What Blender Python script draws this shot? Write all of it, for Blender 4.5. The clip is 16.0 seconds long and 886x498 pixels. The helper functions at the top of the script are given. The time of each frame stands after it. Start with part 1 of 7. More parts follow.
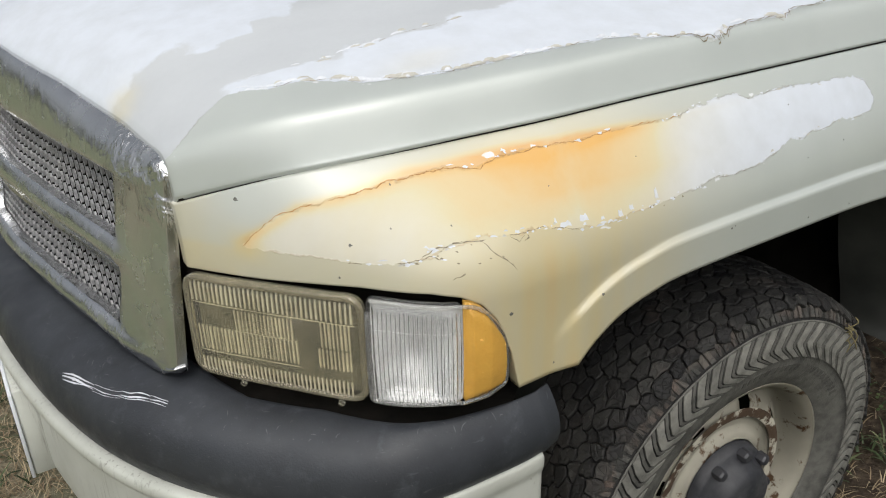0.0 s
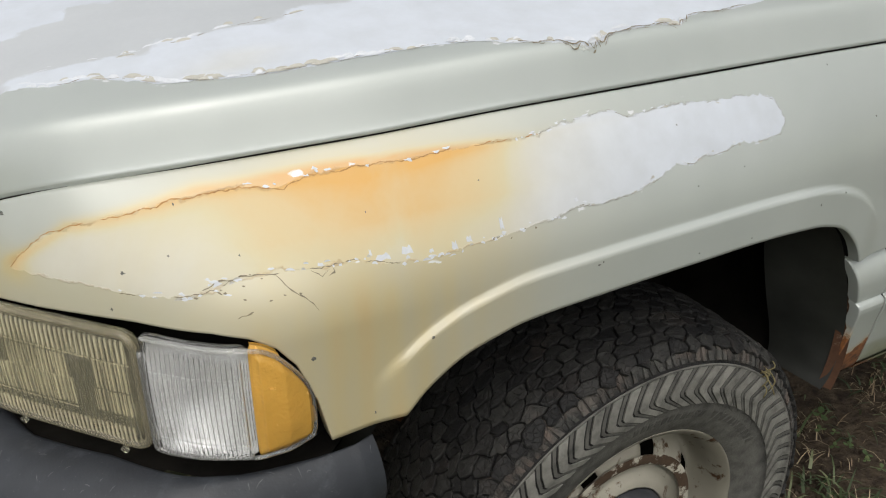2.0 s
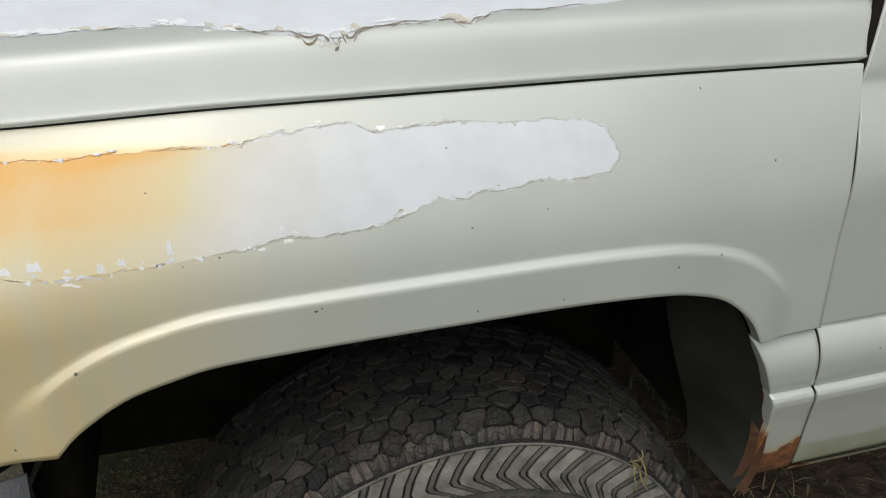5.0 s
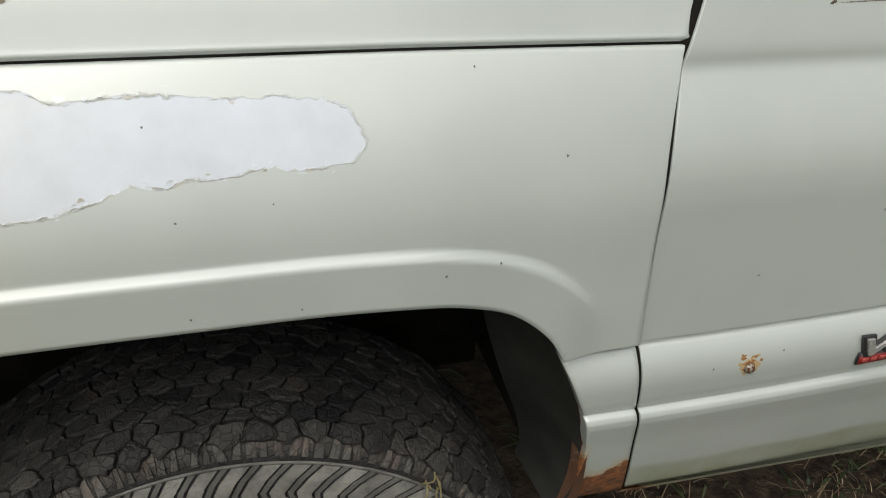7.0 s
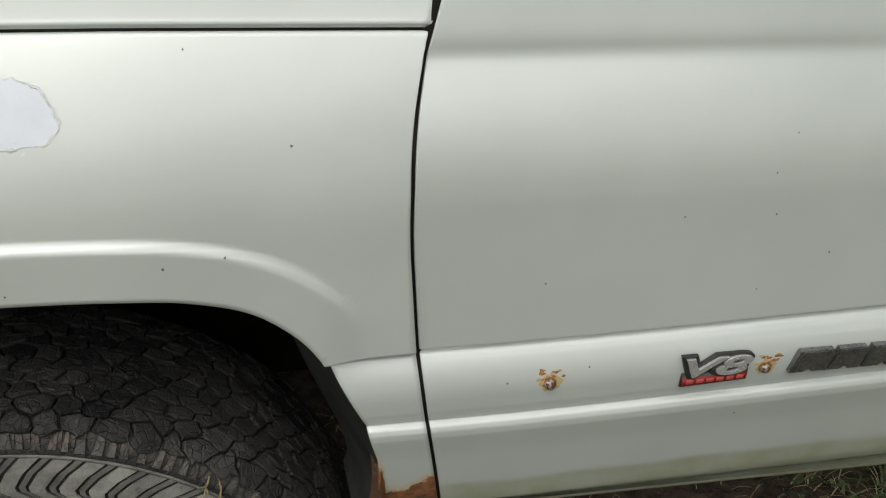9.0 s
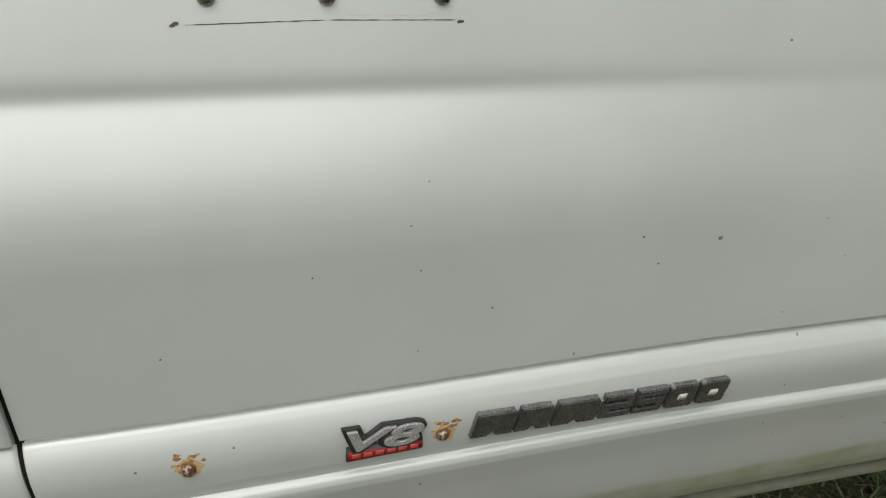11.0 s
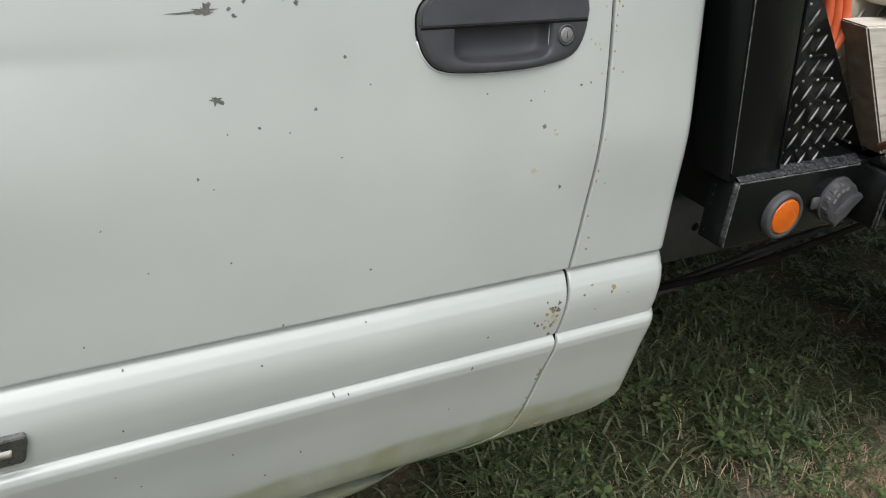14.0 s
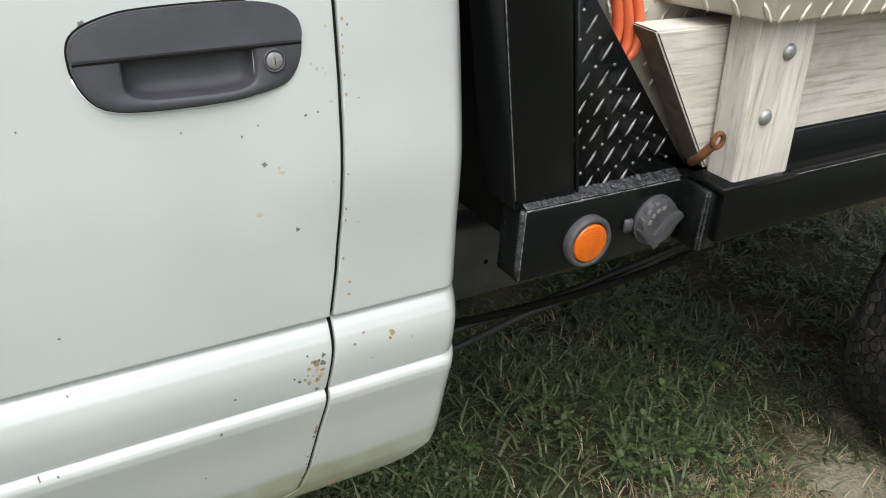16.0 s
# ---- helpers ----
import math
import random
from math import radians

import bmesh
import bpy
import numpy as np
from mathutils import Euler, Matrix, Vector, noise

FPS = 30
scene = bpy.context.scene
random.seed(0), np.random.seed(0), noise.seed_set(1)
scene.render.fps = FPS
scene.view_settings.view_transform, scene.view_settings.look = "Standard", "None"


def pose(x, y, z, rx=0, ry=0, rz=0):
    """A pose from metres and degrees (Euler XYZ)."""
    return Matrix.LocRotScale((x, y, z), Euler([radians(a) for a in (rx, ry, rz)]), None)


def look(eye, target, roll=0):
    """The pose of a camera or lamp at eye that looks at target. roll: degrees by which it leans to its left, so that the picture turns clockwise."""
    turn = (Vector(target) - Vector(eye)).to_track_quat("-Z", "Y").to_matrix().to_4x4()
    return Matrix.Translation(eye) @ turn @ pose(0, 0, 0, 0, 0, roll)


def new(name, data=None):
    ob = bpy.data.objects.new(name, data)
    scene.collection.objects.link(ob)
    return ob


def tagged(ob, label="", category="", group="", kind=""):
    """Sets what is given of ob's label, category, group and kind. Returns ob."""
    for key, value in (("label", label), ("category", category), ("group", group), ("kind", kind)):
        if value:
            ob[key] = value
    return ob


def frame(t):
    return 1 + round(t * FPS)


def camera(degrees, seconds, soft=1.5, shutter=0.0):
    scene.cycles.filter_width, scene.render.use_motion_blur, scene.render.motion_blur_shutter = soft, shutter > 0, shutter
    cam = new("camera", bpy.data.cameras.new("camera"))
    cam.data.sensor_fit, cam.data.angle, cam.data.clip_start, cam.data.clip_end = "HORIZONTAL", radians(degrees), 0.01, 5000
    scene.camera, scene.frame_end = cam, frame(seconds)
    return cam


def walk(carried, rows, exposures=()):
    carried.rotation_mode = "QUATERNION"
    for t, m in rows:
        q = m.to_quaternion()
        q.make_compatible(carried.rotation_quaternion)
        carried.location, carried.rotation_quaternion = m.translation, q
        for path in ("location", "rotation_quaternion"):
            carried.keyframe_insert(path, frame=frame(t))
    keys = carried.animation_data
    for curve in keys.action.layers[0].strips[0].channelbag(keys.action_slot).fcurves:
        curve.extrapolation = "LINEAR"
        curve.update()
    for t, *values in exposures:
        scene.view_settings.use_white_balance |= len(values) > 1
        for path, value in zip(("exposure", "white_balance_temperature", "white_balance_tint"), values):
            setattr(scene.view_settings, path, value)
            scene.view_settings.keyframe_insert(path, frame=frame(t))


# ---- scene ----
from mathutils import bvhtree

cam = camera(54.8, 16.0, 1.1)
PATH = [
    (0, (-1.014, -0.692, 1.444), (-0.093, 0.829, 0.528), -1.2),
    (0.5, (-0.944, -0.679, 1.44), (0.022, 0.81, 0.517), 0.2),
    (1, (-0.886, -0.679, 1.439), (0.076, 0.822, 0.532), 1.6),
    (1.5, (-0.818, -0.675, 1.432), (0.115, 0.828, 0.499), 0.9),
    (2, (-0.747, -0.684, 1.422), (0.127, 0.85, 0.483), 0.5),
    (2.5, (-0.661, -0.704, 1.405), (0.124, 0.886, 0.478), 0.5),
    (3, (-0.572, -0.721, 1.392), (0.105, 0.908, 0.45), 2.1),
    (3.2, (-0.538, -0.723, 1.398), (0.102, 0.91, 0.438), 2.4),
    (5.3, (-0.194, -0.69, 1.38), (0.297, 0.995, 0.42), 1.2),
    (5.5, (-0.16, -0.674, 1.382), (0.32, 0.996, 0.391), 1.6),
    (6, (-0.094, -0.652, 1.377), (0.434, 0.977, 0.344), 3.7),
    (6.5, (-0.032, -0.643, 1.376), (0.481, 0.972, 0.315), 3.7),
    (7, (0.032, -0.638, 1.363), (0.518, 0.99, 0.309), 3.5),
    (7.5, (0.11, -0.65, 1.353), (0.518, 0.999, 0.298), 2.6),
    (8, (0.188, -0.666, 1.339), (0.518, 1.011, 0.3), 2.4),
    (8.2, (0.223, -0.673, 1.342), (0.524, 1.008, 0.3), 2.5),
    (10.3, (0.518, -0.657, 1.342), (0.932, 1.012, 0.32), 2.7),
    (10.5, (0.547, -0.652, 1.333), (1.002, 1.025, 0.344), 3.2),
    (11, (0.626, -0.627, 1.338), (1.148, 1.032, 0.351), 3.9),
    (11.5, (0.696, -0.609, 1.339), (1.339, 1.016, 0.368), 5.8),
    (12, (0.764, -0.611, 1.333), (1.55, 0.973, 0.399), 7.0),
    (12.5, (0.856, -0.613, 1.337), (1.697, 0.923, 0.37), 6.0),
    (13, (0.949, -0.623, 1.324), (1.881, 0.88, 0.389), 5.8),
    (13.5, (1.048, -0.652, 1.306), (2.002, 0.841, 0.379), 5.7),
    (14, (1.143, -0.685, 1.306), (2.091, 0.816, 0.385), 6.1),
    (14.5, (1.226, -0.707, 1.323), (2.144, 0.794, 0.373), 4.6),
    (15, (1.294, -0.723, 1.334), (2.189, 0.795, 0.389), 4.0),
    (15.5, (1.365, -0.719, 1.335), (2.295, 0.789, 0.406), 4.1),
    (16, (1.441, -0.713, 1.327), (2.393, 0.777, 0.392), 3.8),
]
# (seconds, stops, kelvin, tint)
EXPOSURES = [(0.0, -0.04, 6510, 8), (1.5, -0.17, 6550, 8), (3.0, -0.18, 6590, 7), (6.0, -0.13, 6660, 7), (8.0, -0.04, 6610, 7), (11.0, -0.09, 6590, 8), (12.5, 0.06, 6470, 9), (14.5, 0.36, 6350, 10), (16.0, 0.64, 6320, 10)]
walk(cam, [(t, look(eye, target, roll)) for t, eye, target, roll in PATH], EXPOSURES)

# ---- light: a bright overcast sky with a broad soft sun ----
world = bpy.data.worlds.new("overcast_sky")
scene.world = world
world.use_nodes = True
wn, wl = world.node_tree.nodes, world.node_tree.links
sky = wn.new("ShaderNodeTexSky")
sky.sky_type, sky.sun_disc = "NISHITA", False
sky.sun_elevation, sky.sun_rotation = radians(59), radians(214)
sky.air_density, sky.dust_density, sky.ozone_density = 1.0, 6.0, 1.0
pale = wn.new("ShaderNodeHueSaturation")
pale.inputs["Saturation"].default_value = 0.30
wl.new(sky.outputs[0], pale.inputs["Color"])
wl.new(pale.outputs[0], wn["Background"].inputs[0])
wn["Background"].inputs[1].default_value = 0.11
sun = new("sun", bpy.data.lights.new("sun", "SUN"))
sun.data.energy, sun.data.angle, sun.data.color = 1.95, radians(84), (1.0, 0.985, 0.96)
sun.matrix_world = look((-1.0, -2.2, 4.05), (0.0, 0.0, 0.0))


# ---- materials ----
def nodes_of(name):
    m = bpy.data.materials.new(name)
    m.use_nodes = True
    return m, m.node_tree.nodes, m.node_tree.links, m.node_tree.nodes["Principled BSDF"]


class Net:
    """Short hand for building node trees."""

    def __init__(self, name):
        self.m, self.n, self.l, self.p = nodes_of(name)
        co = self.n.new("ShaderNodeTexCoord")
        self.co = co.outputs["Object"]

    def put(self, socket, value):
        if isinstance(value, bpy.types.NodeSocket):
            self.l.new(value, socket)
        else:
            socket.default_value = value

    def noise(self, scale, detail=4.0, rough=0.55, stretch=None, dist=0.0):
        t = self.n.new("ShaderNodeTexNoise")
        t.inputs["Scale"].default_value, t.inputs["Detail"].default_value = scale, detail
        t.inputs["Roughness"].default_value, t.inputs["Distortion"].default_value = rough, dist
        src = self.co
        if stretch:
            mp = self.n.new("ShaderNodeMapping")
            mp.inputs["Scale"].default_value = stretch
            self.l.new(self.co, mp.inputs[0])
            src = mp.outputs[0]
        self.l.new(src, t.inputs["Vector"])
        return t.outputs["Fac"]

    def cells(self, scale, feature="F1"):
        t = self.n.new("ShaderNodeTexVoronoi")
        t.feature = feature
        t.inputs["Scale"].default_value = scale
        self.l.new(self.co, t.inputs["Vector"])
        return t.outputs["Distance"]

    def attr(self, name):
        a = self.n.new("ShaderNodeAttribute")
        a.attribute_name = name
        return a.outputs["Fac"]

    def math(self, op, a, b=0.0, clamp=False):
        t = self.n.new("ShaderNodeMath")
        t.operation, t.use_clamp = op, clamp
        self.put(t.inputs[0], a)
        self.put(t.inputs[1], b)
        return t.outputs[0]

    def ramp(self, v, lo, hi, a=0.0, b=1.0):
        t = self.n.new("ShaderNodeMapRange")
        for k, q in (("Value", v), ("From Min", lo), ("From Max", hi), ("To Min", a), ("To Max", b)):
            self.put(t.inputs[k], q)
        return t.outputs[0]

    def mix(self, f, a, b):
        t = self.n.new("ShaderNodeMix")
        t.data_type = "RGBA"
        for i, q in ((0, f), (6, a), (7, b)):
            self.put(t.inputs[i], q if isinstance(q, bpy.types.NodeSocket) or i == 0 else (*q, 1.0))
        return t.outputs[2]

    def bump(self, height, strength=0.3, distance=0.002):
        t = self.n.new("ShaderNodeBump")
        t.inputs["Strength"].default_value, t.inputs["Distance"].default_value = strength, distance
        self.l.new(height, t.inputs["Height"])
        self.l.new(t.outputs[0], self.p.inputs["Normal"])

    def done(self, color, rough=0.5, metal=0.0, spec=0.5):
        self.put(self.p.inputs["Base Color"], color if isinstance(color, bpy.types.NodeSocket) else (*color, 1.0))
        self.put(self.p.inputs["Roughness"], rough)
        self.put(self.p.inputs["Metallic"], metal)
        self.put(self.p.inputs["Specular IOR Level"], spec)
        return self.m


PAINT, PAINT_WORN = (0.475, 0.505, 0.485), (0.435, 0.465, 0.445)


def paint_material(name, worn):
    """Aged white body paint; worn: clear coat peeling to primer, rust staining and rust."""
    k = Net(name)
    cloud, fine = k.noise(5.0, 3), k.noise(140.0, 3)
    col = k.mix(k.ramp(cloud, 0.35, 0.7), PAINT, PAINT_WORN)
    dirt = k.math("MULTIPLY", k.attr("dirt"), k.ramp(k.noise(16.0, 5, stretch=(1, 1, 0.5)), 0.3, 0.65, 0.45, 1.0))
    col = k.mix(k.math("MULTIPLY", dirt, 0.80, True), col, (0.235, 0.245, 0.125))
    rough = k.mix(0.0, (0.33, 0.33, 0.33), (0.3, 0.3, 0.3))
    height = k.math("MULTIPLY", k.noise(300.0, 2), 0.015)
    if worn:
        stain = k.math("MULTIPLY", k.attr("stain"), k.ramp(k.noise(9.0, 5, stretch=(1, 1, 0.45), dist=0.6), 0.25, 0.7, 0.72, 1.12))
        yellow = k.mix(k.ramp(stain, 0.0, 0.5), col, (0.55, 0.47, 0.28))
        orange = k.mix(k.ramp(stain, 0.5, 1.0), yellow, (0.60, 0.34, 0.105))
        col = orange
        edge = k.math("ADD", k.attr("peel"), k.ramp(k.noise(95.0, 5, 0.65), 0.2, 0.8, -0.0034, 0.0034))
        edge = k.math("ADD", edge, k.ramp(k.noise(26.0, 3), 0.2, 0.8, -0.0026, 0.0026))
        inside = k.ramp(edge, -0.0004, 0.0004)
        primer = k.mix(k.ramp(k.noise(24.0, 5), 0.35, 0.7), (0.600, 0.635, 0.70), (0.545, 0.575, 0.625))
        worn_grey = k.mix(k.ramp(k.noise(8.0, 4, stretch=(0.4, 1, 1)), 0.3, 0.7), (0.455, 0.475, 0.50), (0.51, 0.53, 0.555))
        primer = k.mix(k.ramp(k.math("ADD", k.attr("fresh"), k.ramp(k.noise(22.0, 4), 0.2, 0.8, -0.35, 0.35)), 0.4, 0.6), worn_grey, primer)
        bare = k.mix(k.ramp(stain, 0.0, 0.45), primer, (0.60, 0.535, 0.35))
        bare = k.mix(k.ramp(stain, 0.42, 1.0), bare, (0.66, 0.38, 0.115))
        col = k.mix(inside, col, bare)
        rim = k.math("MULTIPLY", k.ramp(k.math("ABSOLUTE", edge), 0.0005, 0.0016, 1.0, 0.0), k.ramp(k.noise(30.0, 3), 0.48, 0.56))
        col = k.mix(k.math("MULTIPLY", rim, 0.40), col, k.mix(k.ramp(stain, 0.1, 0.4), (0.33, 0.32, 0.28), (0.42, 0.26, 0.12)))
        band = k.math("MULTIPLY", k.ramp(k.math("ABSOLUTE", k.math("ADD", edge, 0.0035)), 0.0016, 0.0024, 1.0, 0.0), k.ramp(k.noise(36.0, 2), 0.66, 0.70))
        col = k.mix(band, col, (0.72, 0.73, 0.74))
        rough = k.mix(inside, rough, k.ramp(fine, 0.3, 0.7, 0.55, 0.7))
        height = k.math("ADD", height, k.math("MULTIPLY", inside, -0.5))
        height = k.math("ADD", height, k.math("MULTIPLY", rim, 0.8))
        rust_f = k.math("ADD", k.attr("rust"), k.ramp(k.noise(60.0, 6, 0.7), 0.2, 0.8, -0.35, 0.16))
        rust = k.ramp(rust_f, 0.45, 0.55)
        rust_col = k.mix(k.ramp(k.noise(70.0, 6, 0.7), 0.35, 0.65), (0.050, 0.020, 0.010), (0.26, 0.095, 0.026))
        col = k.mix(k.ramp(rust_f, 0.18, 0.5, 0.0, 0.6), col, (0.48, 0.30, 0.12))
        col = k.mix(rust, col, rust_col)
        rough = k.mix(rust, rough, k.ramp(fine, 0.0, 1.0, 0.8, 0.95))
        height = k.math("ADD", height, k.math("MULTIPLY", k.math("MULTIPLY", rust, k.noise(160.0, 4)), 1.6))
    k.bump(height, 0.5, 0.0012)
    k.put(k.p.inputs["Coat Weight"], k.math("MULTIPLY", k.math("SUBTRACT", 1.0, k.math("MAXIMUM", inside, rust)), 1.0, True) if worn else 1.0)
    k.p.inputs["Coat Roughness"].default_value = 0.26
    k.p.inputs["Coat IOR"].default_value = 1.55
    pearl = k.math("MULTIPLY", k.math("SUBTRACT", 1.0, k.math("MAXIMUM", inside, rust)), 0.04, True) if worn else 0.04
    return k.done(col, rough, pearl, 0.6)


M_PAINT = paint_material("aged_white_paint", False)
M_WORN = paint_material("peeling_white_paint", True)


def simple(name, a, b, scale, rough=(0.5, 0.7), metal=0.0, spec=0.5, bump=0.3, bscale=None, dist=0.001, stretch=None):
    k = Net(name)
    f = k.ramp(k.noise(scale, 5, stretch=stretch), 0.3, 0.7)
    k.bump(k.noise(bscale or scale * 6, 4, stretch=stretch), bump, dist)
    return k.done(k.mix(f, a, b), k.ramp(k.noise(scale * 2.3, 4, stretch=stretch), 0.3, 0.7, *rough), metal, spec)


def rusty(name, base, rust, amount, scale=30.0, rough=0.5, metal=0.0):
    k = Net(name)
    f = k.ramp(k.noise(scale, 6, 0.65), amount, amount + 0.06)
    c = k.mix(k.ramp(k.noise(scale * 0.4, 4), 0.3, 0.7), base, tuple(q * 0.75 for q in base))
    c = k.mix(f, c, k.mix(k.noise(scale * 3, 4), rust, tuple(q * 0.4 for q in rust)))
    k.bump(k.math("ADD", k.math("MULTIPLY", f, 0.6), k.math("MULTIPLY", k.noise(scale * 6, 3), 0.4)), 0.5, 0.001)
    return k.done(c, k.mix(f, (rough, rough, rough), (0.9, 0.9, 0.9)), metal)


# near-black: truly black parts, and shade put into colour in recesses and gaps
M_DARK = simple("near_black_parts_and_shade", (0.005, 0.005, 0.0045), (0.016, 0.014, 0.012), 14.0, (0.7, 0.95))
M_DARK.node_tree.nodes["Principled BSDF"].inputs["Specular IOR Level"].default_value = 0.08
M_LINER = simple("black_plastic_liner", (0.010, 0.011, 0.010), (0.028, 0.029, 0.026), 9.0, (0.45, 0.65), bump=0.25)
def pad_material():
    """Faded rubber: chalky patches, fine scuffs along its length and specks of dust."""
    k = Net("faded_black_rubber")
    c = k.mix(k.ramp(k.noise(7.0, 5), 0.3, 0.7), (0.018, 0.020, 0.025), (0.036, 0.040, 0.048))
    c = k.mix(k.ramp(k.noise(19.0, 6, 0.7), 0.56, 0.72, 0.0, 0.7), c, (0.066, 0.072, 0.082))
    c = k.mix(k.ramp(k.noise(90.0, 5, 0.7, (0.25, 0.25, 1.0), 1.0), 0.62, 0.75, 0.0, 0.6), c, (0.12, 0.125, 0.135))
    c = k.mix(k.ramp(k.noise(420.0, 2), 0.72, 0.78, 0.0, 0.7), c, (0.22, 0.22, 0.21))
    k.bump(k.math("ADD", k.noise(300.0, 3), k.noise(40.0, 4)), 0.3, 0.0012)
    return k.done(c, k.ramp(k.noise(22.0, 4), 0.3, 0.7, 0.40, 0.66), 0.0, 0.5)


M_PAD = pad_material()
M_FRAME = simple("dusty_black_frame_paint", (0.040, 0.042, 0.038), (0.085, 0.086, 0.076), 7.0, (0.5, 0.75), bump=0.4)
M_HANDLE = simple("grey_black_plastic", (0.042, 0.043, 0.049), (0.058, 0.059, 0.067), 30.0, (0.42, 0.55), bump=0.3, bscale=700.0, dist=0.0004)
def chrome_material():
    """Aged chrome film with shallow dents and patches of fine wrinkles."""
    k = Net("dull_chrome")
    c = k.mix(k.ramp(k.noise(11.0, 5), 0.3, 0.7), (0.80, 0.80, 0.82), (0.66, 0.67, 0.68))
    c = k.mix(k.ramp(k.noise(90.0, 5, 0.7), 0.60, 0.80, 0.0, 0.5), c, (0.42, 0.42, 0.38))
    patch_f = k.ramp(k.noise(9.0, 3), 0.46, 0.60)
    sep = k.n.new("ShaderNodeSeparateXYZ")
    k.l.new(k.co, sep.inputs[0])
    corner = k.math("MULTIPLY", k.ramp(sep.outputs[2], 0.995, 1.015), k.ramp(k.math("ABSOLUTE", k.math("ADD", sep.outputs[1], -0.93)), 0.50, 0.58))
    fold = k.math("MULTIPLY", k.math("MULTIPLY", k.noise(95.0, 2, stretch=(1, 1, 0.6), dist=1.8), corner), k.ramp(k.noise(32.0, 2), 0.40, 0.58))
    wr = k.math("MULTIPLY", k.noise(70.0, 3, stretch=(1, 1, 0.35), dist=1.2), patch_f)
    k.bump(k.math("ADD", k.math("MULTIPLY", k.noise(16.0, 2), 0.3), k.math("ADD", k.math("MULTIPLY", wr, 1.5), k.math("MULTIPLY", fold, 4.0))), 0.35, 0.004)
    return k.done(c, k.ramp(k.noise(26.0, 4), 0.3, 0.7, 0.16, 0.32), 1.0)


M_CHROME = chrome_material()
M_BADGE = simple("weathered_badge_metal", (0.17, 0.17, 0.172), (0.26, 0.26, 0.26), 60.0, (0.20, 0.36), 0.85, bump=0.05)
M_BADGE_BRIGHT = simple("bright_badge_metal", (0.62, 0.62, 0.62), (0.46, 0.46, 0.46), 200.0, (0.15, 0.3), 0.6)
M_BLACK_TRIM = simple("black_badge_enamel", (0.012, 0.012, 0.012), (0.03, 0.03, 0.03), 120.0, (0.35, 0.5))
M_RED_DARK = simple("dark_red_enamel", (0.24, 0.016, 0.016), (0.16, 0.012, 0.012), 120.0, (0.4, 0.6))
M_RED_PALE = simple("faded_red_print", (0.46, 0.085, 0.075), (0.36, 0.055, 0.05), 120.0, (0.4, 0.6))
def bumper_material():
    """White bumper paint with rows of fine upright scratches and rusty nicks."""
    k = Net("painted_bumper")
    c = k.mix(k.ramp(k.noise(12.0, 4), 0.3, 0.7), (0.52, 0.53, 0.49), (0.42, 0.43, 0.39))
    rows = k.math("MULTIPLY", k.ramp(k.noise(170.0, 4, 0.6, (1, 1, 0.05)), 0.55, 0.66), k.ramp(k.noise(9.0, 3), 0.42, 0.62))
    c = k.mix(k.math("MULTIPLY", rows, 0.75), c, (0.17, 0.165, 0.145))
    c = k.mix(k.ramp(k.noise(26.0, 6, 0.7), 0.68, 0.73), c, (0.13, 0.08, 0.05))
    k.bump(k.noise(120.0, 3), 0.2, 0.0008)
    return k.done(c, 0.42)


M_BUMPER = bumper_material()
M_BLACK = rusty("glossy_black_frame_paint", (0.006, 0.007, 0.007), (0.07, 0.045, 0.03), 0.74, 22.0, 0.24)
M_BLACK.node_tree.nodes["Principled BSDF"].inputs["Specular IOR Level"].default_value = 0.20
M_WELD = simple("rough_painted_weld", (0.010, 0.011, 0.012), (0.050, 0.052, 0.057), 90.0, (0.16, 0.45), bump=1.0, bscale=150.0, dist=0.004)
M_ALU = simple("dull_aluminium_tread_plate", (0.47, 0.44, 0.37), (0.34, 0.32, 0.26), 14.0, (0.38, 0.58), 0.55, bump=0.2)
M_RUST = simple("red_brown_rust", (0.17, 0.062, 0.022), (0.075, 0.030, 0.014), 120.0, (0.85, 0.97), bump=0.9, bscale=420.0)
M_RUST_EDGE = rusty("rusted_white_edge", (0.16, 0.11, 0.075), (0.095, 0.040, 0.018), 0.36, 40.0, 0.8)
M_RIM = rusty("rusted_cream_wheel", (0.50, 0.47, 0.39), (0.17, 0.095, 0.050), 0.57, 22.0, 0.5)
M_HUB = simple("dusty_black_hub", (0.016, 0.017, 0.022), (0.045, 0.045, 0.05), 40.0, (0.45, 0.7))
M_ORANGE_CORD = simple("orange_cord_jacket", (0.72, 0.15, 0.055), (0.58, 0.12, 0.045), 60.0, (0.45, 0.6))
M_CAP = simple("grey_plastic_cap", (0.038, 0.039, 0.042), (0.066, 0.066, 0.070), 60.0, (0.45, 0.65))
M_ZINC = simple("zinc_bolt", (0.42, 0.43, 0.41), (0.30, 0.31, 0.29), 200.0, (0.4, 0.6), 0.8)
M_STRAW_BITS = simple("dry_straw", (0.24, 0.20, 0.10), (0.15, 0.13, 0.06), 50.0, (0.7, 0.9))
M_CHIP = simple("exposed_dark_chip", (0.075, 0.073, 0.066), (0.17, 0.165, 0.15), 400.0, (0.6, 0.8))
M_CHIP_WHITE = simple("white_paint_flake", (0.66, 0.68, 0.72), (0.58, 0.60, 0.64), 200.0, (0.5, 0.7))
M_CHIP_CREAM = simple("cream_paint_flake", (0.52, 0.505, 0.455), (0.43, 0.415, 0.37), 200.0, (0.5, 0.7))


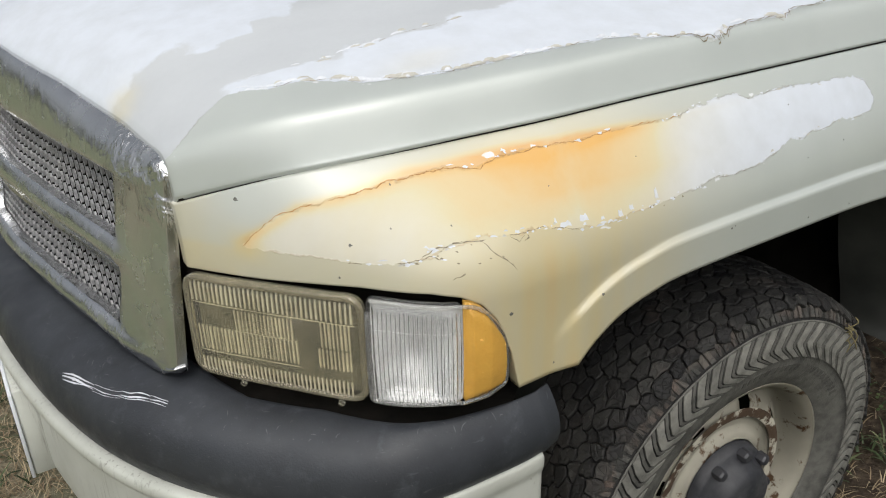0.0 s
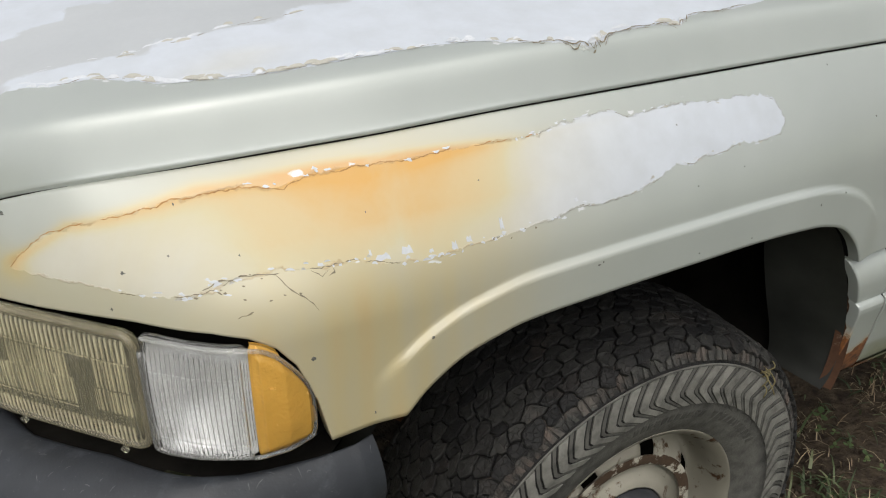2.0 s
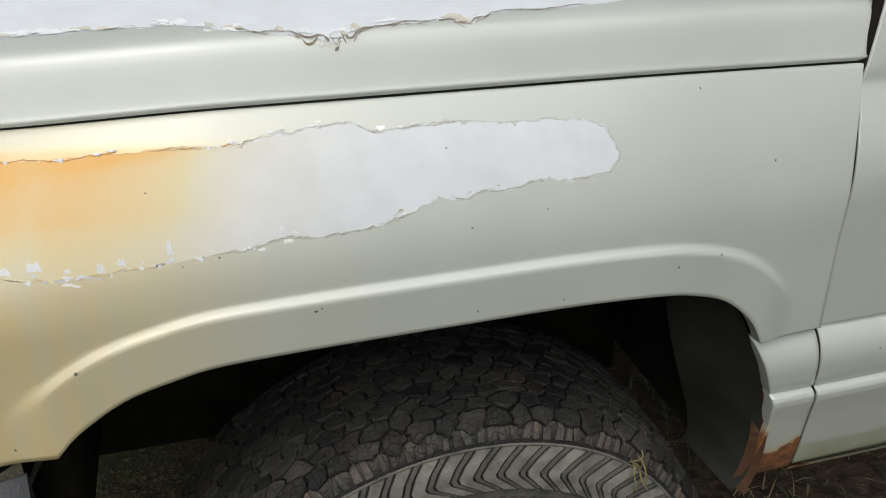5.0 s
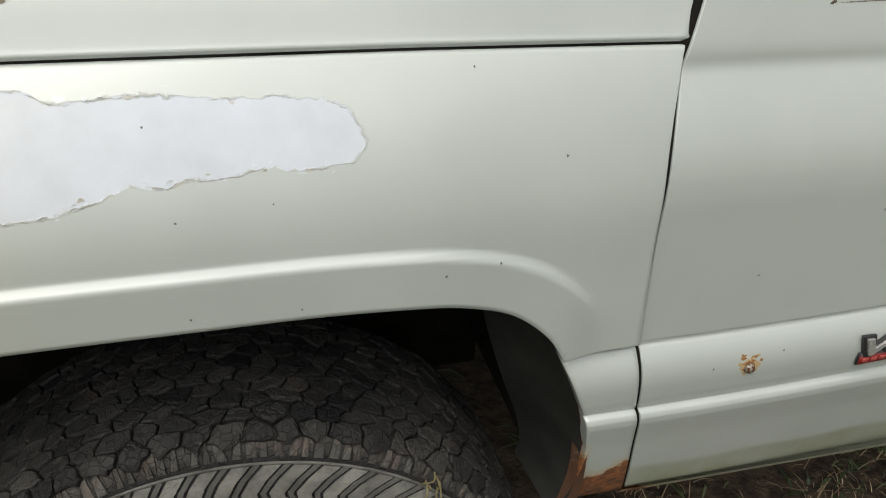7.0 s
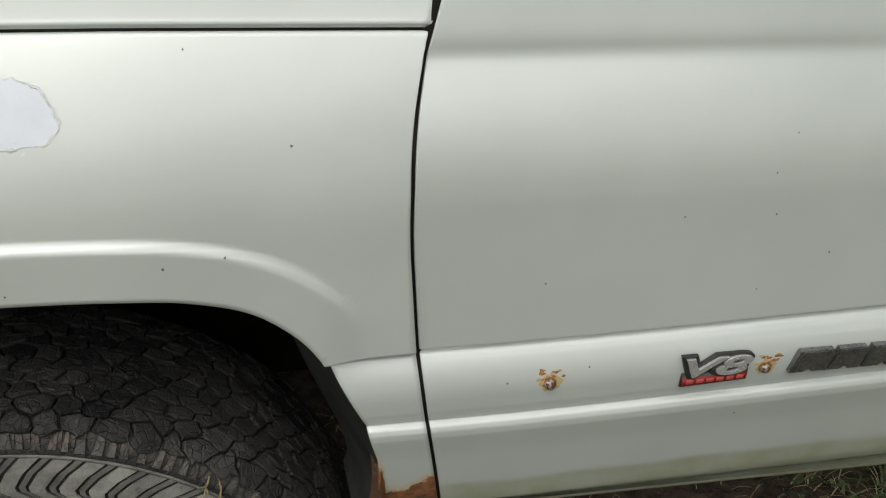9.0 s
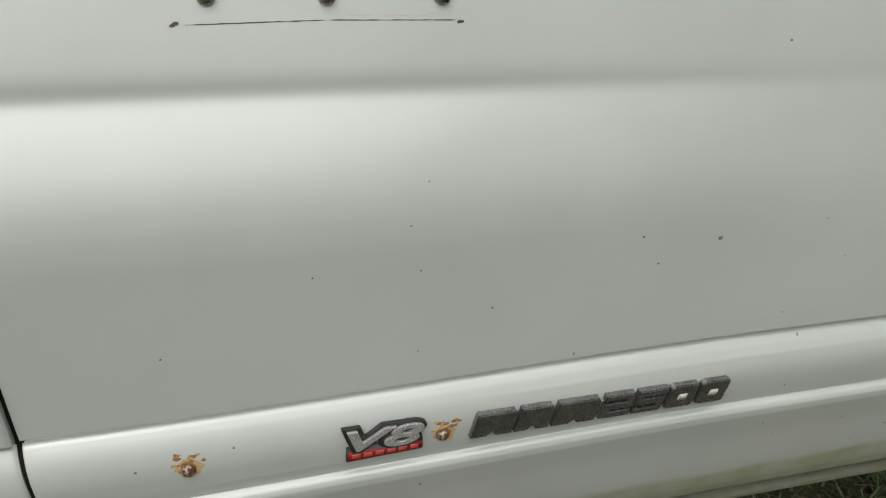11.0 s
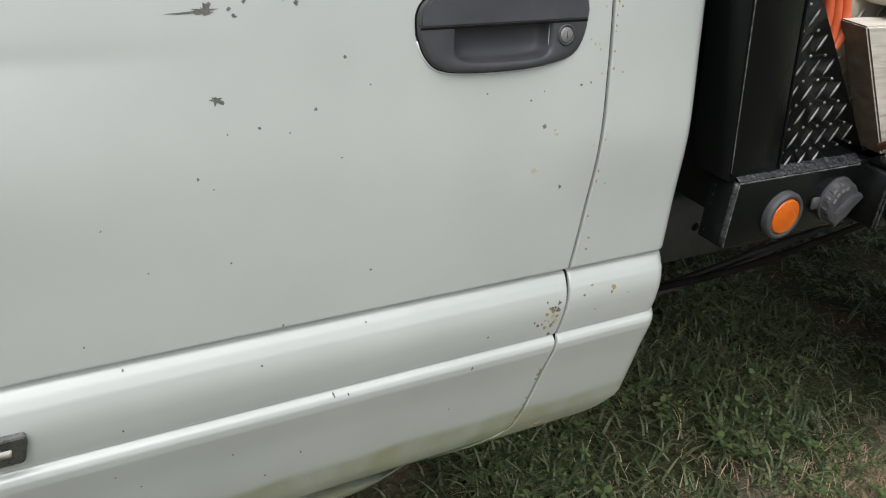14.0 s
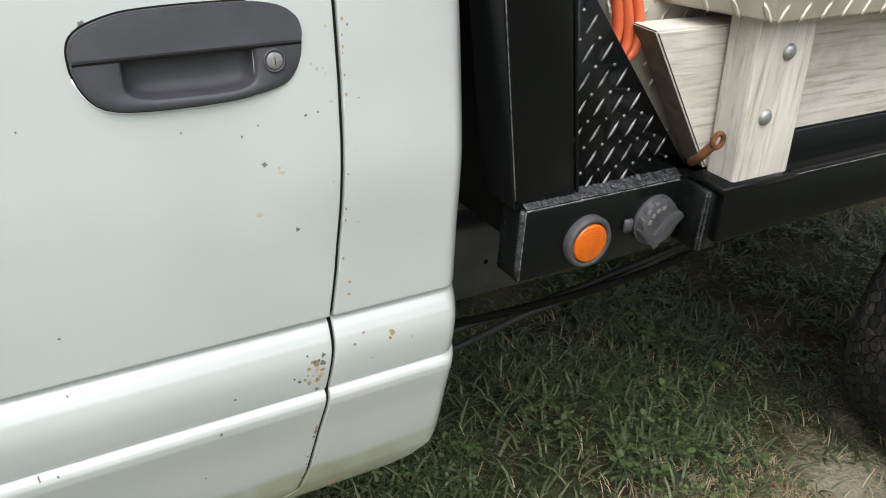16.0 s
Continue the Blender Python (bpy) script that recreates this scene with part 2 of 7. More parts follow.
def tyre_material():
    k = Net("dusty_tyre_rubber")
    dusty = k.ramp(k.noise(7.0, 5), 0.35, 0.7)
    c = k.mix(dusty, (0.005, 0.005, 0.006), (0.018, 0.017, 0.017))
    worn = k.math("MULTIPLY", k.attr("wear"), k.ramp(k.noise(45.0, 4), 0.3, 0.6, 0.5, 1.0))
    c = k.mix(worn, c, k.mix(k.noise(11.0, 3), (0.185, 0.182, 0.165), (0.265, 0.258, 0.232)))
    red = k.math("MULTIPLY", k.attr("mud"), k.ramp(k.noise(26.0, 4), 0.45, 0.65, 0.0, 0.7))
    c = k.mix(red, c, (0.23, 0.165, 0.135))
    sipes = k.ramp(k.cells(95.0, "DISTANCE_TO_EDGE"), 0.0, 0.09)
    crown = k.math("SUBTRACT", 1.0, k.ramp(k.attr("wear"), 0.30, 0.45))
    flecks = k.math("MULTIPLY", k.ramp(k.noise(150.0, 4, 0.75, (1.6, 1, 0.5), 2.0), 0.64, 0.70, 0.0, 0.75), crown)
    c = k.mix(flecks, c, (0.15, 0.135, 0.105))
    relief = k.math("ADD", k.math("MULTIPLY", k.math("MULTIPLY", sipes, crown), 0.55), k.noise(240.0, 4))
    k.bump(relief, 0.75, 0.0022)
    return k.done(c, k.ramp(k.noise(30.0, 3), 0.3, 0.7, 0.50, 0.85), 0.0, 0.3)


M_TYRE = tyre_material()


def wood_material(name, along):
    """Sun-bleached timber with its grain along one axis."""
    k = Net(name)
    thin = (0.05, 1, 1) if along == "x" else (1, 1, 0.06)
    wide = (0.12, 1, 1) if along == "x" else (1, 1, 0.15)
    c = k.mix(k.ramp(k.noise(38.0, 4, 0.5, wide, 1.5), 0.32, 0.68), (0.45, 0.42, 0.365), (0.63, 0.60, 0.54))
    c = k.mix(k.ramp(k.noise(4.0, 4, 0.6, wide), 0.40, 0.68, 0.0, 0.7), c, (0.62, 0.58, 0.51))
    c = k.mix(k.ramp(k.noise(160.0, 5, 0.65, thin), 0.50, 0.70, 0.0, 0.75), c, (0.27, 0.23, 0.175))
    c = k.mix(k.ramp(k.noise(9.0, 5, 0.7), 0.58, 0.75, 0.0, 0.5), c, (0.36, 0.33, 0.28))
    k.bump(k.math("ADD", k.noise(160.0, 5, 0.65, thin), k.noise(38.0, 4, 0.5, wide, 1.5)), 0.45, 0.0015)
    return k.done(c, 0.85, 0.0, 0.25)


M_WOOD = wood_material("weathered_grey_timber", "x")
M_WOOD_UPRIGHT = wood_material("weathered_upright_timber", "z")
M_WOOD_END = simple("dark_sawn_end_grain", (0.16, 0.125, 0.085), (0.09, 0.07, 0.05), 60.0, (0.85, 0.95), bump=0.6, bscale=300.0)


def glass(name, color, rough, weight, scale=200.0, stretch=None, ior=1.45, bump=0.0):
    k = Net(name)
    k.p.inputs["Transmission Weight"].default_value = weight
    k.p.inputs["IOR"].default_value = ior
    if bump:
        k.bump(k.noise(scale, 2, stretch=stretch), bump, 0.002)
    haze = k.mix(k.ramp(k.noise(18.0, 5), 0.3, 0.7), color, tuple(q * 0.8 for q in color))
    return k.done(haze, k.ramp(k.noise(40.0, 4), 0.3, 0.7, rough, rough + 0.12))


M_LENS_YELLOW = glass("yellowed_headlamp_lens", (0.93, 0.89, 0.74), 0.02, 0.95, ior=1.2)
M_LENS_CLEAR = glass("clear_lamp_lens", (0.97, 0.97, 0.97), 0.0, 0.97, ior=1.25)
M_LENS_AMBER = glass("amber_lamp_lens", (0.97, 0.56, 0.115), 0.16, 0.35, 260.0, bump=0.5)
M_MARKER = simple("orange_marker_lens", (0.66, 0.14, 0.010), (0.50, 0.10, 0.008), 40.0, (0.18, 0.3))
M_WINDOW = glass("tinted_window_glass", (0.5, 0.55, 0.53), 0.0, 0.9)
M_REFLECTOR = simple("lamp_reflector", (0.96, 0.96, 0.96), (0.70, 0.70, 0.70), 20.0, (0.08, 0.24), 0.70, bump=0.5, bscale=55.0, dist=0.006)
M_REFLECTOR_OLD = simple("tarnished_lamp_reflector", (0.135, 0.128, 0.092), (0.050, 0.050, 0.038), 34.0, (0.25, 0.45), 0.55)


def ground_material():
    k = Net("soil_and_thatch")
    a = k.mix(k.ramp(k.noise(6.0, 6), 0.35, 0.65), (0.040, 0.031, 0.020), (0.110, 0.088, 0.056))
    a = k.mix(k.ramp(k.noise(2.2, 4), 0.38, 0.60), a, (0.046, 0.056, 0.024))
    a = k.mix(k.ramp(k.noise(90.0, 4), 0.55, 0.7, 0.0, 0.6), a, (0.28, 0.23, 0.135))
    sep = k.n.new("ShaderNodeSeparateXYZ")
    k.l.new(k.co, sep.inputs[0])
    # browner, darker soil in a patch under the front of the truck
    soil = k.mix(k.ramp(k.noise(30.0, 6), 0.35, 0.65), (0.036, 0.027, 0.020), (0.095, 0.071, 0.050))
    lengthwise = k.math("ADD", k.math("ABSOLUTE", k.math("ADD", sep.outputs[0], -0.55)), k.ramp(k.noise(3.0, 4), 0.2, 0.8, -0.25, 0.25))
    across = k.math("ADD", k.math("ABSOLUTE", k.math("ADD", sep.outputs[1], -0.9)), k.ramp(k.noise(4.0, 4), 0.2, 0.8, -0.15, 0.15))
    a = k.mix(k.math("MULTIPLY", k.ramp(lengthwise, 1.05, 0.85), k.ramp(across, 1.15, 0.95)), a, soil)
    ahead = k.ramp(k.math("ADD", sep.outputs[0], k.ramp(k.noise(1.4, 4), 0.2, 0.8, -0.9, 0.9)), -0.6, -1.4)
    trodden = k.mix(k.ramp(k.noise(7.0, 6), 0.35, 0.65), (0.30, 0.27, 0.20), (0.17, 0.175, 0.115))
    edge = k.math("ADD", sep.outputs[1], k.ramp(k.noise(3.5, 5), 0.2, 0.8, -0.35, 0.35))
    bare = k.math("MULTIPLY", k.ramp(edge, 0.22, 0.02), k.ramp(k.math("ADD", sep.outputs[0], k.ramp(k.noise(1.9, 4), 0.2, 0.8, -0.9, 0.9)), 1.9, 2.7))
    bare = k.math("MULTIPLY", bare, k.ramp(edge, -1.1, -0.5))
    a = k.mix(k.math("MULTIPLY", k.math("MAXIMUM", ahead, bare), 0.9, True), a, trodden)
    lawn = k.mix(k.ramp(k.noise(0.9, 5), 0.35, 0.65), (0.150, 0.170, 0.100), (0.215, 0.225, 0.145))
    a = k.mix(k.ramp(k.math("ABSOLUTE", k.math("ADD", sep.outputs[0], -1.2)), 3.6, 4.6), a, lawn)
    k.bump(k.noise(45.0, 6), 0.9, 0.02)
    return k.done(a, 0.95, 0.0, 0.2)


def blade_material(name, a, b, c):
    k = Net(name)
    g = k.n.new("ShaderNodeNewGeometry")
    r = g.outputs["Random Per Island"]
    col = k.mix(k.ramp(r, 0.0, 0.6), a, b)
    col = k.mix(k.ramp(r, 0.7, 1.0), col, c)
    k.p.inputs["Subsurface Weight"].default_value = 0.0
    return k.done(col, 0.55, 0.0, 0.35)


M_GROUND = ground_material()
M_GRASS = blade_material("grass_blades", (0.026, 0.040, 0.016), (0.072, 0.100, 0.042), (0.165, 0.182, 0.095))
M_DRY = blade_material("dry_grass_blades", (0.20, 0.14, 0.08), (0.40, 0.33, 0.21), (0.16, 0.10, 0.065))
M_CLOVER = blade_material("clover_leaves", (0.050, 0.082, 0.028), (0.090, 0.132, 0.046), (0.15, 0.18, 0.075))


# -- body form: the truck's outer skin as functions of place (x rearward from the front axle, y inward, z up)
GAP_X = [-0.805, -0.76, -0.70, -0.57, -0.40, -0.25, 0.0, 0.2, 0.46]
GAP_Y = [0.262, 0.218, 0.165, 0.118, 0.083, 0.066, 0.053, 0.049, 0.049]
GAP_Z = [1.036, 1.056, 1.080, 1.096, 1.108, 1.117, 1.121, 1.122, 1.119]
SIDE_X = [-0.806, -0.75, -0.66, -0.62, -0.575, -0.515, -0.42, -0.2, 0.0, 0.2, 0.34, 0.46]
SIDE_Y = [0.245, 0.165, 0.070, 0.030, 0.005, -0.012, -0.014, -0.018, -0.019, -0.016, -0.008, -0.003]
ARCH = [(-0.497, 0.814), (-0.412, 0.820), (-0.389, 0.845), (-0.345, 0.874), (-0.299, 0.889), (-0.25, 0.8985), (-0.145, 0.9030),
        (0.0, 0.9055), (0.112, 0.9055), (0.20, 0.9010), (0.245, 0.894), (0.291, 0.878), (0.329, 0.847), (0.352, 0.814), (0.375, 0.765),
        (0.396, 0.716), (0.409, 0.657), (0.410, 0.60), (0.400, 0.545)]


def sstep(a, b, v):
    t = np.clip((v - a) / (b - a), 0, 1)
    return t * t * (3 - 2 * t)


def soft(v, a, b, w):
    """Interpolation with rounded knees."""
    taps = ((-2, 0.06), (-1.4, 0.10), (-0.9, 0.14), (-0.45, 0.17), (0, 0.06), (0.45, 0.17), (0.9, 0.14), (1.4, 0.10), (2, 0.06))
    return sum(c * np.interp(np.asarray(v, float) + o * w, a, b) for o, c in taps)


def gap_y(x):
    return soft(x, [-0.92] + GAP_X + [0.60], [0.37] + GAP_Y + [0.050], 0.02)


def gap_z(x):
    return soft(x, [-0.92] + GAP_X + [0.60], [0.985] + GAP_Z + [1.116], 0.02)


def rounded_path(pts, per=6):
    """Catmull-Rom through points in a plane."""
    p, out = [np.array(q, float) for q in pts], []
    for i in range(len(p) - 1):
        a, b, c, d = p[max(i - 1, 0)], p[i], p[i + 1], p[min(i + 2, len(p) - 1)]
        out += [tuple(0.5 * (2 * b + (c - a) * t + (2 * a - 5 * b + 4 * c - d) * t * t + (3 * b - a - 3 * c + d) * t ** 3)) for t in [k / per for k in range(per)]]
    return out + [tuple(p[-1])]


ARCH_FINE = rounded_path(ARCH[1:16], 4)


def dist_line(x, z, pts):
    best = np.full(np.shape(x), 9.0)
    for (x0, z0), (x1, z1) in zip(pts[:-1], pts[1:]):
        dx, dz = x1 - x0, z1 - z0
        t = np.clip(((x - x0) * dx + (z - z0) * dz) / (dx * dx + dz * dz), 0, 1)
        best = np.minimum(best, np.hypot(x - x0 - t * dx, z - z0 - t * dz))
    return best


def cladding(z, rise):
    """Offset of the two-step lower cladding; rise lifts it slightly towards the rear."""
    z = z - rise
    a = [0.50, 0.535, 0.56, 0.60, 0.66, 0.695, 0.704, 0.7105, 0.7132, 0.7165, 0.73, 0.752, 0.766, 0.779, 0.789, 0.796, 0.8002, 0.8035, 0.85]
    b = [0.058, 0.030, 0.020, 0.011, -0.001, -0.0095, -0.0102, -0.0075, 0.0002, -0.0040, -0.0068, -0.0090, -0.0082, -0.0046, 0.0008, 0.0062, 0.0142, 0.0062, 0.005]
    return soft(z, a, b, 0.0009)


def fender_y(x, z):
    x, z = np.asarray(x, float), np.asarray(z, float)
    side, gy, gz = soft(x, [-0.90] + SIDE_X + [0.6], [0.379] + SIDE_Y + [0.004], 0.016), gap_y(x), gap_z(x)
    t = np.clip((z - 0.948) / (gz - 0.948), 0, 1.2)
    y = side + (gy - side) * t ** 1.9 + 0.001 * sstep(1.0, 0.95, z) * sstep(-0.45, -0.35, x)
    d = dist_line(x, z, ARCH_FINE)
    fade = sstep(-0.455, -0.40, x) * sstep(0.405, 0.345, x)
    y = y - 0.0078 * sstep(0.0578, 0.0512, d) * fade
    low = cladding(z, 0.0)
    w = sstep(0.806, 0.802, z) * sstep(0.30, 0.34, x)
    return y * (1 - w) + low * w


def door_y(x, z):
    x, z = np.asarray(x, float), np.asarray(z, float)
    rise = 0.017 * sstep(0.45, 1.2, x)
    front = soft(z, [0.80, 0.90, 0.975, 1.00, 1.02, 1.04, 1.06, 1.075, 1.087, 1.0945, 1.101, 1.109, 1.118, 1.14, 1.18, 1.27], [0.006, 0.003, 0.000, 0.0015, 0.0055, 0.0125, 0.0220, 0.0305, 0.0380, 0.0425, 0.0440, 0.0440, 0.0455, 0.0515, 0.063, 0.092], 0.0020)
    rear = soft(z, [0.80, 0.88, 0.95, 1.00, 1.06, 1.12, 1.18, 1.27], [0.004, 0.005, 0.008, 0.013, 0.023, 0.032, 0.042, 0.060], 0.018)
    w = sstep(1.45, 0.62, x)
    up = front * w + rear * (1 - w)
    low = cladding(z, rise) + 0.006 * sstep(0.5, 1.6, x)
    k = sstep(0.802, 0.806, z - rise)
    y = low * (1 - k) + (up + 0.004 * sstep(0.5, 1.6, x)) * k
    y = y - 0.006 * sstep(1.66, 1.76, x) * sstep(0.88, 1.00, z)
    return y + 1.2 * np.clip(x - 1.909, 0, 1) ** 1.0 * np.clip((x - 1.909) / 0.03, 0, 1)


def hood_z(x, y):
    gy, gz = gap_y(x), gap_z(x)
    e = y - gy
    h = soft(e, [-0.02, 0, 0.0012, 0.004, 0.0195, 0.028, 0.042, 0.09, 0.165, 0.3, 0.6, 0.95], [0, 0, 0.005, 0.0115, 0.0495, 0.0560, 0.0592, 0.0670, 0.081, 0.100, 0.115, 0.12], 0.0028)
    h2 = soft(e, [-0.02, 0, 0.004, 0.010, 0.028, 0.09, 0.165, 0.3, 0.6, 0.95], [0, 0, 0.032, 0.048, 0.058, 0.068, 0.080, 0.098, 0.113, 0.118], 0.002)
    w = sstep(-0.66, -0.79, x)
    return gz + h * (1 - w) + h2 * w
# -- end form


# ---- mesh helpers ----
def finish(bm, name, smooth=True, mats=()):
    me = bpy.data.meshes.new(name)
    bm.to_mesh(me)
    bm.free()
    for m in mats:
        me.materials.append(m)
    for p in me.polygons:
        p.use_smooth = smooth
    return me


def part(name, bm, material, parent=None, label="", smooth=True, at=None):
    ob = new(name, finish(bm, name, smooth, [material] if not isinstance(material, (list, tuple)) else material))
    if parent:
        ob.parent = parent
    if at is not None:
        ob.matrix_basis = at
    if label:
        tagged(ob, label)
    return ob


def empty(name, at=(0, 0, 0)):
    ob = new(name)
    ob.location = at
    return ob


def box(bm, lo, hi, bevel=0.0, seg=1):
    made = bmesh.ops.create_cube(bm, size=1.0)["verts"]
    for v in made:
        v.co = Vector([l + (h - l) * (c + 0.5) for l, h, c in zip(lo, hi, v.co)])
    if bevel:
        edges = list({e for v in made for e in v.link_edges})
        bmesh.ops.bevel(bm, geom=edges, offset=bevel, segments=seg, affect="EDGES", profile=0.5)
    return bm


def boxed(lo, hi, bevel=0.0, seg=1):
    return box(bmesh.new(), lo, hi, bevel, seg)


def grid(rows, closed=False, flip=False):
    """A bmesh from a list of equally long rows of points."""
    bm = bmesh.new()
    vs = [[bm.verts.new(p) for p in row] for row in rows]
    n = len(rows[0])
    for i in range(len(rows) - 1):
        for j in range(n if closed else n - 1):
            q = [vs[i][j], vs[i][(j + 1) % n], vs[i + 1][(j + 1) % n], vs[i + 1][j]]
            bm.faces.new(q[::-1] if flip else q)
    return bm


def hem(bm, depth=0.014, round_=0.0014, inward=(0, 1, 0)):
    """Turns the free edges of a panel inwards, with a small rounded edge."""
    d = Vector(inward)
    for step, inset in ((round_, 0.35), (round_, 0.1), (depth, 0.0)):
        rim = [e for e in bm.edges if e.is_boundary]
        out = {}
        for e in rim:
            f = e.link_faces[0]
            c = f.calc_center_median()
            for v in e.verts:
                w = (v.co - c)
                w -= d * w.dot(d)
                out.setdefault(v, Vector())
                out[v] += w.normalized()
        ex = bmesh.ops.extrude_edge_only(bm, edges=rim)
        new_v = [g for g in ex["geom"] if isinstance(g, bmesh.types.BMVert)]
        old = {tuple(round(q, 6) for q in v.co): o for v, o in out.items()}
        for v in new_v:
            o = old.get(tuple(round(q, 6) for q in v.co), Vector())
            if o.length:
                o = o.normalized()
            v.co += d * step + o * (round_ * inset)
    return bm


def tube(points, radius, sides=10, taper=None, closed=False):
    """A round bar along a line of points."""
    pts = [Vector(p) for p in points]
    rows = []
    up = Vector((0.13, 0.31, 0.94))
    n = len(pts)
    for i, p in enumerate(pts):
        a, b = (pts[i - 1], pts[(i + 1) % n]) if closed else (pts[max(i - 1, 0)], pts[min(i + 1, n - 1)])
        d = (b - a).normalized()
        u = (d.cross(up) if i == 0 else last - d * last.dot(d)).normalized()
        last = u
        w = d.cross(u)
        r = radius * (taper[i] if taper else 1)
        rows.append([p + (u * math.cos(q) + w * math.sin(q)) * r for q in [2 * math.pi * k / sides for k in range(sides)]])
    if closed:
        rows.append(rows[0])
    bm = grid(rows, closed=True)
    if closed:
        bmesh.ops.remove_doubles(bm, verts=bm.verts, dist=1e-5)
    else:
        for r in (0, -1):
            bm.verts.ensure_lookup_table()
            vs = [bm.verts[(0 if r == 0 else (n - 1) * sides) + k] for k in range(sides)]
            bm.faces.new(vs[::-1] if r == 0 else vs)
    return bm


def lathe(profile, seg=64, axis_y=True):
    """Profile of (y, r) turned round the y axis."""
    rows = [[(r * math.cos(2 * math.pi * k / seg), y, r * math.sin(2 * math.pi * k / seg)) for k in range(seg)] for y, r in profile]
    return grid(rows, closed=True)


def prism(outline, depth, bevel=0.0, seg=2):
    """An outline in (x, z) given depth along y, from y = 0 to depth."""
    bm = bmesh.new()
    f = bm.faces.new([bm.verts.new((x, 0, z)) for x, z in outline])
    bm.normal_update()
    if f.normal.y > 0:
        f.normal_flip()
    ex = bmesh.ops.extrude_face_region(bm, geom=[f])
    for v in ex["geom"]:
        if isinstance(v, bmesh.types.BMVert):
            v.co.y += depth
    bmesh.ops.recalc_face_normals(bm, faces=bm.faces)
    if bevel:
        edges = [e for e in bm.edges if abs(e.verts[0].co.y) < 1e-6 and abs(e.verts[1].co.y) < 1e-6]
        bmesh.ops.bevel(bm, geom=edges, offset=bevel, segments=seg, affect="EDGES")
    return bm


def add_attr(ob, name, values):
    a = ob.data.attributes.new(name, "FLOAT", "POINT")
    a.data.foreach_set("value", np.asarray(values, np.float32))


def coords(ob):
    co = np.empty(len(ob.data.vertices) * 3, np.float32)
    ob.data.vertices.foreach_get("co", co)
    return co.reshape(-1, 3).astype(float)


def resample(pts, step):
    out = [pts[0]]
    for a, b in zip(pts[:-1], pts[1:]):
        n = max(1, round(math.dist(a, b) / step))
        out += [tuple(p + (q - p) * k / n for p, q in zip(a, b)) for k in range(1, n + 1)]
    return out


def smooth_line(pts, per=8):
    """Catmull-Rom through points."""
    out = []
    p = [np.array(q, float) for q in pts]
    for i in range(len(p) - 1):
        a, b, c, d = p[max(i - 1, 0)], p[i], p[i + 1], p[min(i + 2, len(p) - 1)]
        for k in range(per):
            t = k / per
            out.append(tuple(0.5 * (2 * b + (c - a) * t + (2 * a - 5 * b + 4 * c - d) * t * t + (3 * b - a - 3 * c + d) * t ** 3)))
    return out + [tuple(p[-1])]


def inside_distance(x, z, poly):
    """Signed distance to a closed outline, positive inside."""
    d = dist_line(x, z, poly + poly[:1])
    odd = np.zeros(np.shape(x), bool)
    for (x0, z0), (x1, z1) in zip(poly, poly[1:] + poly[:1]):
        if z0 != z1:
            odd ^= ((z0 > z) != (z1 > z)) & (x < (x1 - x0) * (z - z0) / (z1 - z0) + x0)
    return np.where(odd, d, -d)


# ---- ground ----
def ground_sheet():
    steps = [-300, -80, -25, -8, -4] + [round(-3 + 0.08 * k, 3) for k in range(107)] + [8, 12, 30, 90, 300]
    ys = [-300, -80, -25, -8, -3] + [round(-1.6 + 0.08 * k, 3) for k in range(62)] + [5, 9, 30, 90, 300]
    rows = [[(x, y, 0.0 if abs(x) > 7 or abs(y) > 4 else 0.022 * (noise.noise((x * 1.7, y * 1.7, 0.0)) + 0.5 * noise.noise((x * 5, y * 5, 3.0))) - 0.012)
             for x in steps] for y in ys]
    ob = new("ground", finish(grid(rows), "ground", True, [M_GROUND]))
    return tagged(ob, "rough soil with thatch and short grass", "ground", kind="structure")


ground = ground_sheet()


def lay(name, material, verts, faces, label, category):
    me = bpy.data.meshes.new(name)
    me.from_pydata(verts, [], faces)
    me.materials.append(material)
    return tagged(new(name, me), label, category, kind="stuff")


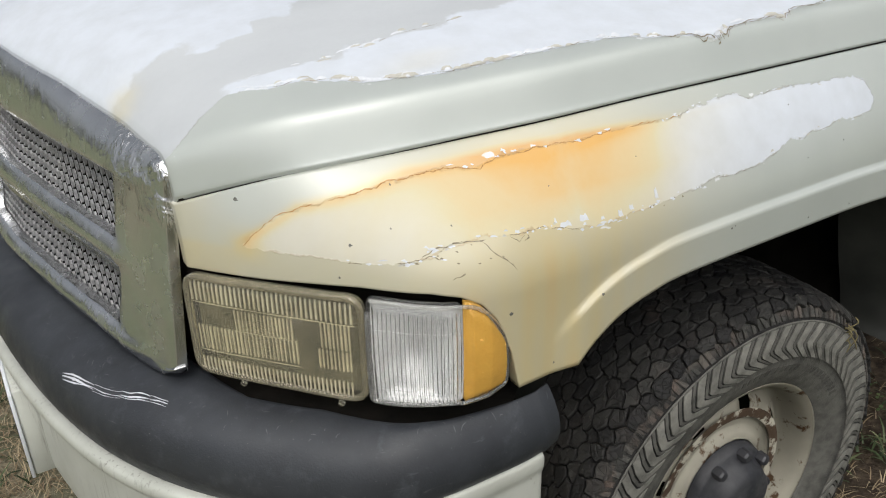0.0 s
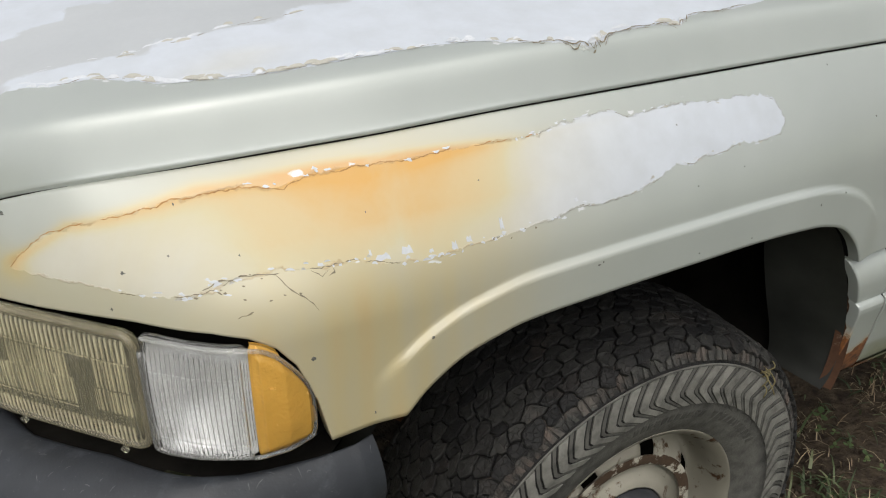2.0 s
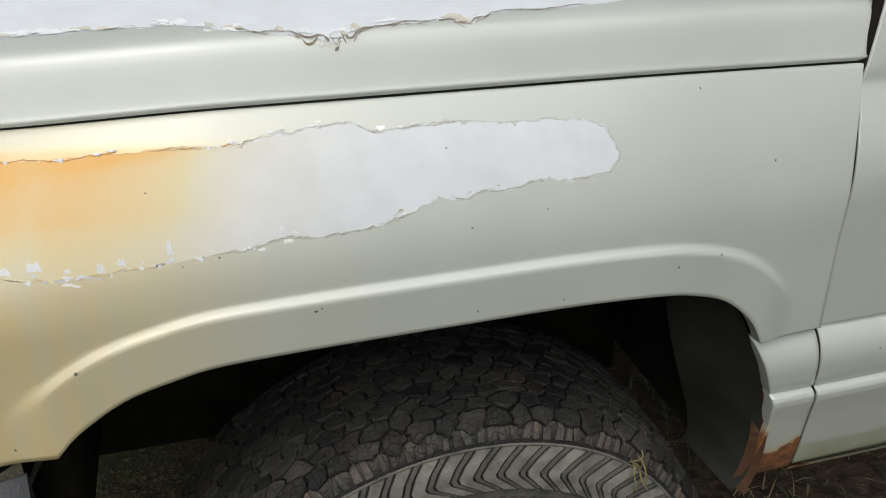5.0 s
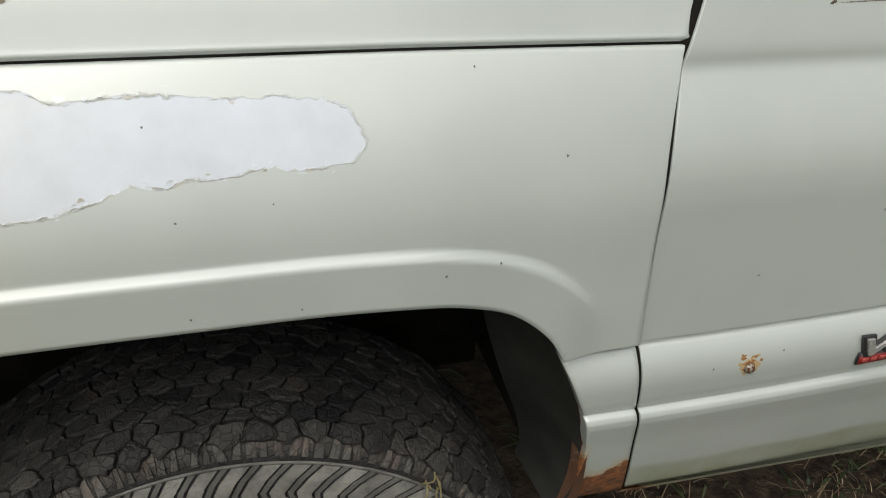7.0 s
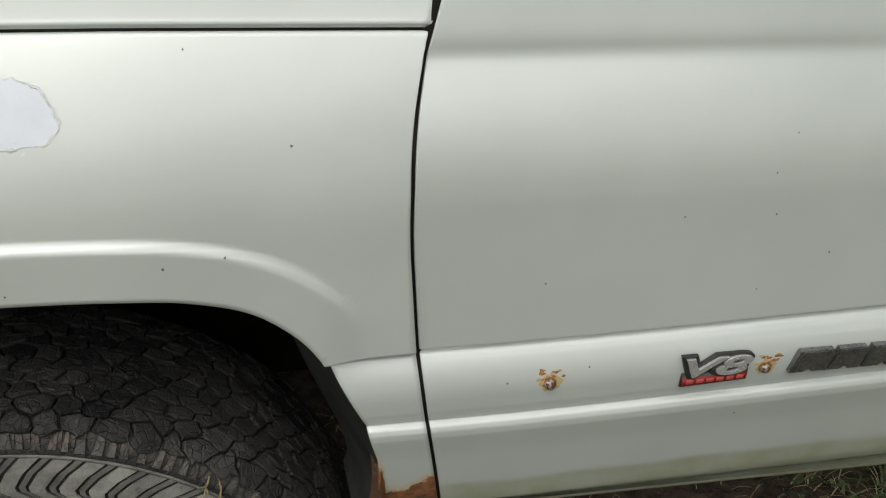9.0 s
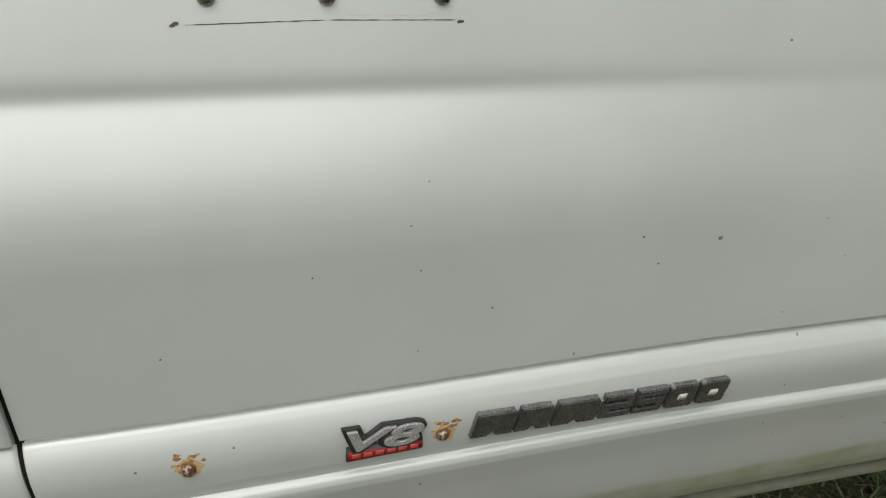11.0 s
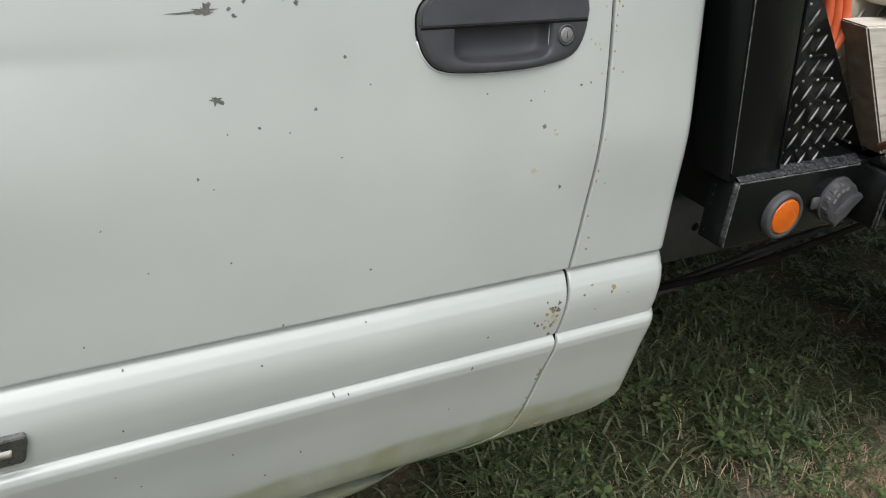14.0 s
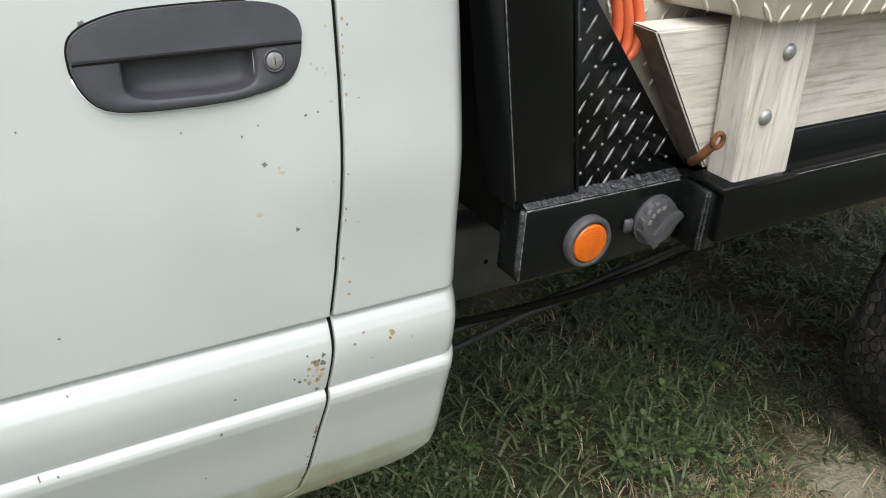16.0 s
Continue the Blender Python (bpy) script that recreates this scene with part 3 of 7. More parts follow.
def blades(name, material, areas, label, lo, hi, width, flat, rng):
    """Bent tapering blades in tufts, over rectangles (x0, x1, y0, y1, count)."""
    vs, fs = [], []
    for x0, x1, y0, y1, count in areas:
        tufts = max(1, count // 7)
        tx, ty = rng.uniform(x0, x1, tufts), rng.uniform(y0, y1, tufts)
        for k in range(count):
            j = rng.integers(tufts)
            x, y = tx[j] + rng.normal(0, 0.022), ty[j] + rng.normal(0, 0.022)
            if noise.noise((x * 3.4, y * 3.4, 7.0)) < -0.06 and rng.random() < 0.85:
                continue
            if x > 2.3 and y + 0.22 * noise.noise((x * 4.0, y * 4.0, 1.0)) < 0.12 and rng.random() < 0.70 and material != M_DRY:
                continue
            a, ln, w = rng.uniform(0, 6.283), rng.uniform(lo, hi), width * rng.uniform(0.6, 1.3)
            lean = rng.uniform(0.45, 1.05) * flat
            dx, dy = math.cos(a), math.sin(a)
            px, py = -dy * w, dx * w
            n = len(vs)
            z, h = -0.012, 0.0
            for s, ww in ((0.0, 1.0), (0.45, 0.85), (0.8, 0.5)):
                off = ln * s * math.sin(lean * (0.4 + 0.6 * s))
                h = z + ln * s * math.cos(lean * (0.4 + 0.6 * s))
                vs += [(x + dx * off - px * ww, y + dy * off - py * ww, h), (x + dx * off + px * ww, y + dy * off + py * ww, h)]
            off = ln * math.sin(lean)
            vs.append((x + dx * off, y + dy * off, z + ln * math.cos(lean) * 0.95))
            fs += [(n, n + 1, n + 3, n + 2), (n + 2, n + 3, n + 5, n + 4), (n + 4, n + 5, n + 6)]
    return lay(name, material, vs, fs, label, "grass")


rng = np.random.default_rng(5)
NEAR = [(0.6, 1.5, -0.15, 1.2, 1300), (1.5, 2.2, -0.15, 1.2, 4600), (1.9, 3.4, -0.2, 1.0, 26000), (1.9, 4.6, 1.0, 2.6, 9000), (3.4, 5.2, -0.6, 1.0, 6000)]
FAR = [(-1.9, -0.95, 0.2, 1.9, 1300), (-0.95, 0.5, -0.2, 1.6, 500), (0.5, 1.9, 1.2, 2.6, 2500), (-0.9, 4.5, -2.0, -0.2, 18000)]
blades("grass", M_GRASS, NEAR + FAR, "short green lawn grass in uneven tufts", 0.028, 0.100, 0.0033, 1.75, rng)
blades("dry_grass", M_DRY, [(x0, x1, y0, y1, int(n * 0.16)) for x0, x1, y0, y1, n in NEAR] + [(-1.9, -0.9, 0.1, 1.9, 15000), (-0.9, 0.5, -0.1, 1.6, 900), (0.5, 1.6, -0.15, 0.5, 1600), (-2.4, -0.7, -2.0, 0.1, 6000), (1.7, 3.6, -0.35, 0.28, 13000)],
       "dry straw-coloured grass stems lying flat", 0.025, 0.07, 0.0014, 1.5, rng)


def clover(areas):
    vs, fs = [], []
    for x0, x1, y0, y1, count in areas:
        for k in range(count):
            x, y, h = rng.uniform(x0, x1), rng.uniform(y0, y1), rng.uniform(0.012, 0.04)
            if noise.noise((x * 3.1, y * 3.1, 2.0)) < 0.05:
                continue
            a0, r = rng.uniform(0, 6.28), rng.uniform(0.005, 0.010) * (1.8 if rng.random() < 0.12 else 1.0)
            for leaf in range(3):
                a = a0 + leaf * 2.094
                c, s = math.cos(a), math.sin(a)
                n = len(vs)
                tilt = rng.uniform(-0.3, 0.5)
                for u, v in ((0, 0), (0.7, -0.55), (1.35, -0.5), (1.5, 0), (1.35, 0.5), (0.7, 0.55)):
                    vs.append((x + (u * c - v * s) * r, y + (u * s + v * c) * r, h + u * r * tilt - abs(v) * r * 0.25))
                fs.append(tuple(range(n, n + 6)))
    return lay("clover", M_CLOVER, vs, fs, "low clover and broadleaf weeds in the lawn", "clover")


clover([(1.6, 4.2, -0.2, 1.4, 3800), (0.9, 1.6, 0.0, 1.2, 300)])

# ---- the truck ----
truck = tagged(empty("pickup_truck"), "old white pickup truck with peeling rust-stained paint and a flatbed", "pickup truck")


def zrows(lo, hi):
    z, out = lo, []
    while z < hi - 1e-6:
        out.append(z)
        fine = 0.69 < z < 0.735 or 0.785 < z < 0.845
        z += 0.0012 if fine else 0.0028 if 1.08 < z < 1.125 else (0.006 if z < 0.86 else 0.0075)
    return out + [hi]


def curve(pts, blur=0.0):
    return lambda z: sum(float(np.interp(z + k * blur, [p[1] for p in pts], [p[0] for p in pts])) for k in (-1.0, -0.5, 0.0, 0.5, 1.0)) / 5


FRONT_GAP = curve([(0.488, 0.52), (0.481, 0.576), (0.470, 0.653), (0.460, 0.715), (0.4515, 0.781), (0.4495, 0.803), (0.4405, 0.942), (0.4425, 1.034), (0.452, 1.085), (0.461, 1.118), (0.468, 1.14), (0.480, 1.18), (0.508, 1.28)], 0.026)
REAR_GAP = curve([(1.60, 0.545), (1.66, 0.550), (1.705, 0.558), (1.728, 0.570), (1.739, 0.605), (1.746, 0.655), (1.752, 0.700), (1.757, 0.735), (1.763, 0.785), (1.765, 0.825), (1.771, 0.876), (1.7765, 0.95), (1.780, 1.02), (1.781, 1.08), (1.780, 1.15), (1.772, 1.28)])
CAB_REAR = curve([(1.84, 0.545), (1.885, 0.556), (1.910, 0.575), (1.926, 0.612), (1.934, 0.66), (1.938, 0.735), (1.935, 0.80), (1.934, 0.87), (1.931, 1.02), (1.921, 1.15), (1.91, 1.28)])
REAR_ARCH = curve([(0.400, 0.545), (0.410, 0.60), (0.409, 0.657), (0.396, 0.716), (0.375, 0.765), (0.352, 0.814)])

# peeled and stained areas of the fender, as outlines in (x, z)
FENDER_PEEL = [(-0.754, 0.999), (-0.744, 1.013), (-0.720, 1.037), (-0.682, 1.052), (-0.640, 1.062), (-0.603, 1.072), (-0.540, 1.079), (-0.501, 1.076), (-0.474, 1.083),
               (-0.437, 1.085), (-0.367, 1.087), (-0.315, 1.090), (-0.214, 1.091), (-0.193, 1.097), (-0.147, 1.099), (-0.111, 1.103), (-0.092, 1.093), (-0.051, 1.096),
               (0.002, 1.097), (0.034, 1.093), (0.086, 1.094), (0.124, 1.089), (0.138, 1.083), (0.149, 1.068), (0.153, 1.053), (0.142, 1.042), (0.119, 1.040), (0.094, 1.038),
               (0.070, 1.043), (0.030, 1.035), (0.004, 1.038), (-0.010, 1.032), (-0.036, 1.036), (-0.069, 1.024), (-0.108, 1.016), (-0.154, 1.012), (-0.187, 1.016), (-0.225, 1.008),
               (-0.287, 1.004), (-0.364, 0.999), (-0.408, 1.001), (-0.455, 1.013), (-0.491, 1.012), (-0.528, 1.017), (-0.574, 1.010), (-0.600, 1.000), (-0.642, 0.993), (-0.668, 0.994)]
# the edge of the peeled sheet on the hood, in (x, y), and the two borders of its dull middle band
HOOD_EDGE = [(-0.718, 0.289), (-0.678, 0.258), (-0.638, 0.248), (-0.600, 0.217), (-0.575, 0.192), (-0.520, 0.169), (-0.469, 0.156), (-0.424, 0.151), (-0.367, 0.144), (-0.327, 0.139), (-0.279, 0.133),
             (-0.245, 0.124), (-0.213, 0.106), (-0.164, 0.093), (-0.122, 0.081), (-0.107, 0.081), (-0.078, 0.090), (-0.015, 0.092), (0.014, 0.082), (0.043, 0.098), (0.148, 0.102), (0.26, 0.125)]
BAND_NEAR = [(-0.723, 0.303), (-0.669, 0.29), (-0.635, 0.285), (-0.591, 0.268), (-0.565, 0.274), (-0.534, 0.269), (-0.49, 0.28), (-0.455, 0.278), (-0.419, 0.277), (-0.381, 0.281)]
BAND_FAR = [(-0.804, 0.431), (-0.755, 0.403), (-0.71, 0.391), (-0.673, 0.391), (-0.631, 0.414), (-0.601, 0.423), (-0.569, 0.446), (-0.503, 0.454)]


def fender_bmesh():
    low = [(-0.806, 0.958), (-0.74, 0.962), (-0.66, 0.966), (-0.60, 0.963), (-0.569, 0.956), (-0.545, 0.942), (-0.527, 0.918), (-0.509, 0.870)] + ARCH[:2] + ARCH_FINE[1:49]
    low = resample(low, 0.008)
    n = len(low)
    # matching points along the hood gap
    length = np.concatenate([[0], np.cumsum([math.dist(a, b) for a, b in zip(low[:-1], low[1:])])])
    xs = np.interp(length / length[-1], [0, 0.17, 0.33, 0.42, 1], [-0.806, -0.60, -0.47, -0.36, 0.455])
    rows = []
    m = 70
    for j in range(m + 1):
        v = (j / m) ** 0.9
        row = []
        for i in range(n):
            top = (xs[i], float(gap_z(xs[i])) - 0.002)
            x, z = low[i][0] + (top[0] - low[i][0]) * v, low[i][1] + (top[1] - low[i][1]) * v
            right = FRONT_GAP(z) - 0.0024
            row.append((min(x, right), z))
        rows.append(row)
    grid_rows = [[(x, float(fender_y(x, z)), z) for x, z in row] for row in rows]
    bm = grid(grid_rows)
    # the strip between the arch and the door gap
    tri = []
    for z in zrows(0.55, 0.8141):
        a, b = REAR_ARCH(z), FRONT_GAP(z) - 0.0024
        tri.append([(a + (b - a) * k / 14, z) for k in range(15)])
    edge = [row[-1] for row in rows]
    for x, z in edge[1:]:
        b = FRONT_GAP(z) - 0.0024
        if b - x > 0.0008:
            tri.append([(x + (b - x) * k / 14, z) for k in range(15)])
    low2 = grid([[(x, float(fender_y(x, z)), z) for x, z in row] for row in tri])
    me = bpy.data.meshes.new("tmp")
    low2.to_mesh(me)
    low2.free()
    bm.from_mesh(me)
    bpy.data.meshes.remove(me)
    bmesh.ops.remove_doubles(bm, verts=bm.verts, dist=0.0004)
    return hem(bm, 0.016)


def stain_field(x, z):
    up = np.interp(x, [-0.76, -0.70, -0.58, -0.45, -0.2], [1.0, 1.046, 1.078, 1.086, 1.091])
    d = up - z
    body = np.exp(-((x + 0.405) / 0.145) ** 2) * sstep(-0.004, 0.004, d) * np.exp(-np.clip(d - 0.045, 0, 1) / 0.022)
    top = np.exp(-((x + 0.44) / 0.20) ** 2) * sstep(-0.010, 0.002, d) * np.exp(-np.clip(d, 0, 1) / 0.018)
    tip = np.exp(-((x + 0.752) / 0.012) ** 2 - ((z - 1.0) / 0.018) ** 2)
    line = np.exp(-(d / 0.006) ** 2) * sstep(-0.77, -0.74, x) * sstep(-0.2, -0.35, x)
    wide = np.exp(-((x + 0.47) / 0.24) ** 2) * np.exp(-np.clip(z - 1.0, 0, 1) / 0.16)
    drip = (np.exp(-((x + 0.44) / 0.055) ** 2) + 0.45 * np.sin(x * 190) * np.exp(-((x + 0.42) / 0.12) ** 2)) * sstep(1.012, 0.96, z)
    front = sstep(-0.745, -0.80, x)
    pale = 0.17 * sstep(-0.20, -0.32, x) * sstep(0.0, 0.01, d)
    above = 0.22 * np.exp(-((x + 0.40) / 0.19) ** 2) * sstep(0.004, -0.004, d) * np.exp(np.clip(d, -1, 0) / 0.03)
    return np.clip(above + 0.46 * body + 0.40 * top + 0.32 * tip + 0.5 * line + 0.25 * wide + 0.13 * drip + 0.20 * front + pale, 0, 1)


fender = part("front_fender", fender_bmesh(), M_WORN, truck, "front fender with rust-stained peeling clear coat and a rusted lower corner")
c = coords(fender)
add_attr(fender, "peel", inside_distance(c[:, 0], c[:, 2], FENDER_PEEL))
add_attr(fender, "stain", stain_field(c[:, 0], c[:, 2]))
add_attr(fender, "dirt", np.zeros(len(c)))
add_attr(fender, "fresh", np.ones(len(c)))
rust_low = sstep(0.640, 0.560, c[:, 2] - 0.025 * sstep(0.43, 0.47, c[:, 0])) * sstep(0.30, 0.36, c[:, 0])
rust_lip = 0.7 * sstep(0.010, 0.003, dist_line(c[:, 0], c[:, 2], ARCH[14:])) * sstep(0.70, 0.62, c[:, 2])
add_attr(fender, "rust", np.clip(rust_low + rust_lip, 0, 1))


def side_panel(left, right, zl, zh, columns, fn):
    rows = []
    for z in zrows(zl, zh):
        a, b = left(z), right(z)
        w = b - a
        near = [0.0, 0.0012 / w, 0.0035 / w, 0.008 / w]
        cuts = near + [(0.008 + (w - 0.016) * k / columns) / w for k in range(1, columns)] + [1 - q for q in near[::-1]]
        rows.append([(a + w * q, z) for q in cuts])
    return hem(grid([[(x, float(fn(x, z)), z) for x, z in row] for row in rows]), 0.016)


door = part("door", side_panel(lambda z: FRONT_GAP(z) + 0.0024, lambda z: REAR_GAP(z) - 0.0029, 0.556, 1.27, 90, door_y), M_WORN, truck,
            "closed white front door with chips and two rusty trim screws")
cab_corner = part("cab_corner", side_panel(lambda z: REAR_GAP(z) + 0.0029, CAB_REAR, 0.546, 1.27, 30, door_y), M_WORN, truck, "white cab corner behind the door")


def CAB_REAR_V(z):
    return np.array([CAB_REAR(q) for q in z])


def body_marks(ob, spots):
    c = coords(ob)
    x, z = c[:, 0], c[:, 2]
    add_attr(ob, "peel", np.full(len(c), -0.2))
    add_attr(ob, "stain", np.zeros(len(c)))
    line = 0.604 + 0.006 * sstep(0.6, 1.5, x) + 0.003 * np.sin(x * 9) + 0.002 * np.sin(x * 41)
    grime = 0.85 * sstep(line + 0.004, line - 0.008, z) + 0.22 * sstep(0.65, 0.565, z) * sstep(0.6, 1.4, x) + 0.3 * sstep(0.585, 0.556, z) + 0.55 * sstep(0.03, 0.004, CAB_REAR_V(z) - x) * sstep(0.73, 0.66, z)
    add_attr(ob, "dirt", np.clip(grime, 0, 1))
    r = np.zeros(len(c))
    for sx, sz, rad, power in spots:
        r = np.maximum(r, power * np.exp(-((x - sx) ** 2 + (z - sz) ** 2) / rad ** 2))
    add_attr(ob, "rust", r)


cut = bmesh.new()
cut.from_mesh(door.data)
bmesh.ops.delete(cut, geom=[f for f in cut.faces if abs(f.calc_center_median().x - 1.6365) < 0.065 and abs(f.calc_center_median().z - 1.100) < 0.026], context="FACES")
cut.to_mesh(door.data)
cut.free()
body_marks(door, [(1.743, 0.762, 0.016, 0.42), (1.77, 1.09, 0.012, 0.3)])
body_marks(cab_corner, [(1.775, 0.556, 0.012, 0.4), (1.835, 0.786, 0.006, 0.35), (1.78, 1.02, 0.02, 0.3)])

# rocker below the door
rocker_rows = [[(x, y + 0.045 * sstep(1.48, 1.71, x), z + 0.008 * sstep(1.48, 1.71, x)) for x in np.linspace(0.48, 1.71, 60)] for y, z in ((0.020, 0.5535), (0.022, 0.548), (0.027, 0.541), (0.040, 0.536), (0.075, 0.534))]
rocker = part("rocker_sill", grid([[(float(a), float(b), float(d)) for a, b, d in row] for row in rocker_rows], flip=True), M_WORN, truck, "dirty white sill under the door")
body_marks(rocker, [(0.5, 0.54, 0.03, 0.9)])

# hood
MID = 0.93
HOOD_FRONT_Y = [0.262, 0.28, 0.30, 0.341, 0.402, 0.478, 0.566, 0.64, 0.70, 0.784, 1.0]
HOOD_FRONT_X = [-0.803, -0.804, -0.805, -0.809, -0.819, -0.840, -0.861, -0.879, -0.892, -0.907, -0.930]


def hood_bmesh():
    us = [0, 0.0015, 0.003, 0.005, 0.008, 0.012, 0.016, 0.020, 0.024, 0.029, 0.036, 0.045, 0.055, 0.07, 0.09, 0.115, 0.14, 0.17, 0.2, 0.235, 0.27, 0.31, 0.36, 0.42, 0.48, 0.55, 0.62, 0.70, 0.78, 0.88]
    rows = []
    fy, fx = HOOD_FRONT_Y, HOOD_FRONT_X
    n = 150
    for u in us:
        row = []
        for i in range(n + 1):
            k = i / n
            x0 = -0.805 + (0.4585 - -0.805) * k
            gy = float(gap_y(x0))
            y = gy + u * (MID + 0.001 - gy) / 0.88
            front = float(np.interp(0.262 + u * (0.669 / 0.88), fy, fx))
            up = min(float(hood_z(x0, y)) - float(gap_z(x0)), 0.062)
            rear = FRONT_GAP(1.119 + up) + 0.0005 - 0.0060 * max(0.0, 1 - up / 0.010) ** 2
            x = front + (rear - front) * k
            z = float(hood_z(x0, y)) + 0.0025 - 0.0020 * float(sstep(0.024, 0.004, y - gy)) * (1 - 0.5 * float(sstep(-0.5, 0.1, x0)))
            lip = max(0.0, 1 - k / 0.05)
            z -= 0.012 * lip ** 2 * min(1, u / 0.10)
            row.append((x, y, z))
        rows.append(row)
    return hem(grid(rows, flip=False), 0.014, inward=(0, 0.6, -0.8))


hood = part("hood", hood_bmesh(), M_WORN, truck, "white hood with clear coat peeling off in sheets along its edge")
c = coords(hood)
HOOD_BARE = [(-0.83, 0.284), (-0.79, 0.276), (-0.752, 0.286)] + HOOD_EDGE + [(0.33, 0.30), (0.33, 0.95), (-0.98, 0.95), (-0.95, 0.40)]
add_attr(hood, "peel", inside_distance(c[:, 0], c[:, 1], HOOD_BARE) + 0.003)
add_attr(hood, "stain", 0.30 * np.exp(-((c[:, 0] + 0.815) / 0.02) ** 2 - ((c[:, 1] - 0.42) / 0.02) ** 2) + 0.14 * np.exp(-((c[:, 0] + 0.50) / 0.05) ** 2 - ((c[:, 1] - 0.2) / 0.02) ** 2))
add_attr(hood, "dirt", np.zeros(len(c)))
add_attr(hood, "fresh", 1.1 * np.maximum(sstep(-0.76, -0.68, c[:, 0]), sstep(0.40, 0.47, c[:, 1])) * sstep(0.006, -0.006, inside_distance(c[:, 0], c[:, 1], BAND_NEAR + [(-0.10, 0.30), (-0.20, 0.62)] + BAND_FAR[::-1])))
add_attr(hood, "rust", np.zeros(len(c)))

# black seals in the seams
part("hood_seal", tube([(x, float(gap_y(x)) + 0.0075, float(gap_z(x)) - 0.0010 - 0.0035 * float(sstep(-0.45, -0.65, x))) for x in np.linspace(-0.80, 0.455, 80)], 0.0055, 8, list(np.interp(np.linspace(-0.80, 0.455, 80), [-0.8, -0.5], [0.62, 1.0]))), M_DARK, truck, "black rubber seal")
part("door_seal", tube([(FRONT_GAP(z), float(door_y(0.47, z)) + 0.0090, z) for z in np.linspace(0.55, 1.27, 80)], 0.0066, 8), M_DARK, truck, "black rubber seal")
part("door_seal", tube([(REAR_GAP(z), float(door_y(1.77, z)) + 0.0105, z) for z in np.linspace(0.556, 1.27, 80)], 0.0062, 8), M_DARK, truck, "black rubber seal")

def curled_flakes(line, count, owner, seed, surface, inward, size=1.0):
    """Thin curling sheets of clear coat along the edge of a peeled area."""
    r = random.Random(seed)
    pts = resample(line, 0.003)
    for _ in range(count):
        i = r.randrange(3, len(pts) - 4)
        a, b = Vector(pts[i - 3]), Vector(pts[i + 3])
        t = (b - a).normalized()
        n = Vector((-t.y, t.x)) * inward
        w, l, h = size * r.uniform(0.004, 0.014), size * r.uniform(0.003, 0.008), size * r.uniform(0.0008, 0.0026)
        base = Vector(pts[i]) + n * r.uniform(-0.004, 0.004)
        rows = []
        for v in range(5):
            row = []
            for u in range(6):
                q = base + t * ((u / 5 - 0.5) * 2 * w * (1 - 0.12 * v) + r.uniform(-0.0004, 0.0004)) + n * (v / 4 * l * (1 - 0.5 * abs(u / 5 - 0.5)))
                p = Vector(surface(q.x, q.y))
                p += Vector((0, -0.5, 0.8)) * (0.0003 + h * (v / 4) ** 2)
                row.append(p)
            rows.append(row)
        part("clear_coat_flake", grid(rows), r.choice([M_CHIP_WHITE, M_CHIP_WHITE, M_CHIP_CREAM]), owner)


curled_flakes(HOOD_EDGE[:20], 90, hood, 4, lambda x, y: (x, y, float(hood_z(x, y)) + 0.0025), 1)
curled_flakes(BAND_NEAR, 26, hood, 8, lambda x, y: (x, y, float(hood_z(x, y)) + 0.0025), 1)
curled_flakes([(x, z) for x, z in FENDER_PEEL[9:22]], 18, fender, 5, lambda x, z: (x, float(fender_y(x, z)), z), -1, 0.34)
curled_flakes([(x, z) for x, z in FENDER_PEEL[24:48]], 44, fender, 6, lambda x, z: (x, float(fender_y(x, z)), z), -1, 0.38)

# the far half of the body, mirrored about the truck's middle
MIRROR = Matrix.Translation((0, 2 * MID, 0)) @ Matrix.Diagonal((1, -1, 1, 1))
for ob, nm in ((fender, "front_fender"), (door, "door"), (cab_corner, "cab_corner"), (rocker, "rocker_sill"), (hood, "hood_half")):
    far = new(nm, ob.data)
    far.parent, far.matrix_basis = truck, MIRROR

# upper cab
part("cab_roof", boxed((0.95, 0.20, 1.72), (1.86, 1.66, 1.80), 0.04, 3), M_PAINT, truck)
part("rear_cab_wall", boxed((1.885, 0.085, 0.60), (1.905, 1.775, 1.30), 0.004), M_PAINT, truck)
part("cowl", boxed((0.46, 0.10, 1.16), (0.62, 1.76, 1.20), 0.01), M_DARK, truck)
for y0, y1 in ((0.10, 0.20), (1.76, 1.66)):
    part("windscreen_pillar", tube([(0.50, y0, 1.24), (0.98, y1, 1.75)], 0.032), M_PAINT, truck)
    part("rear_pillar", tube([(1.84, y0, 1.24), (1.80, y1, 1.75)], 0.05), M_PAINT, truck)
    part("side_window", grid([[(0.58, y0, 1.26), (1.82, y0, 1.26)], [(1.0, y1, 1.73), (1.80, y1, 1.73)]]), M_WINDOW, truck)
part("windscreen", grid([[(0.52, 0.13, 1.21), (0.52, 1.73, 1.21)], [(0.98, 0.22, 1.73), (0.98, 1.64, 1.73)]]), M_WINDOW, truck)
part("rear_window", grid([[(1.87, 0.13, 1.30), (1.87, 1.73, 1.30)], [(1.82, 0.22, 1.73), (1.82, 1.64, 1.73)]]), M_WINDOW, truck)

# wheel house, inner body and chassis
ARCH_INSIDE = [(-0.47, 0.72), (-0.43, 0.80), (-0.36, 0.868), (-0.25, 0.897), (0.0, 0.903), (0.20, 0.900), (0.285, 0.880), (0.33, 0.845), (0.368, 0.78), (0.398, 0.70), (0.410, 0.62), (0.402, 0.565), (0.385, 0.540)]


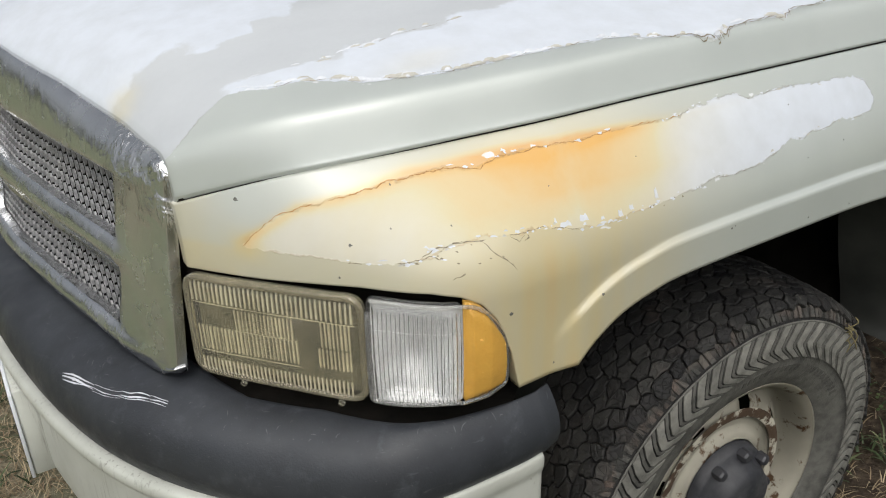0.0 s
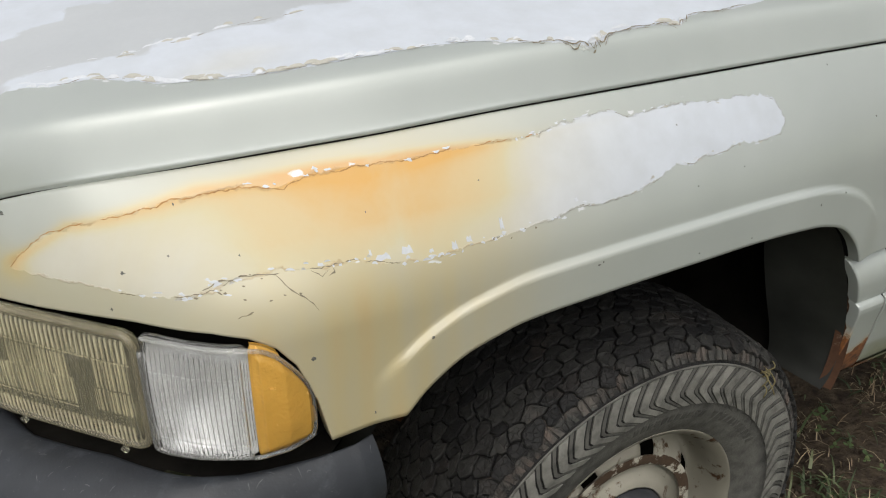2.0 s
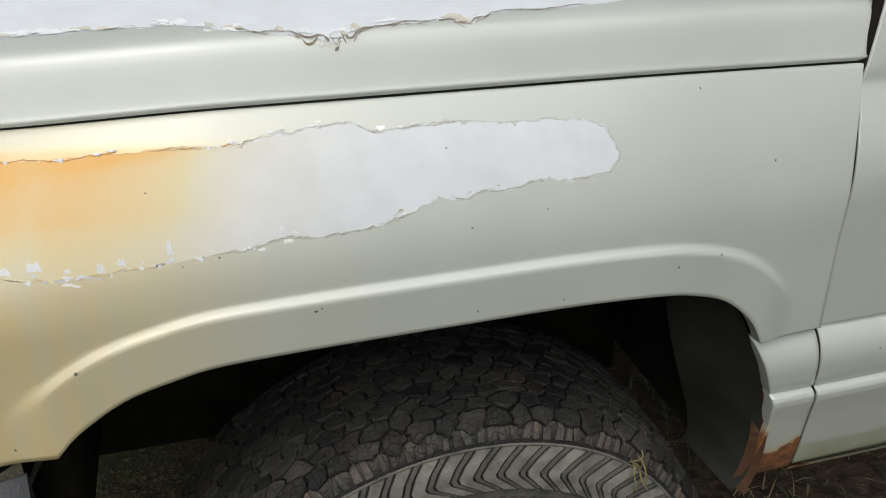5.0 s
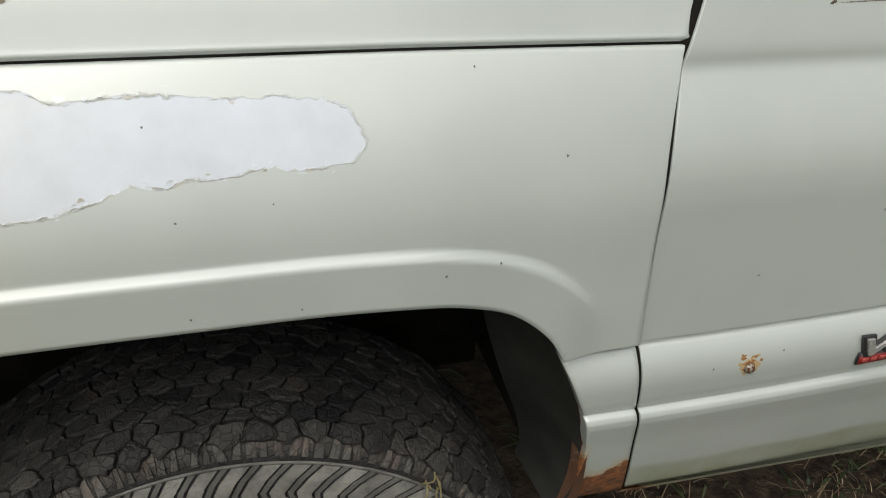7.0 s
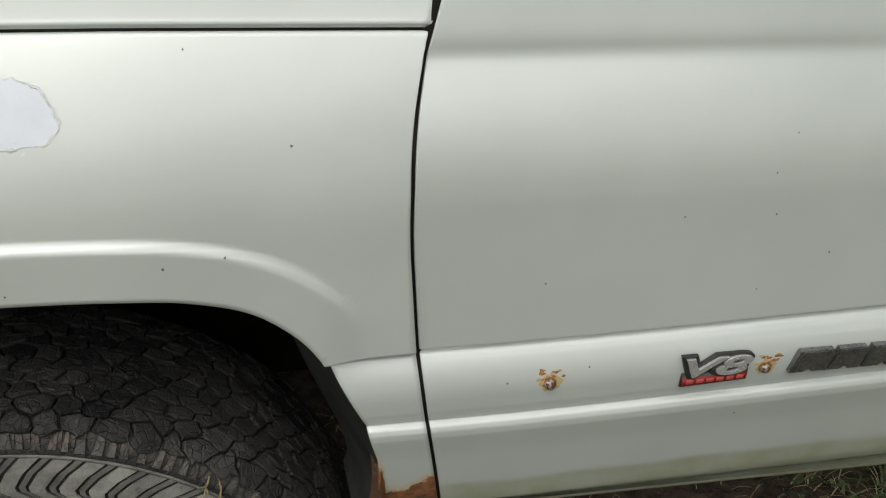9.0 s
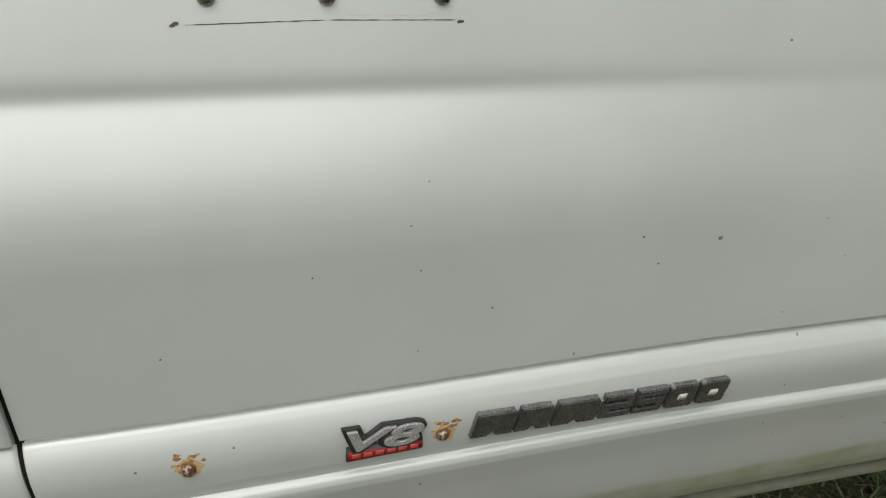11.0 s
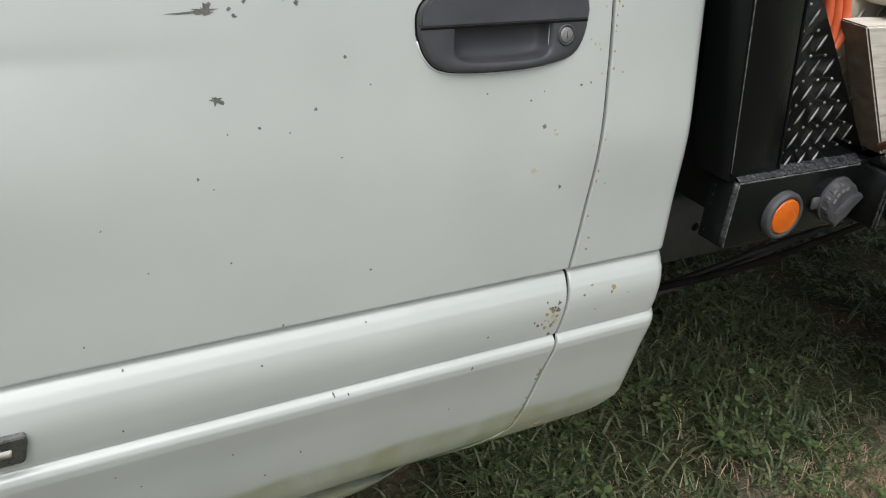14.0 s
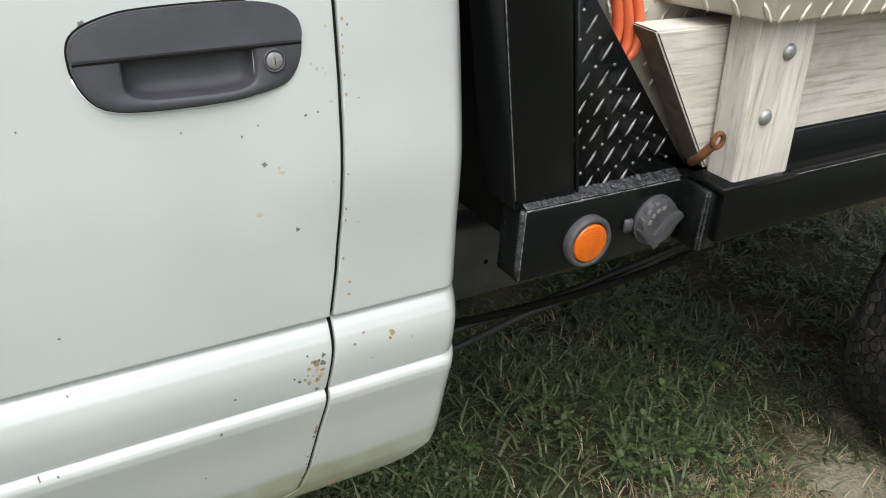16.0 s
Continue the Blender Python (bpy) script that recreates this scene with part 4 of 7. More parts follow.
def wheel_house(depths, toe):
    """Skin behind the arch; toe: how far its rear half bows forward with depth."""
    line = smooth_line(ARCH_INSIDE, 5)
    rows = []
    for y in depths:
        k = (y - depths[0]) / (depths[-1] - depths[0])
        rows.append([(x - toe * k * float(sstep(0.10, 0.32, x)) * math.sin(math.pi * float(np.clip((z - 0.52) / 0.40, 0, 1))), y, z + 0.02 * sstep(0.0, 0.1, y) * sstep(0.8, 0.9, z)) for x, z in line])
    return grid([[tuple(float(q) for q in p) for p in r] for r in rows])


part("wheel_house_liner", wheel_house((0.012, 0.025, 0.05, 0.085, 0.125), 0.062), M_LINER, truck, "dusty black plastic liner inside the wheel arch")
# near-black inner skin: its colour carries the deep shade behind the liner
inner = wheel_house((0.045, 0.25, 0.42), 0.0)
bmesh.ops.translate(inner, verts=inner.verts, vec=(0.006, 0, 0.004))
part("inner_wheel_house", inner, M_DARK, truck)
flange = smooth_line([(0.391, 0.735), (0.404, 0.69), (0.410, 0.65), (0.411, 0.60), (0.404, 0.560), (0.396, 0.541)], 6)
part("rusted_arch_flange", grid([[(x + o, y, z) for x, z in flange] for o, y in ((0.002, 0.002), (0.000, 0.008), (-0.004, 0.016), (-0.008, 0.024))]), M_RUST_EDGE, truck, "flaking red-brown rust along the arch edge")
# inner body blocks, coloured near-black for the shade seen through the arch
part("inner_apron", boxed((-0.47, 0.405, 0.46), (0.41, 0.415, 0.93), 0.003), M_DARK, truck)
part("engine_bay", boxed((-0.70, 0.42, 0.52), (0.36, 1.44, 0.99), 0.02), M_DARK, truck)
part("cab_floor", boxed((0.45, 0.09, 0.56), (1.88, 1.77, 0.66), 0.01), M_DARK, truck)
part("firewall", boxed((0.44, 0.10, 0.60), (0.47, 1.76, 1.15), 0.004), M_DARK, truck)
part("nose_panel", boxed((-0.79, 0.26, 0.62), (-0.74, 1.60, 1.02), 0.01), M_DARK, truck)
for y in (0.50, 1.28):
    part("frame_rail", boxed((-0.80, y, 0.435), (4.6, y + 0.08, 0.60), 0.008), M_FRAME, truck, "dusty black frame rail")
# holes as near-black discs on the rail, their inner shade painted on
for x, z, r in ((2.372, 0.505, 0.017), (2.318, 0.515, 0.005), (2.55, 0.52, 0.010)):
    part("rail_hole_shade", lathe([(0.0, r), (-0.0015, r * 0.97), (-0.0015, 0.0)], 18), M_DARK, truck, at=Matrix.Translation((x, 0.4992, z)))
part("brake_pipe", tube(smooth_line([(1.95, 0.41, 0.425), (2.22, 0.41, 0.443), (2.45, 0.41, 0.455), (2.70, 0.41, 0.487), (3.1, 0.42, 0.52)], 6), 0.0075, 8), M_LINER, truck, "dusty pipe along the frame")
part("wiring_sheath", tube(smooth_line([(1.95, 0.40, 0.405), (2.15, 0.39, 0.412), (2.35, 0.40, 0.438), (2.55, 0.40, 0.46), (2.9, 0.42, 0.50)], 6), 0.007, 8), M_LINER, truck)
part("front_axle", tube([(0.0, 0.2, 0.36), (0.0, 1.66, 0.36)], 0.045), M_DARK, truck)
part("suspension_arm", tube([(-0.25, 0.5, 0.46), (0.0, 0.28, 0.33)], 0.03), M_RUST, truck)
part("fuel_line", tube(smooth_line([(1.80, 0.42, 0.50), (2.1, 0.40, 0.47), (2.5, 0.34, 0.50), (2.9, 0.30, 0.58)], 6), 0.008, 8), M_DARK, truck)
# brace in the same near-black, with the arch's shade in its colour
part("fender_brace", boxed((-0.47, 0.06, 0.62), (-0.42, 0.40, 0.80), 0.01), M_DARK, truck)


# ---- wheels ----
TYRE = [(-0.088, 0.203), (-0.100, 0.212), (-0.112, 0.232), (-0.121, 0.262), (-0.1245, 0.295), (-0.122, 0.322), (-0.115, 0.345), (-0.106, 0.360), (-0.094, 0.369), (-0.07, 0.3725), (0.0, 0.375)]
TYRE = TYRE + [(-y, r) for y, r in TYRE[-2::-1]]


def tread_bmesh():
    bm = bmesh.new()
    worn = bm.verts.layers.float.new("wear")
    mud = bm.verts.layers.float.new("mud")
    prof_s = np.concatenate([[0], np.cumsum([math.dist(a, b) for a, b in zip(TYRE[:-1], TYRE[1:])])])
    ys, rs = np.array([p[0] for p in TYRE]), np.array([p[1] for p in TYRE])
    mid = prof_s[10]

    def at(s, ang, lift):
        y, r = np.interp(s, prof_s, ys), np.interp(s, prof_s, rs)
        y2, r2 = np.interp(s + 0.002, prof_s, ys), np.interp(s + 0.002, prof_s, rs)
        t = Vector((y2 - y, r2 - r)).normalized()
        y, r = y - t[1] * lift, r + t[0] * lift
        return (r * math.cos(ang), y, r * math.sin(ang))

    def lug(outline, lift, draft=0.9, wear=0.0, dirt=0.0):
        cs, ca = sum(p[0] for p in outline) / len(outline), sum(p[1] for p in outline) / len(outline)
        base = [bm.verts.new(at(s, a, -0.002)) for s, a in outline]
        top = [bm.verts.new(at(cs + (s - cs) * draft, ca + (a - ca) * draft, lift)) for s, a in outline]
        n = len(outline)
        for v in top:
            v[worn], v[mud] = wear, dirt
        for i in range(n):
            bm.faces.new([base[i], base[(i + 1) % n], top[(i + 1) % n], top[i]])
        bm.faces.new(top)

    rnd = random.Random(3)
    # close-set rounded blocks over the crown: a jittered honeycomb with narrow grooves
    count, pitch = 74, 0.0200
    step = 2 * math.pi / count
    shake = {}

    def corner(u, v):
        """A shared corner of the honeycomb; u in sixths of a row, v in half blocks round the wheel."""
        key = (u, v % (2 * count))
        if key not in shake:
            shake[key] = (rnd.uniform(-0.0034, 0.0034), rnd.uniform(-0.21, 0.21) * step)
        ds, da = shake[key]
        return mid + u * pitch / 3 + ds, v * step / 2 + da

    def bowed(p, q, key):
        if key not in shake:
            shake[key] = (rnd.uniform(-0.0024, 0.0024), rnd.uniform(-0.10, 0.10) * step)
        ds, da = shake[key]
        return (p[0] + q[0]) / 2 + ds, (p[1] + q[1]) / 2 + da

    def block(outline, lift, wear, dirt):
        cs, ca = sum(p[0] for p in outline) / len(outline), sum(p[1] for p in outline) / len(outline)
        rings = []
        for inset, h in ((0.0011, -0.004), (0.0012, lift - 0.0020), (0.0021, lift - 0.0005), (0.0040, lift)):
            ring = []
            for s_, a_ in outline:
                d = math.hypot(s_ - cs, (a_ - ca) * 0.37)
                f = max(0.1, 1 - inset / d)
                v = bm.verts.new(at(cs + (s_ - cs) * f, ca + (a_ - ca) * f, h + rnd.uniform(-0.0009, 0.0009) * (h > 0)))
                v[worn], v[mud] = (wear, dirt) if h > lift - 0.001 else (wear * 0.3, 0.0)
                ring.append(v)
            rings.append(ring)
        n = len(outline)
        for lo, hi in zip(rings[:-1], rings[1:]):
            for i in range(n):
                bm.faces.new([lo[i], lo[(i + 1) % n], hi[(i + 1) % n], hi[i]])
        bm.faces.new(rings[-1])

    for row in range(-5, 6):
        for k in range(count):
            u, v = row * 3, 2 * k + (row % 2)
            keys = [(u + 2, v), (u + 1, v + 1), (u - 1, v + 1), (u - 2, v), (u - 1, v - 1), (u + 1, v - 1)]
            pts = [corner(*q) for q in keys]
            if v + 1 >= 2 * count:
                pts = [(p[0], p[1] + (2 * math.pi if abs(p[1] - v * step / 2) > 3 else 0)) for p in pts]
            ring = []
            for q in range(6):
                a_, b_ = keys[q], keys[(q + 1) % 6]
                name_ = tuple(sorted(((a_[0], a_[1] % (2 * count)), (b_[0], b_[1] % (2 * count)))))
                ring += [pts[q], bowed(pts[q], pts[(q + 1) % 6], name_)]
            patchy = max(0.0, noise.noise((2.0 * math.cos(v * step / 2), 2.0 * math.sin(v * step / 2), 1.0 + row)))
            block(ring, 0.0085 + rnd.uniform(-0.0018, 0.0014), rnd.uniform(0.0, 0.12) + 0.10 * patchy, 0.35 * patchy)
    for side in (0, 1):
        flip = (lambda q: q) if side == 0 else (lambda q: prof_s[-1] - q)
        # narrow ribs over the shoulder
        for k in range(150):
            a = (k + rnd.uniform(-0.2, 0.2)) * 2 * math.pi / 150
            lo, hi = flip(0.1535 + rnd.uniform(0, 0.002)), flip(0.186 + rnd.uniform(-0.010, 0.010))
            h, j = 0.0125 + rnd.uniform(-0.003, 0.004), rnd.uniform(-0.008, 0.020)
            patchy = max(0.0, noise.noise((2.2 * math.cos(a), 2.2 * math.sin(a), 4.0 + side)))
            lug([(lo, a - h), ((lo + hi) / 2, a - h * 0.9 + j * 0.6), (hi, a - h * 0.6 + j), (hi, a + h * 0.6 + j), ((lo + hi) / 2, a + h * 0.9 + j * 0.6), (lo, a + h)], 0.0016 + rnd.uniform(0, 0.0022), 0.94, rnd.uniform(0.10, 0.34) + 0.2 * patchy, 0.35 + 1.2 * patchy)
        # pale hooked ridges on the sidewall, a wide and a thin one in turn
        for k in range(66):
            p = 2 * math.pi / 66
            e = [flip(q) for q in (0.086, 0.106, 0.112, 0.130, 0.1475)]
            way = (-0.72, 0.36, 0.44, 0.14, -0.32)
            for centre, half, lift in ((0.0, 0.275, 0.0026), (0.50, 0.105, 0.0015)):
                line = [(q, k * p + p * (w + centre)) for q, w in zip(e, way)]
                lug([(q, a - half * p) for q, a in line] + [(q, a + half * p) for q, a in line[::-1]], lift, 0.98, rnd.uniform(0.75, 1.0) if half > 0.2 else 0.45, 0.0)
        # worn raised lettering, as plain bars
        for k in range(22):
            a = 0.9 + k * 0.052 + (0.06 if k > 10 else 0.0)
            lug([(flip(0.056), a), (flip(0.071), a), (flip(0.071), a + 0.034), (flip(0.056), a + 0.034)], 0.0008, 0.95, 0.35, 0.0)
    bmesh.ops.recalc_face_normals(bm, faces=bm.faces)
    return bm


def rim_bmesh():
    prof = [(-0.090, 0.203), (-0.097, 0.211), (-0.101, 0.216), (-0.104, 0.2165), (-0.103, 0.213), (-0.097, 0.205), (-0.088, 0.199), (-0.070, 0.196), (-0.050, 0.192), (-0.040, 0.185), (-0.042, 0.176), (-0.052, 0.168), (-0.062, 0.158), (-0.068, 0.146), (-0.070, 0.135), (-0.066, 0.125), (-0.067, 0.112), (-0.074, 0.102), (-0.078, 0.09), (-0.078, 0.06)]
    seg = 96
    bm = bmesh.new()
    vs = [[bm.verts.new((r * math.cos(2 * math.pi * k / seg), y, r * math.sin(2 * math.pi * k / seg))) for k in range(seg)] for y, r in prof]
    for i in range(len(prof) - 1):
        for k in range(seg):
            if i in (11, 12) and (k + 1) % 12 in (0, 1, 2):
                continue
            bm.faces.new([vs[i][k], vs[i][(k + 1) % seg], vs[i + 1][(k + 1) % seg], vs[i + 1][k]])
    bmesh.ops.solidify(bm, geom=bm.faces[:], thickness=0.004)
    return bm


def hub_bmesh():
    bm = lathe([(-0.078, 0.088), (-0.094, 0.086), (-0.100, 0.080), (-0.102, 0.070), (-0.118, 0.064), (-0.132, 0.058), (-0.138, 0.048), (-0.139, 0.0)], 40)
    return bm


def wheel(x, y, z, side=1, parent=truck, turn=0.0):
    hub = empty("wheel", (x, y, z))
    hub.parent = parent
    hub.rotation_euler = (0, turn, 0 if side > 0 else math.pi)
    return hub


wheel_first = wheel(0.008, 0.130, 0.362, 1, truck, 0.35)
tagged(wheel_first, "steel wheel with a rusty rim and a worn all-terrain tyre")
tyre = part("tyre", lathe(TYRE, 120), M_TYRE, wheel_first, "dusty black all-terrain tyre with zigzag sidewall ridges")
tread = tagged(part("tread", tread_bmesh(), M_TYRE, wheel_first, "worn tread blocks and sidewall ridges", smooth=False), kind="stuff")
c = coords(tyre)
rr = np.hypot(c[:, 0], c[:, 2])
add_attr(tyre, "wear", 0.50 * sstep(0.284, 0.272, rr) + 0.22 * sstep(0.343, 0.350, rr))
add_attr(tyre, "mud", 0.4 * sstep(0.345, 0.36, rr))
ring_pts = [(0.0013 * math.cos(q) - 0.1175, 0.3405 + 0.0020 * math.sin(q)) for q in [2 * math.pi * k / 8 for k in range(9)]]
sidewall_ring = part("sidewall_ring", lathe(ring_pts, 120), M_TYRE, wheel_first, "thin raised ring on the sidewall")
add_attr(sidewall_ring, "wear", np.full(len(sidewall_ring.data.vertices), 0.7))
add_attr(sidewall_ring, "mud", np.zeros(len(sidewall_ring.data.vertices)))
rim = part("rim", rim_bmesh(), M_RIM, wheel_first, "cream steel rim with rust patches and slots")
rim_band = part("rim_band", lathe([(-0.0745, 0.151), (-0.0752, 0.146), (-0.0755, 0.137), (-0.0735, 0.131)], 96), rusty("worn_rusty_band", (0.50, 0.47, 0.39), (0.085, 0.050, 0.028), 0.46, 30.0, 0.6), wheel_first, "rust-worn raised ring round the hub")
hubcap = part("hub_cap", hub_bmesh(), M_HUB, wheel_first, "dusty black hub cap")
nut_bm = lathe([(0.0, 0.0115), (-0.016, 0.0110), (-0.020, 0.0085), (-0.021, 0.0)], 6)
nuts = [part("wheel_nut", nut_bm, M_HUB, wheel_first, smooth=False, at=Matrix.Translation((0.078 * math.cos(0.2), -0.098, 0.078 * math.sin(0.2))))]
for k in range(1, 8):
    o = new("wheel_nut", nuts[0].data)
    o.parent, o.matrix_basis = wheel_first, Matrix.Translation((0.078 * math.cos(k * math.pi / 4 + 0.2), -0.098, 0.078 * math.sin(k * math.pi / 4 + 0.2)))
    nuts.append(o)
part("brake_drum", lathe([(-0.03, 0.0), (-0.03, 0.165), (0.06, 0.17), (0.06, 0.0)], 40), M_DARK, wheel_first)
for x, y, s in ((0.008, 2 * MID - 0.13, -1), (3.44, 0.045, 1), (3.44, 2 * MID - 0.045, -1)):
    w = wheel(x, y, 0.362, s, truck, 0.9)
    tagged(w, "steel wheel with a worn all-terrain tyre")
    for src in [tyre, tread, sidewall_ring, rim, hubcap, rim_band] + nuts:
        o = new(src.name.split(".")[0], src.data)
        o.parent, o.matrix_basis = w, src.matrix_basis

# ---- grille, lamps and bumper ----
GRILLE_LINE = [(-0.812, 0.236), (-0.813, 0.256), (-0.838, 0.33), (-0.858, 0.42), (-0.895, 0.58), (-0.930, 0.76), (-0.945, 0.93)]


def grille_x(y, z):
    """Front face of the grille: swept in plan and leaning back towards the top."""
    y = MID - abs(MID - y)
    base = float(np.interp(y, [p[1] for p in GRILLE_LINE], [p[0] for p in GRILLE_LINE]))
    return base - 0.030 * (1.03 - z) / 0.2


def grille_shell():
    """Chrome surround: outline with four openings and a rolled brow, built as bands."""
    bm = bmesh.new()
    ys = [0.262, 0.2635, 0.267, 0.274, 0.288, 0.31, 0.335, 0.36, 0.375, 0.383] + [0.383 + 0.547 * k / 26 for k in range(1, 27)]
    low = [0.800, 0.806, 0.812, 0.818, 0.824, 0.830, 0.836, 0.910, 0.916, 0.922, 0.928, 0.934, 0.940, 0.946, 0.952, 0.957, 1.042]
    brow = [k / 12 for k in range(1, 13)]

    def point(y, z, v=0.0):
        near = float(sstep(0.56, 0.34, y))
        e0 = max(0.0, (0.290 - y) / 0.012)
        y = y if y > 0.383 else 0.383 - (0.383 - y) * 0.885
        y2 = y - 0.024 * max(0.0, (1.07 - z) / 0.26) ** 1.2 * near * (0.55 + 0.45 * float(sstep(0.39, 0.28, y)))
        x = grille_x(y2, z)
        edge = max(0.0, e0 - 1.333)
        x += 0.003 * edge ** 2
        if v == 0.0:
            if z < 0.812:
                z = z + 0.022 * float(sstep(0.31, 0.262, y)) * (0.842 - z) / 0.042
            if y > 0.375:
                x -= 0.011 * max(0.0, 1 - abs(z - 0.938) / 0.020) ** 0.7
            if y > 0.30:
                x -= 0.013 * max(0.0, 1 - abs(z - 0.820) / 0.018) ** 0.7 * float(sstep(0.30, 0.37, y))
            return (x, y2, z)
        ft = MID - abs(MID - y)
        xt = float(np.interp(ft, HOOD_FRONT_Y, HOOD_FRONT_X)) - 0.003
        e = max(0.0, ft - 0.274)
        zt = float(hood_z(-0.805, float(gap_y(-0.805)) + max(0.030, e))) - 0.012 * min(1, e / 0.08) - 0.003
        zt -= 0.022 * max(0.0, 1 - e / 0.034) ** 2
        a = v * math.pi / 2
        x0 = grille_x(y2, 1.042) + 0.003 * edge ** 2 - 0.005 * float(sstep(0.29, 0.36, y))
        fx, fz = 0.30 * v + 0.70 * (1 - math.cos(a)), 0.30 * v + 0.70 * math.sin(a)
        return (x0 + (xt - x0) * fx, y2 + (y - y2) * v, 1.042 + (zt - 1.042) * fz)

    vs = {}
    levels = [(z, 0.0) for z in low] + [(1.042, v) for v in brow]
    for i, y in enumerate(ys):
        for j, (z, v) in enumerate(levels):
            vs[i, j] = bm.verts.new(point(y, z, v))
    for i in range(len(ys) - 1):
        for j in range(len(levels) - 1):
            hole = 9 <= i <= 32 and (j == 6 or j == 15)
            if not hole:
                bm.faces.new([vs[i, j], vs[i, j + 1], vs[i + 1, j + 1], vs[i + 1, j]])
    me = bpy.data.meshes.new("tmp")
    bm.to_mesh(me)
    me.transform(MIRROR)
    bm.from_mesh(me)
    bpy.data.meshes.remove(me)
    bmesh.ops.remove_doubles(bm, verts=bm.verts, dist=0.0005)
    return hem(bm, 0.012, 0.0012, inward=(1, 0, 0))


grille = part("grille", grille_shell(), M_CHROME, truck, "dull chrome grille surround with a cross bar")


def mesh_insert(z0, z1, y0, y1):
    """Honeycomb of thin bars behind an opening."""
    bm = bmesh.new()
    pitch = 0.0172
    rows = int((z1 - z0) / (pitch * 0.87)) + 2
    cols = int((y1 - y0) / pitch) + 2
    r0, r1 = pitch * 0.50, pitch * 0.452
    for j in range(rows):
        for i in range(cols):
            y, z = y0 + (i + 0.5 * (j % 2)) * pitch, z0 + j * pitch * 0.87
            out, inn, back = [], [], []
            x = grille_x(y, z) + 0.014
            for k in range(6):
                a = math.pi / 6 + k * math.pi / 3
                out.append(bm.verts.new((x, y + r0 * 1.16 * math.cos(a), z + r0 * 1.16 * math.sin(a))))
                inn.append(bm.verts.new((x, y + r1 * math.cos(a), z + r1 * math.sin(a))))
                back.append(bm.verts.new((x + 0.0035, y + r1 * math.cos(a), z + r1 * math.sin(a))))
            for k in range(6):
                m = (k + 1) % 6
                bm.faces.new([out[k], out[m], inn[m], inn[k]])
                bm.faces.new([inn[k], inn[m], back[m], back[k]])
    return bm


M_MESH = simple("grey_grille_mesh", (0.46, 0.46, 0.47), (0.34, 0.34, 0.35), 30.0, (0.3, 0.45), 0.4)
part("mesh_insert", mesh_insert(0.952, 1.046, 0.372, 0.91), M_MESH, grille, "grey honeycomb mesh", smooth=False)
part("mesh_insert", mesh_insert(0.832, 0.914, 0.352, 0.91), M_MESH, grille, "grey honeycomb mesh", smooth=False)
# near-black backing and side filler: shade behind the grille, put into colour
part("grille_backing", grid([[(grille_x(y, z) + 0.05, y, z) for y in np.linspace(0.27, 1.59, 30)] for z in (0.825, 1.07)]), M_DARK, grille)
part("grille_gap_shade", boxed((-0.800, 0.258, 0.79), (-0.745, 0.34, 1.05), 0.004), M_DARK, truck)

LAMP_LINE = [(-0.820, 0.236), (-0.79, 0.196), (-0.75, 0.148), (-0.70, 0.090), (-0.669, 0.056)]
CORNER_LINE = [(-0.668, 0.054), (-0.63, 0.016), (-0.60, -0.006), (-0.575, -0.016), (-0.545, -0.019), (-0.511, -0.010)]


def plan_point(line, s):
    d = np.concatenate([[0], np.cumsum([math.dist(a, b) for a, b in zip(line[:-1], line[1:])])])
    q = s * d[-1]
    x, y = np.interp(q, d, [p[0] for p in line]), np.interp(q, d, [p[1] for p in line])
    x2, y2 = np.interp(q + 0.002, d, [p[0] for p in line]), np.interp(q + 0.002, d, [p[1] for p in line])
    x1, y1 = np.interp(q - 0.002, d, [p[0] for p in line]), np.interp(q - 0.002, d, [p[1] for p in line])
    t = Vector((x2 - x1, y2 - y1)).normalized()
    return Vector((x, y, 0)), Vector((t[1], -t[0], 0)), d[-1]


def lens(line, z_low, z_high, s0=0.0, s1=1.0, corner=0.012, flutes=0, depth=0.0012, thick=0.004, round_right=0.0):
    """A lamp lens along a plan line, with rounded corners and vertical flutes on its inner side."""
    n, m = 90, 26
    front, back = [], []
    for j in range(m + 1):
        v = j / m
        fr, bk = [], []
        for i in range(n + 1):
            s = s0 + (s1 - s0) * i / n
            p, nrm, ln = plan_point(line, s)
            zl, zh = z_low(s), z_high(s)
            h, q = zh - zl, min(i, n - i) / n * (s1 - s0) * ln
            cut = corner - math.sqrt(max(0, corner ** 2 - max(0, corner - q) ** 2))
            z = zl + cut + (h - 2 * cut) * v
            e = min(v, 1 - v) * h
            bulge = -0.008 * math.sqrt(max(0, 1 - min(1, min(e, q) / 0.010))) 
            bulge += 0.004 * math.sin(math.pi * v)
            fr.append(p + nrm * -bulge * -1 + Vector((0, 0, z)))
            fl = depth * math.sin(2 * math.pi * flutes * (s - s0) / (s1 - s0)) if flutes and 0.1 < v < 0.92 else 0
            bk.append(p + nrm * (bulge - thick + fl) + Vector((0, 0, z)))
        front.append(fr)
        back.append(bk)
    bm = grid([[tuple(q) for q in r] for r in front])
    me = bpy.data.meshes.new("tmp")
    grid([[tuple(q) for q in r] for r in back], flip=True).to_mesh(me)
    bm.from_mesh(me)
    bpy.data.meshes.remove(me)
    rim_edges = [e for e in bm.edges if e.is_boundary]
    bmesh.ops.bridge_loops(bm, edges=rim_edges)
    return bm


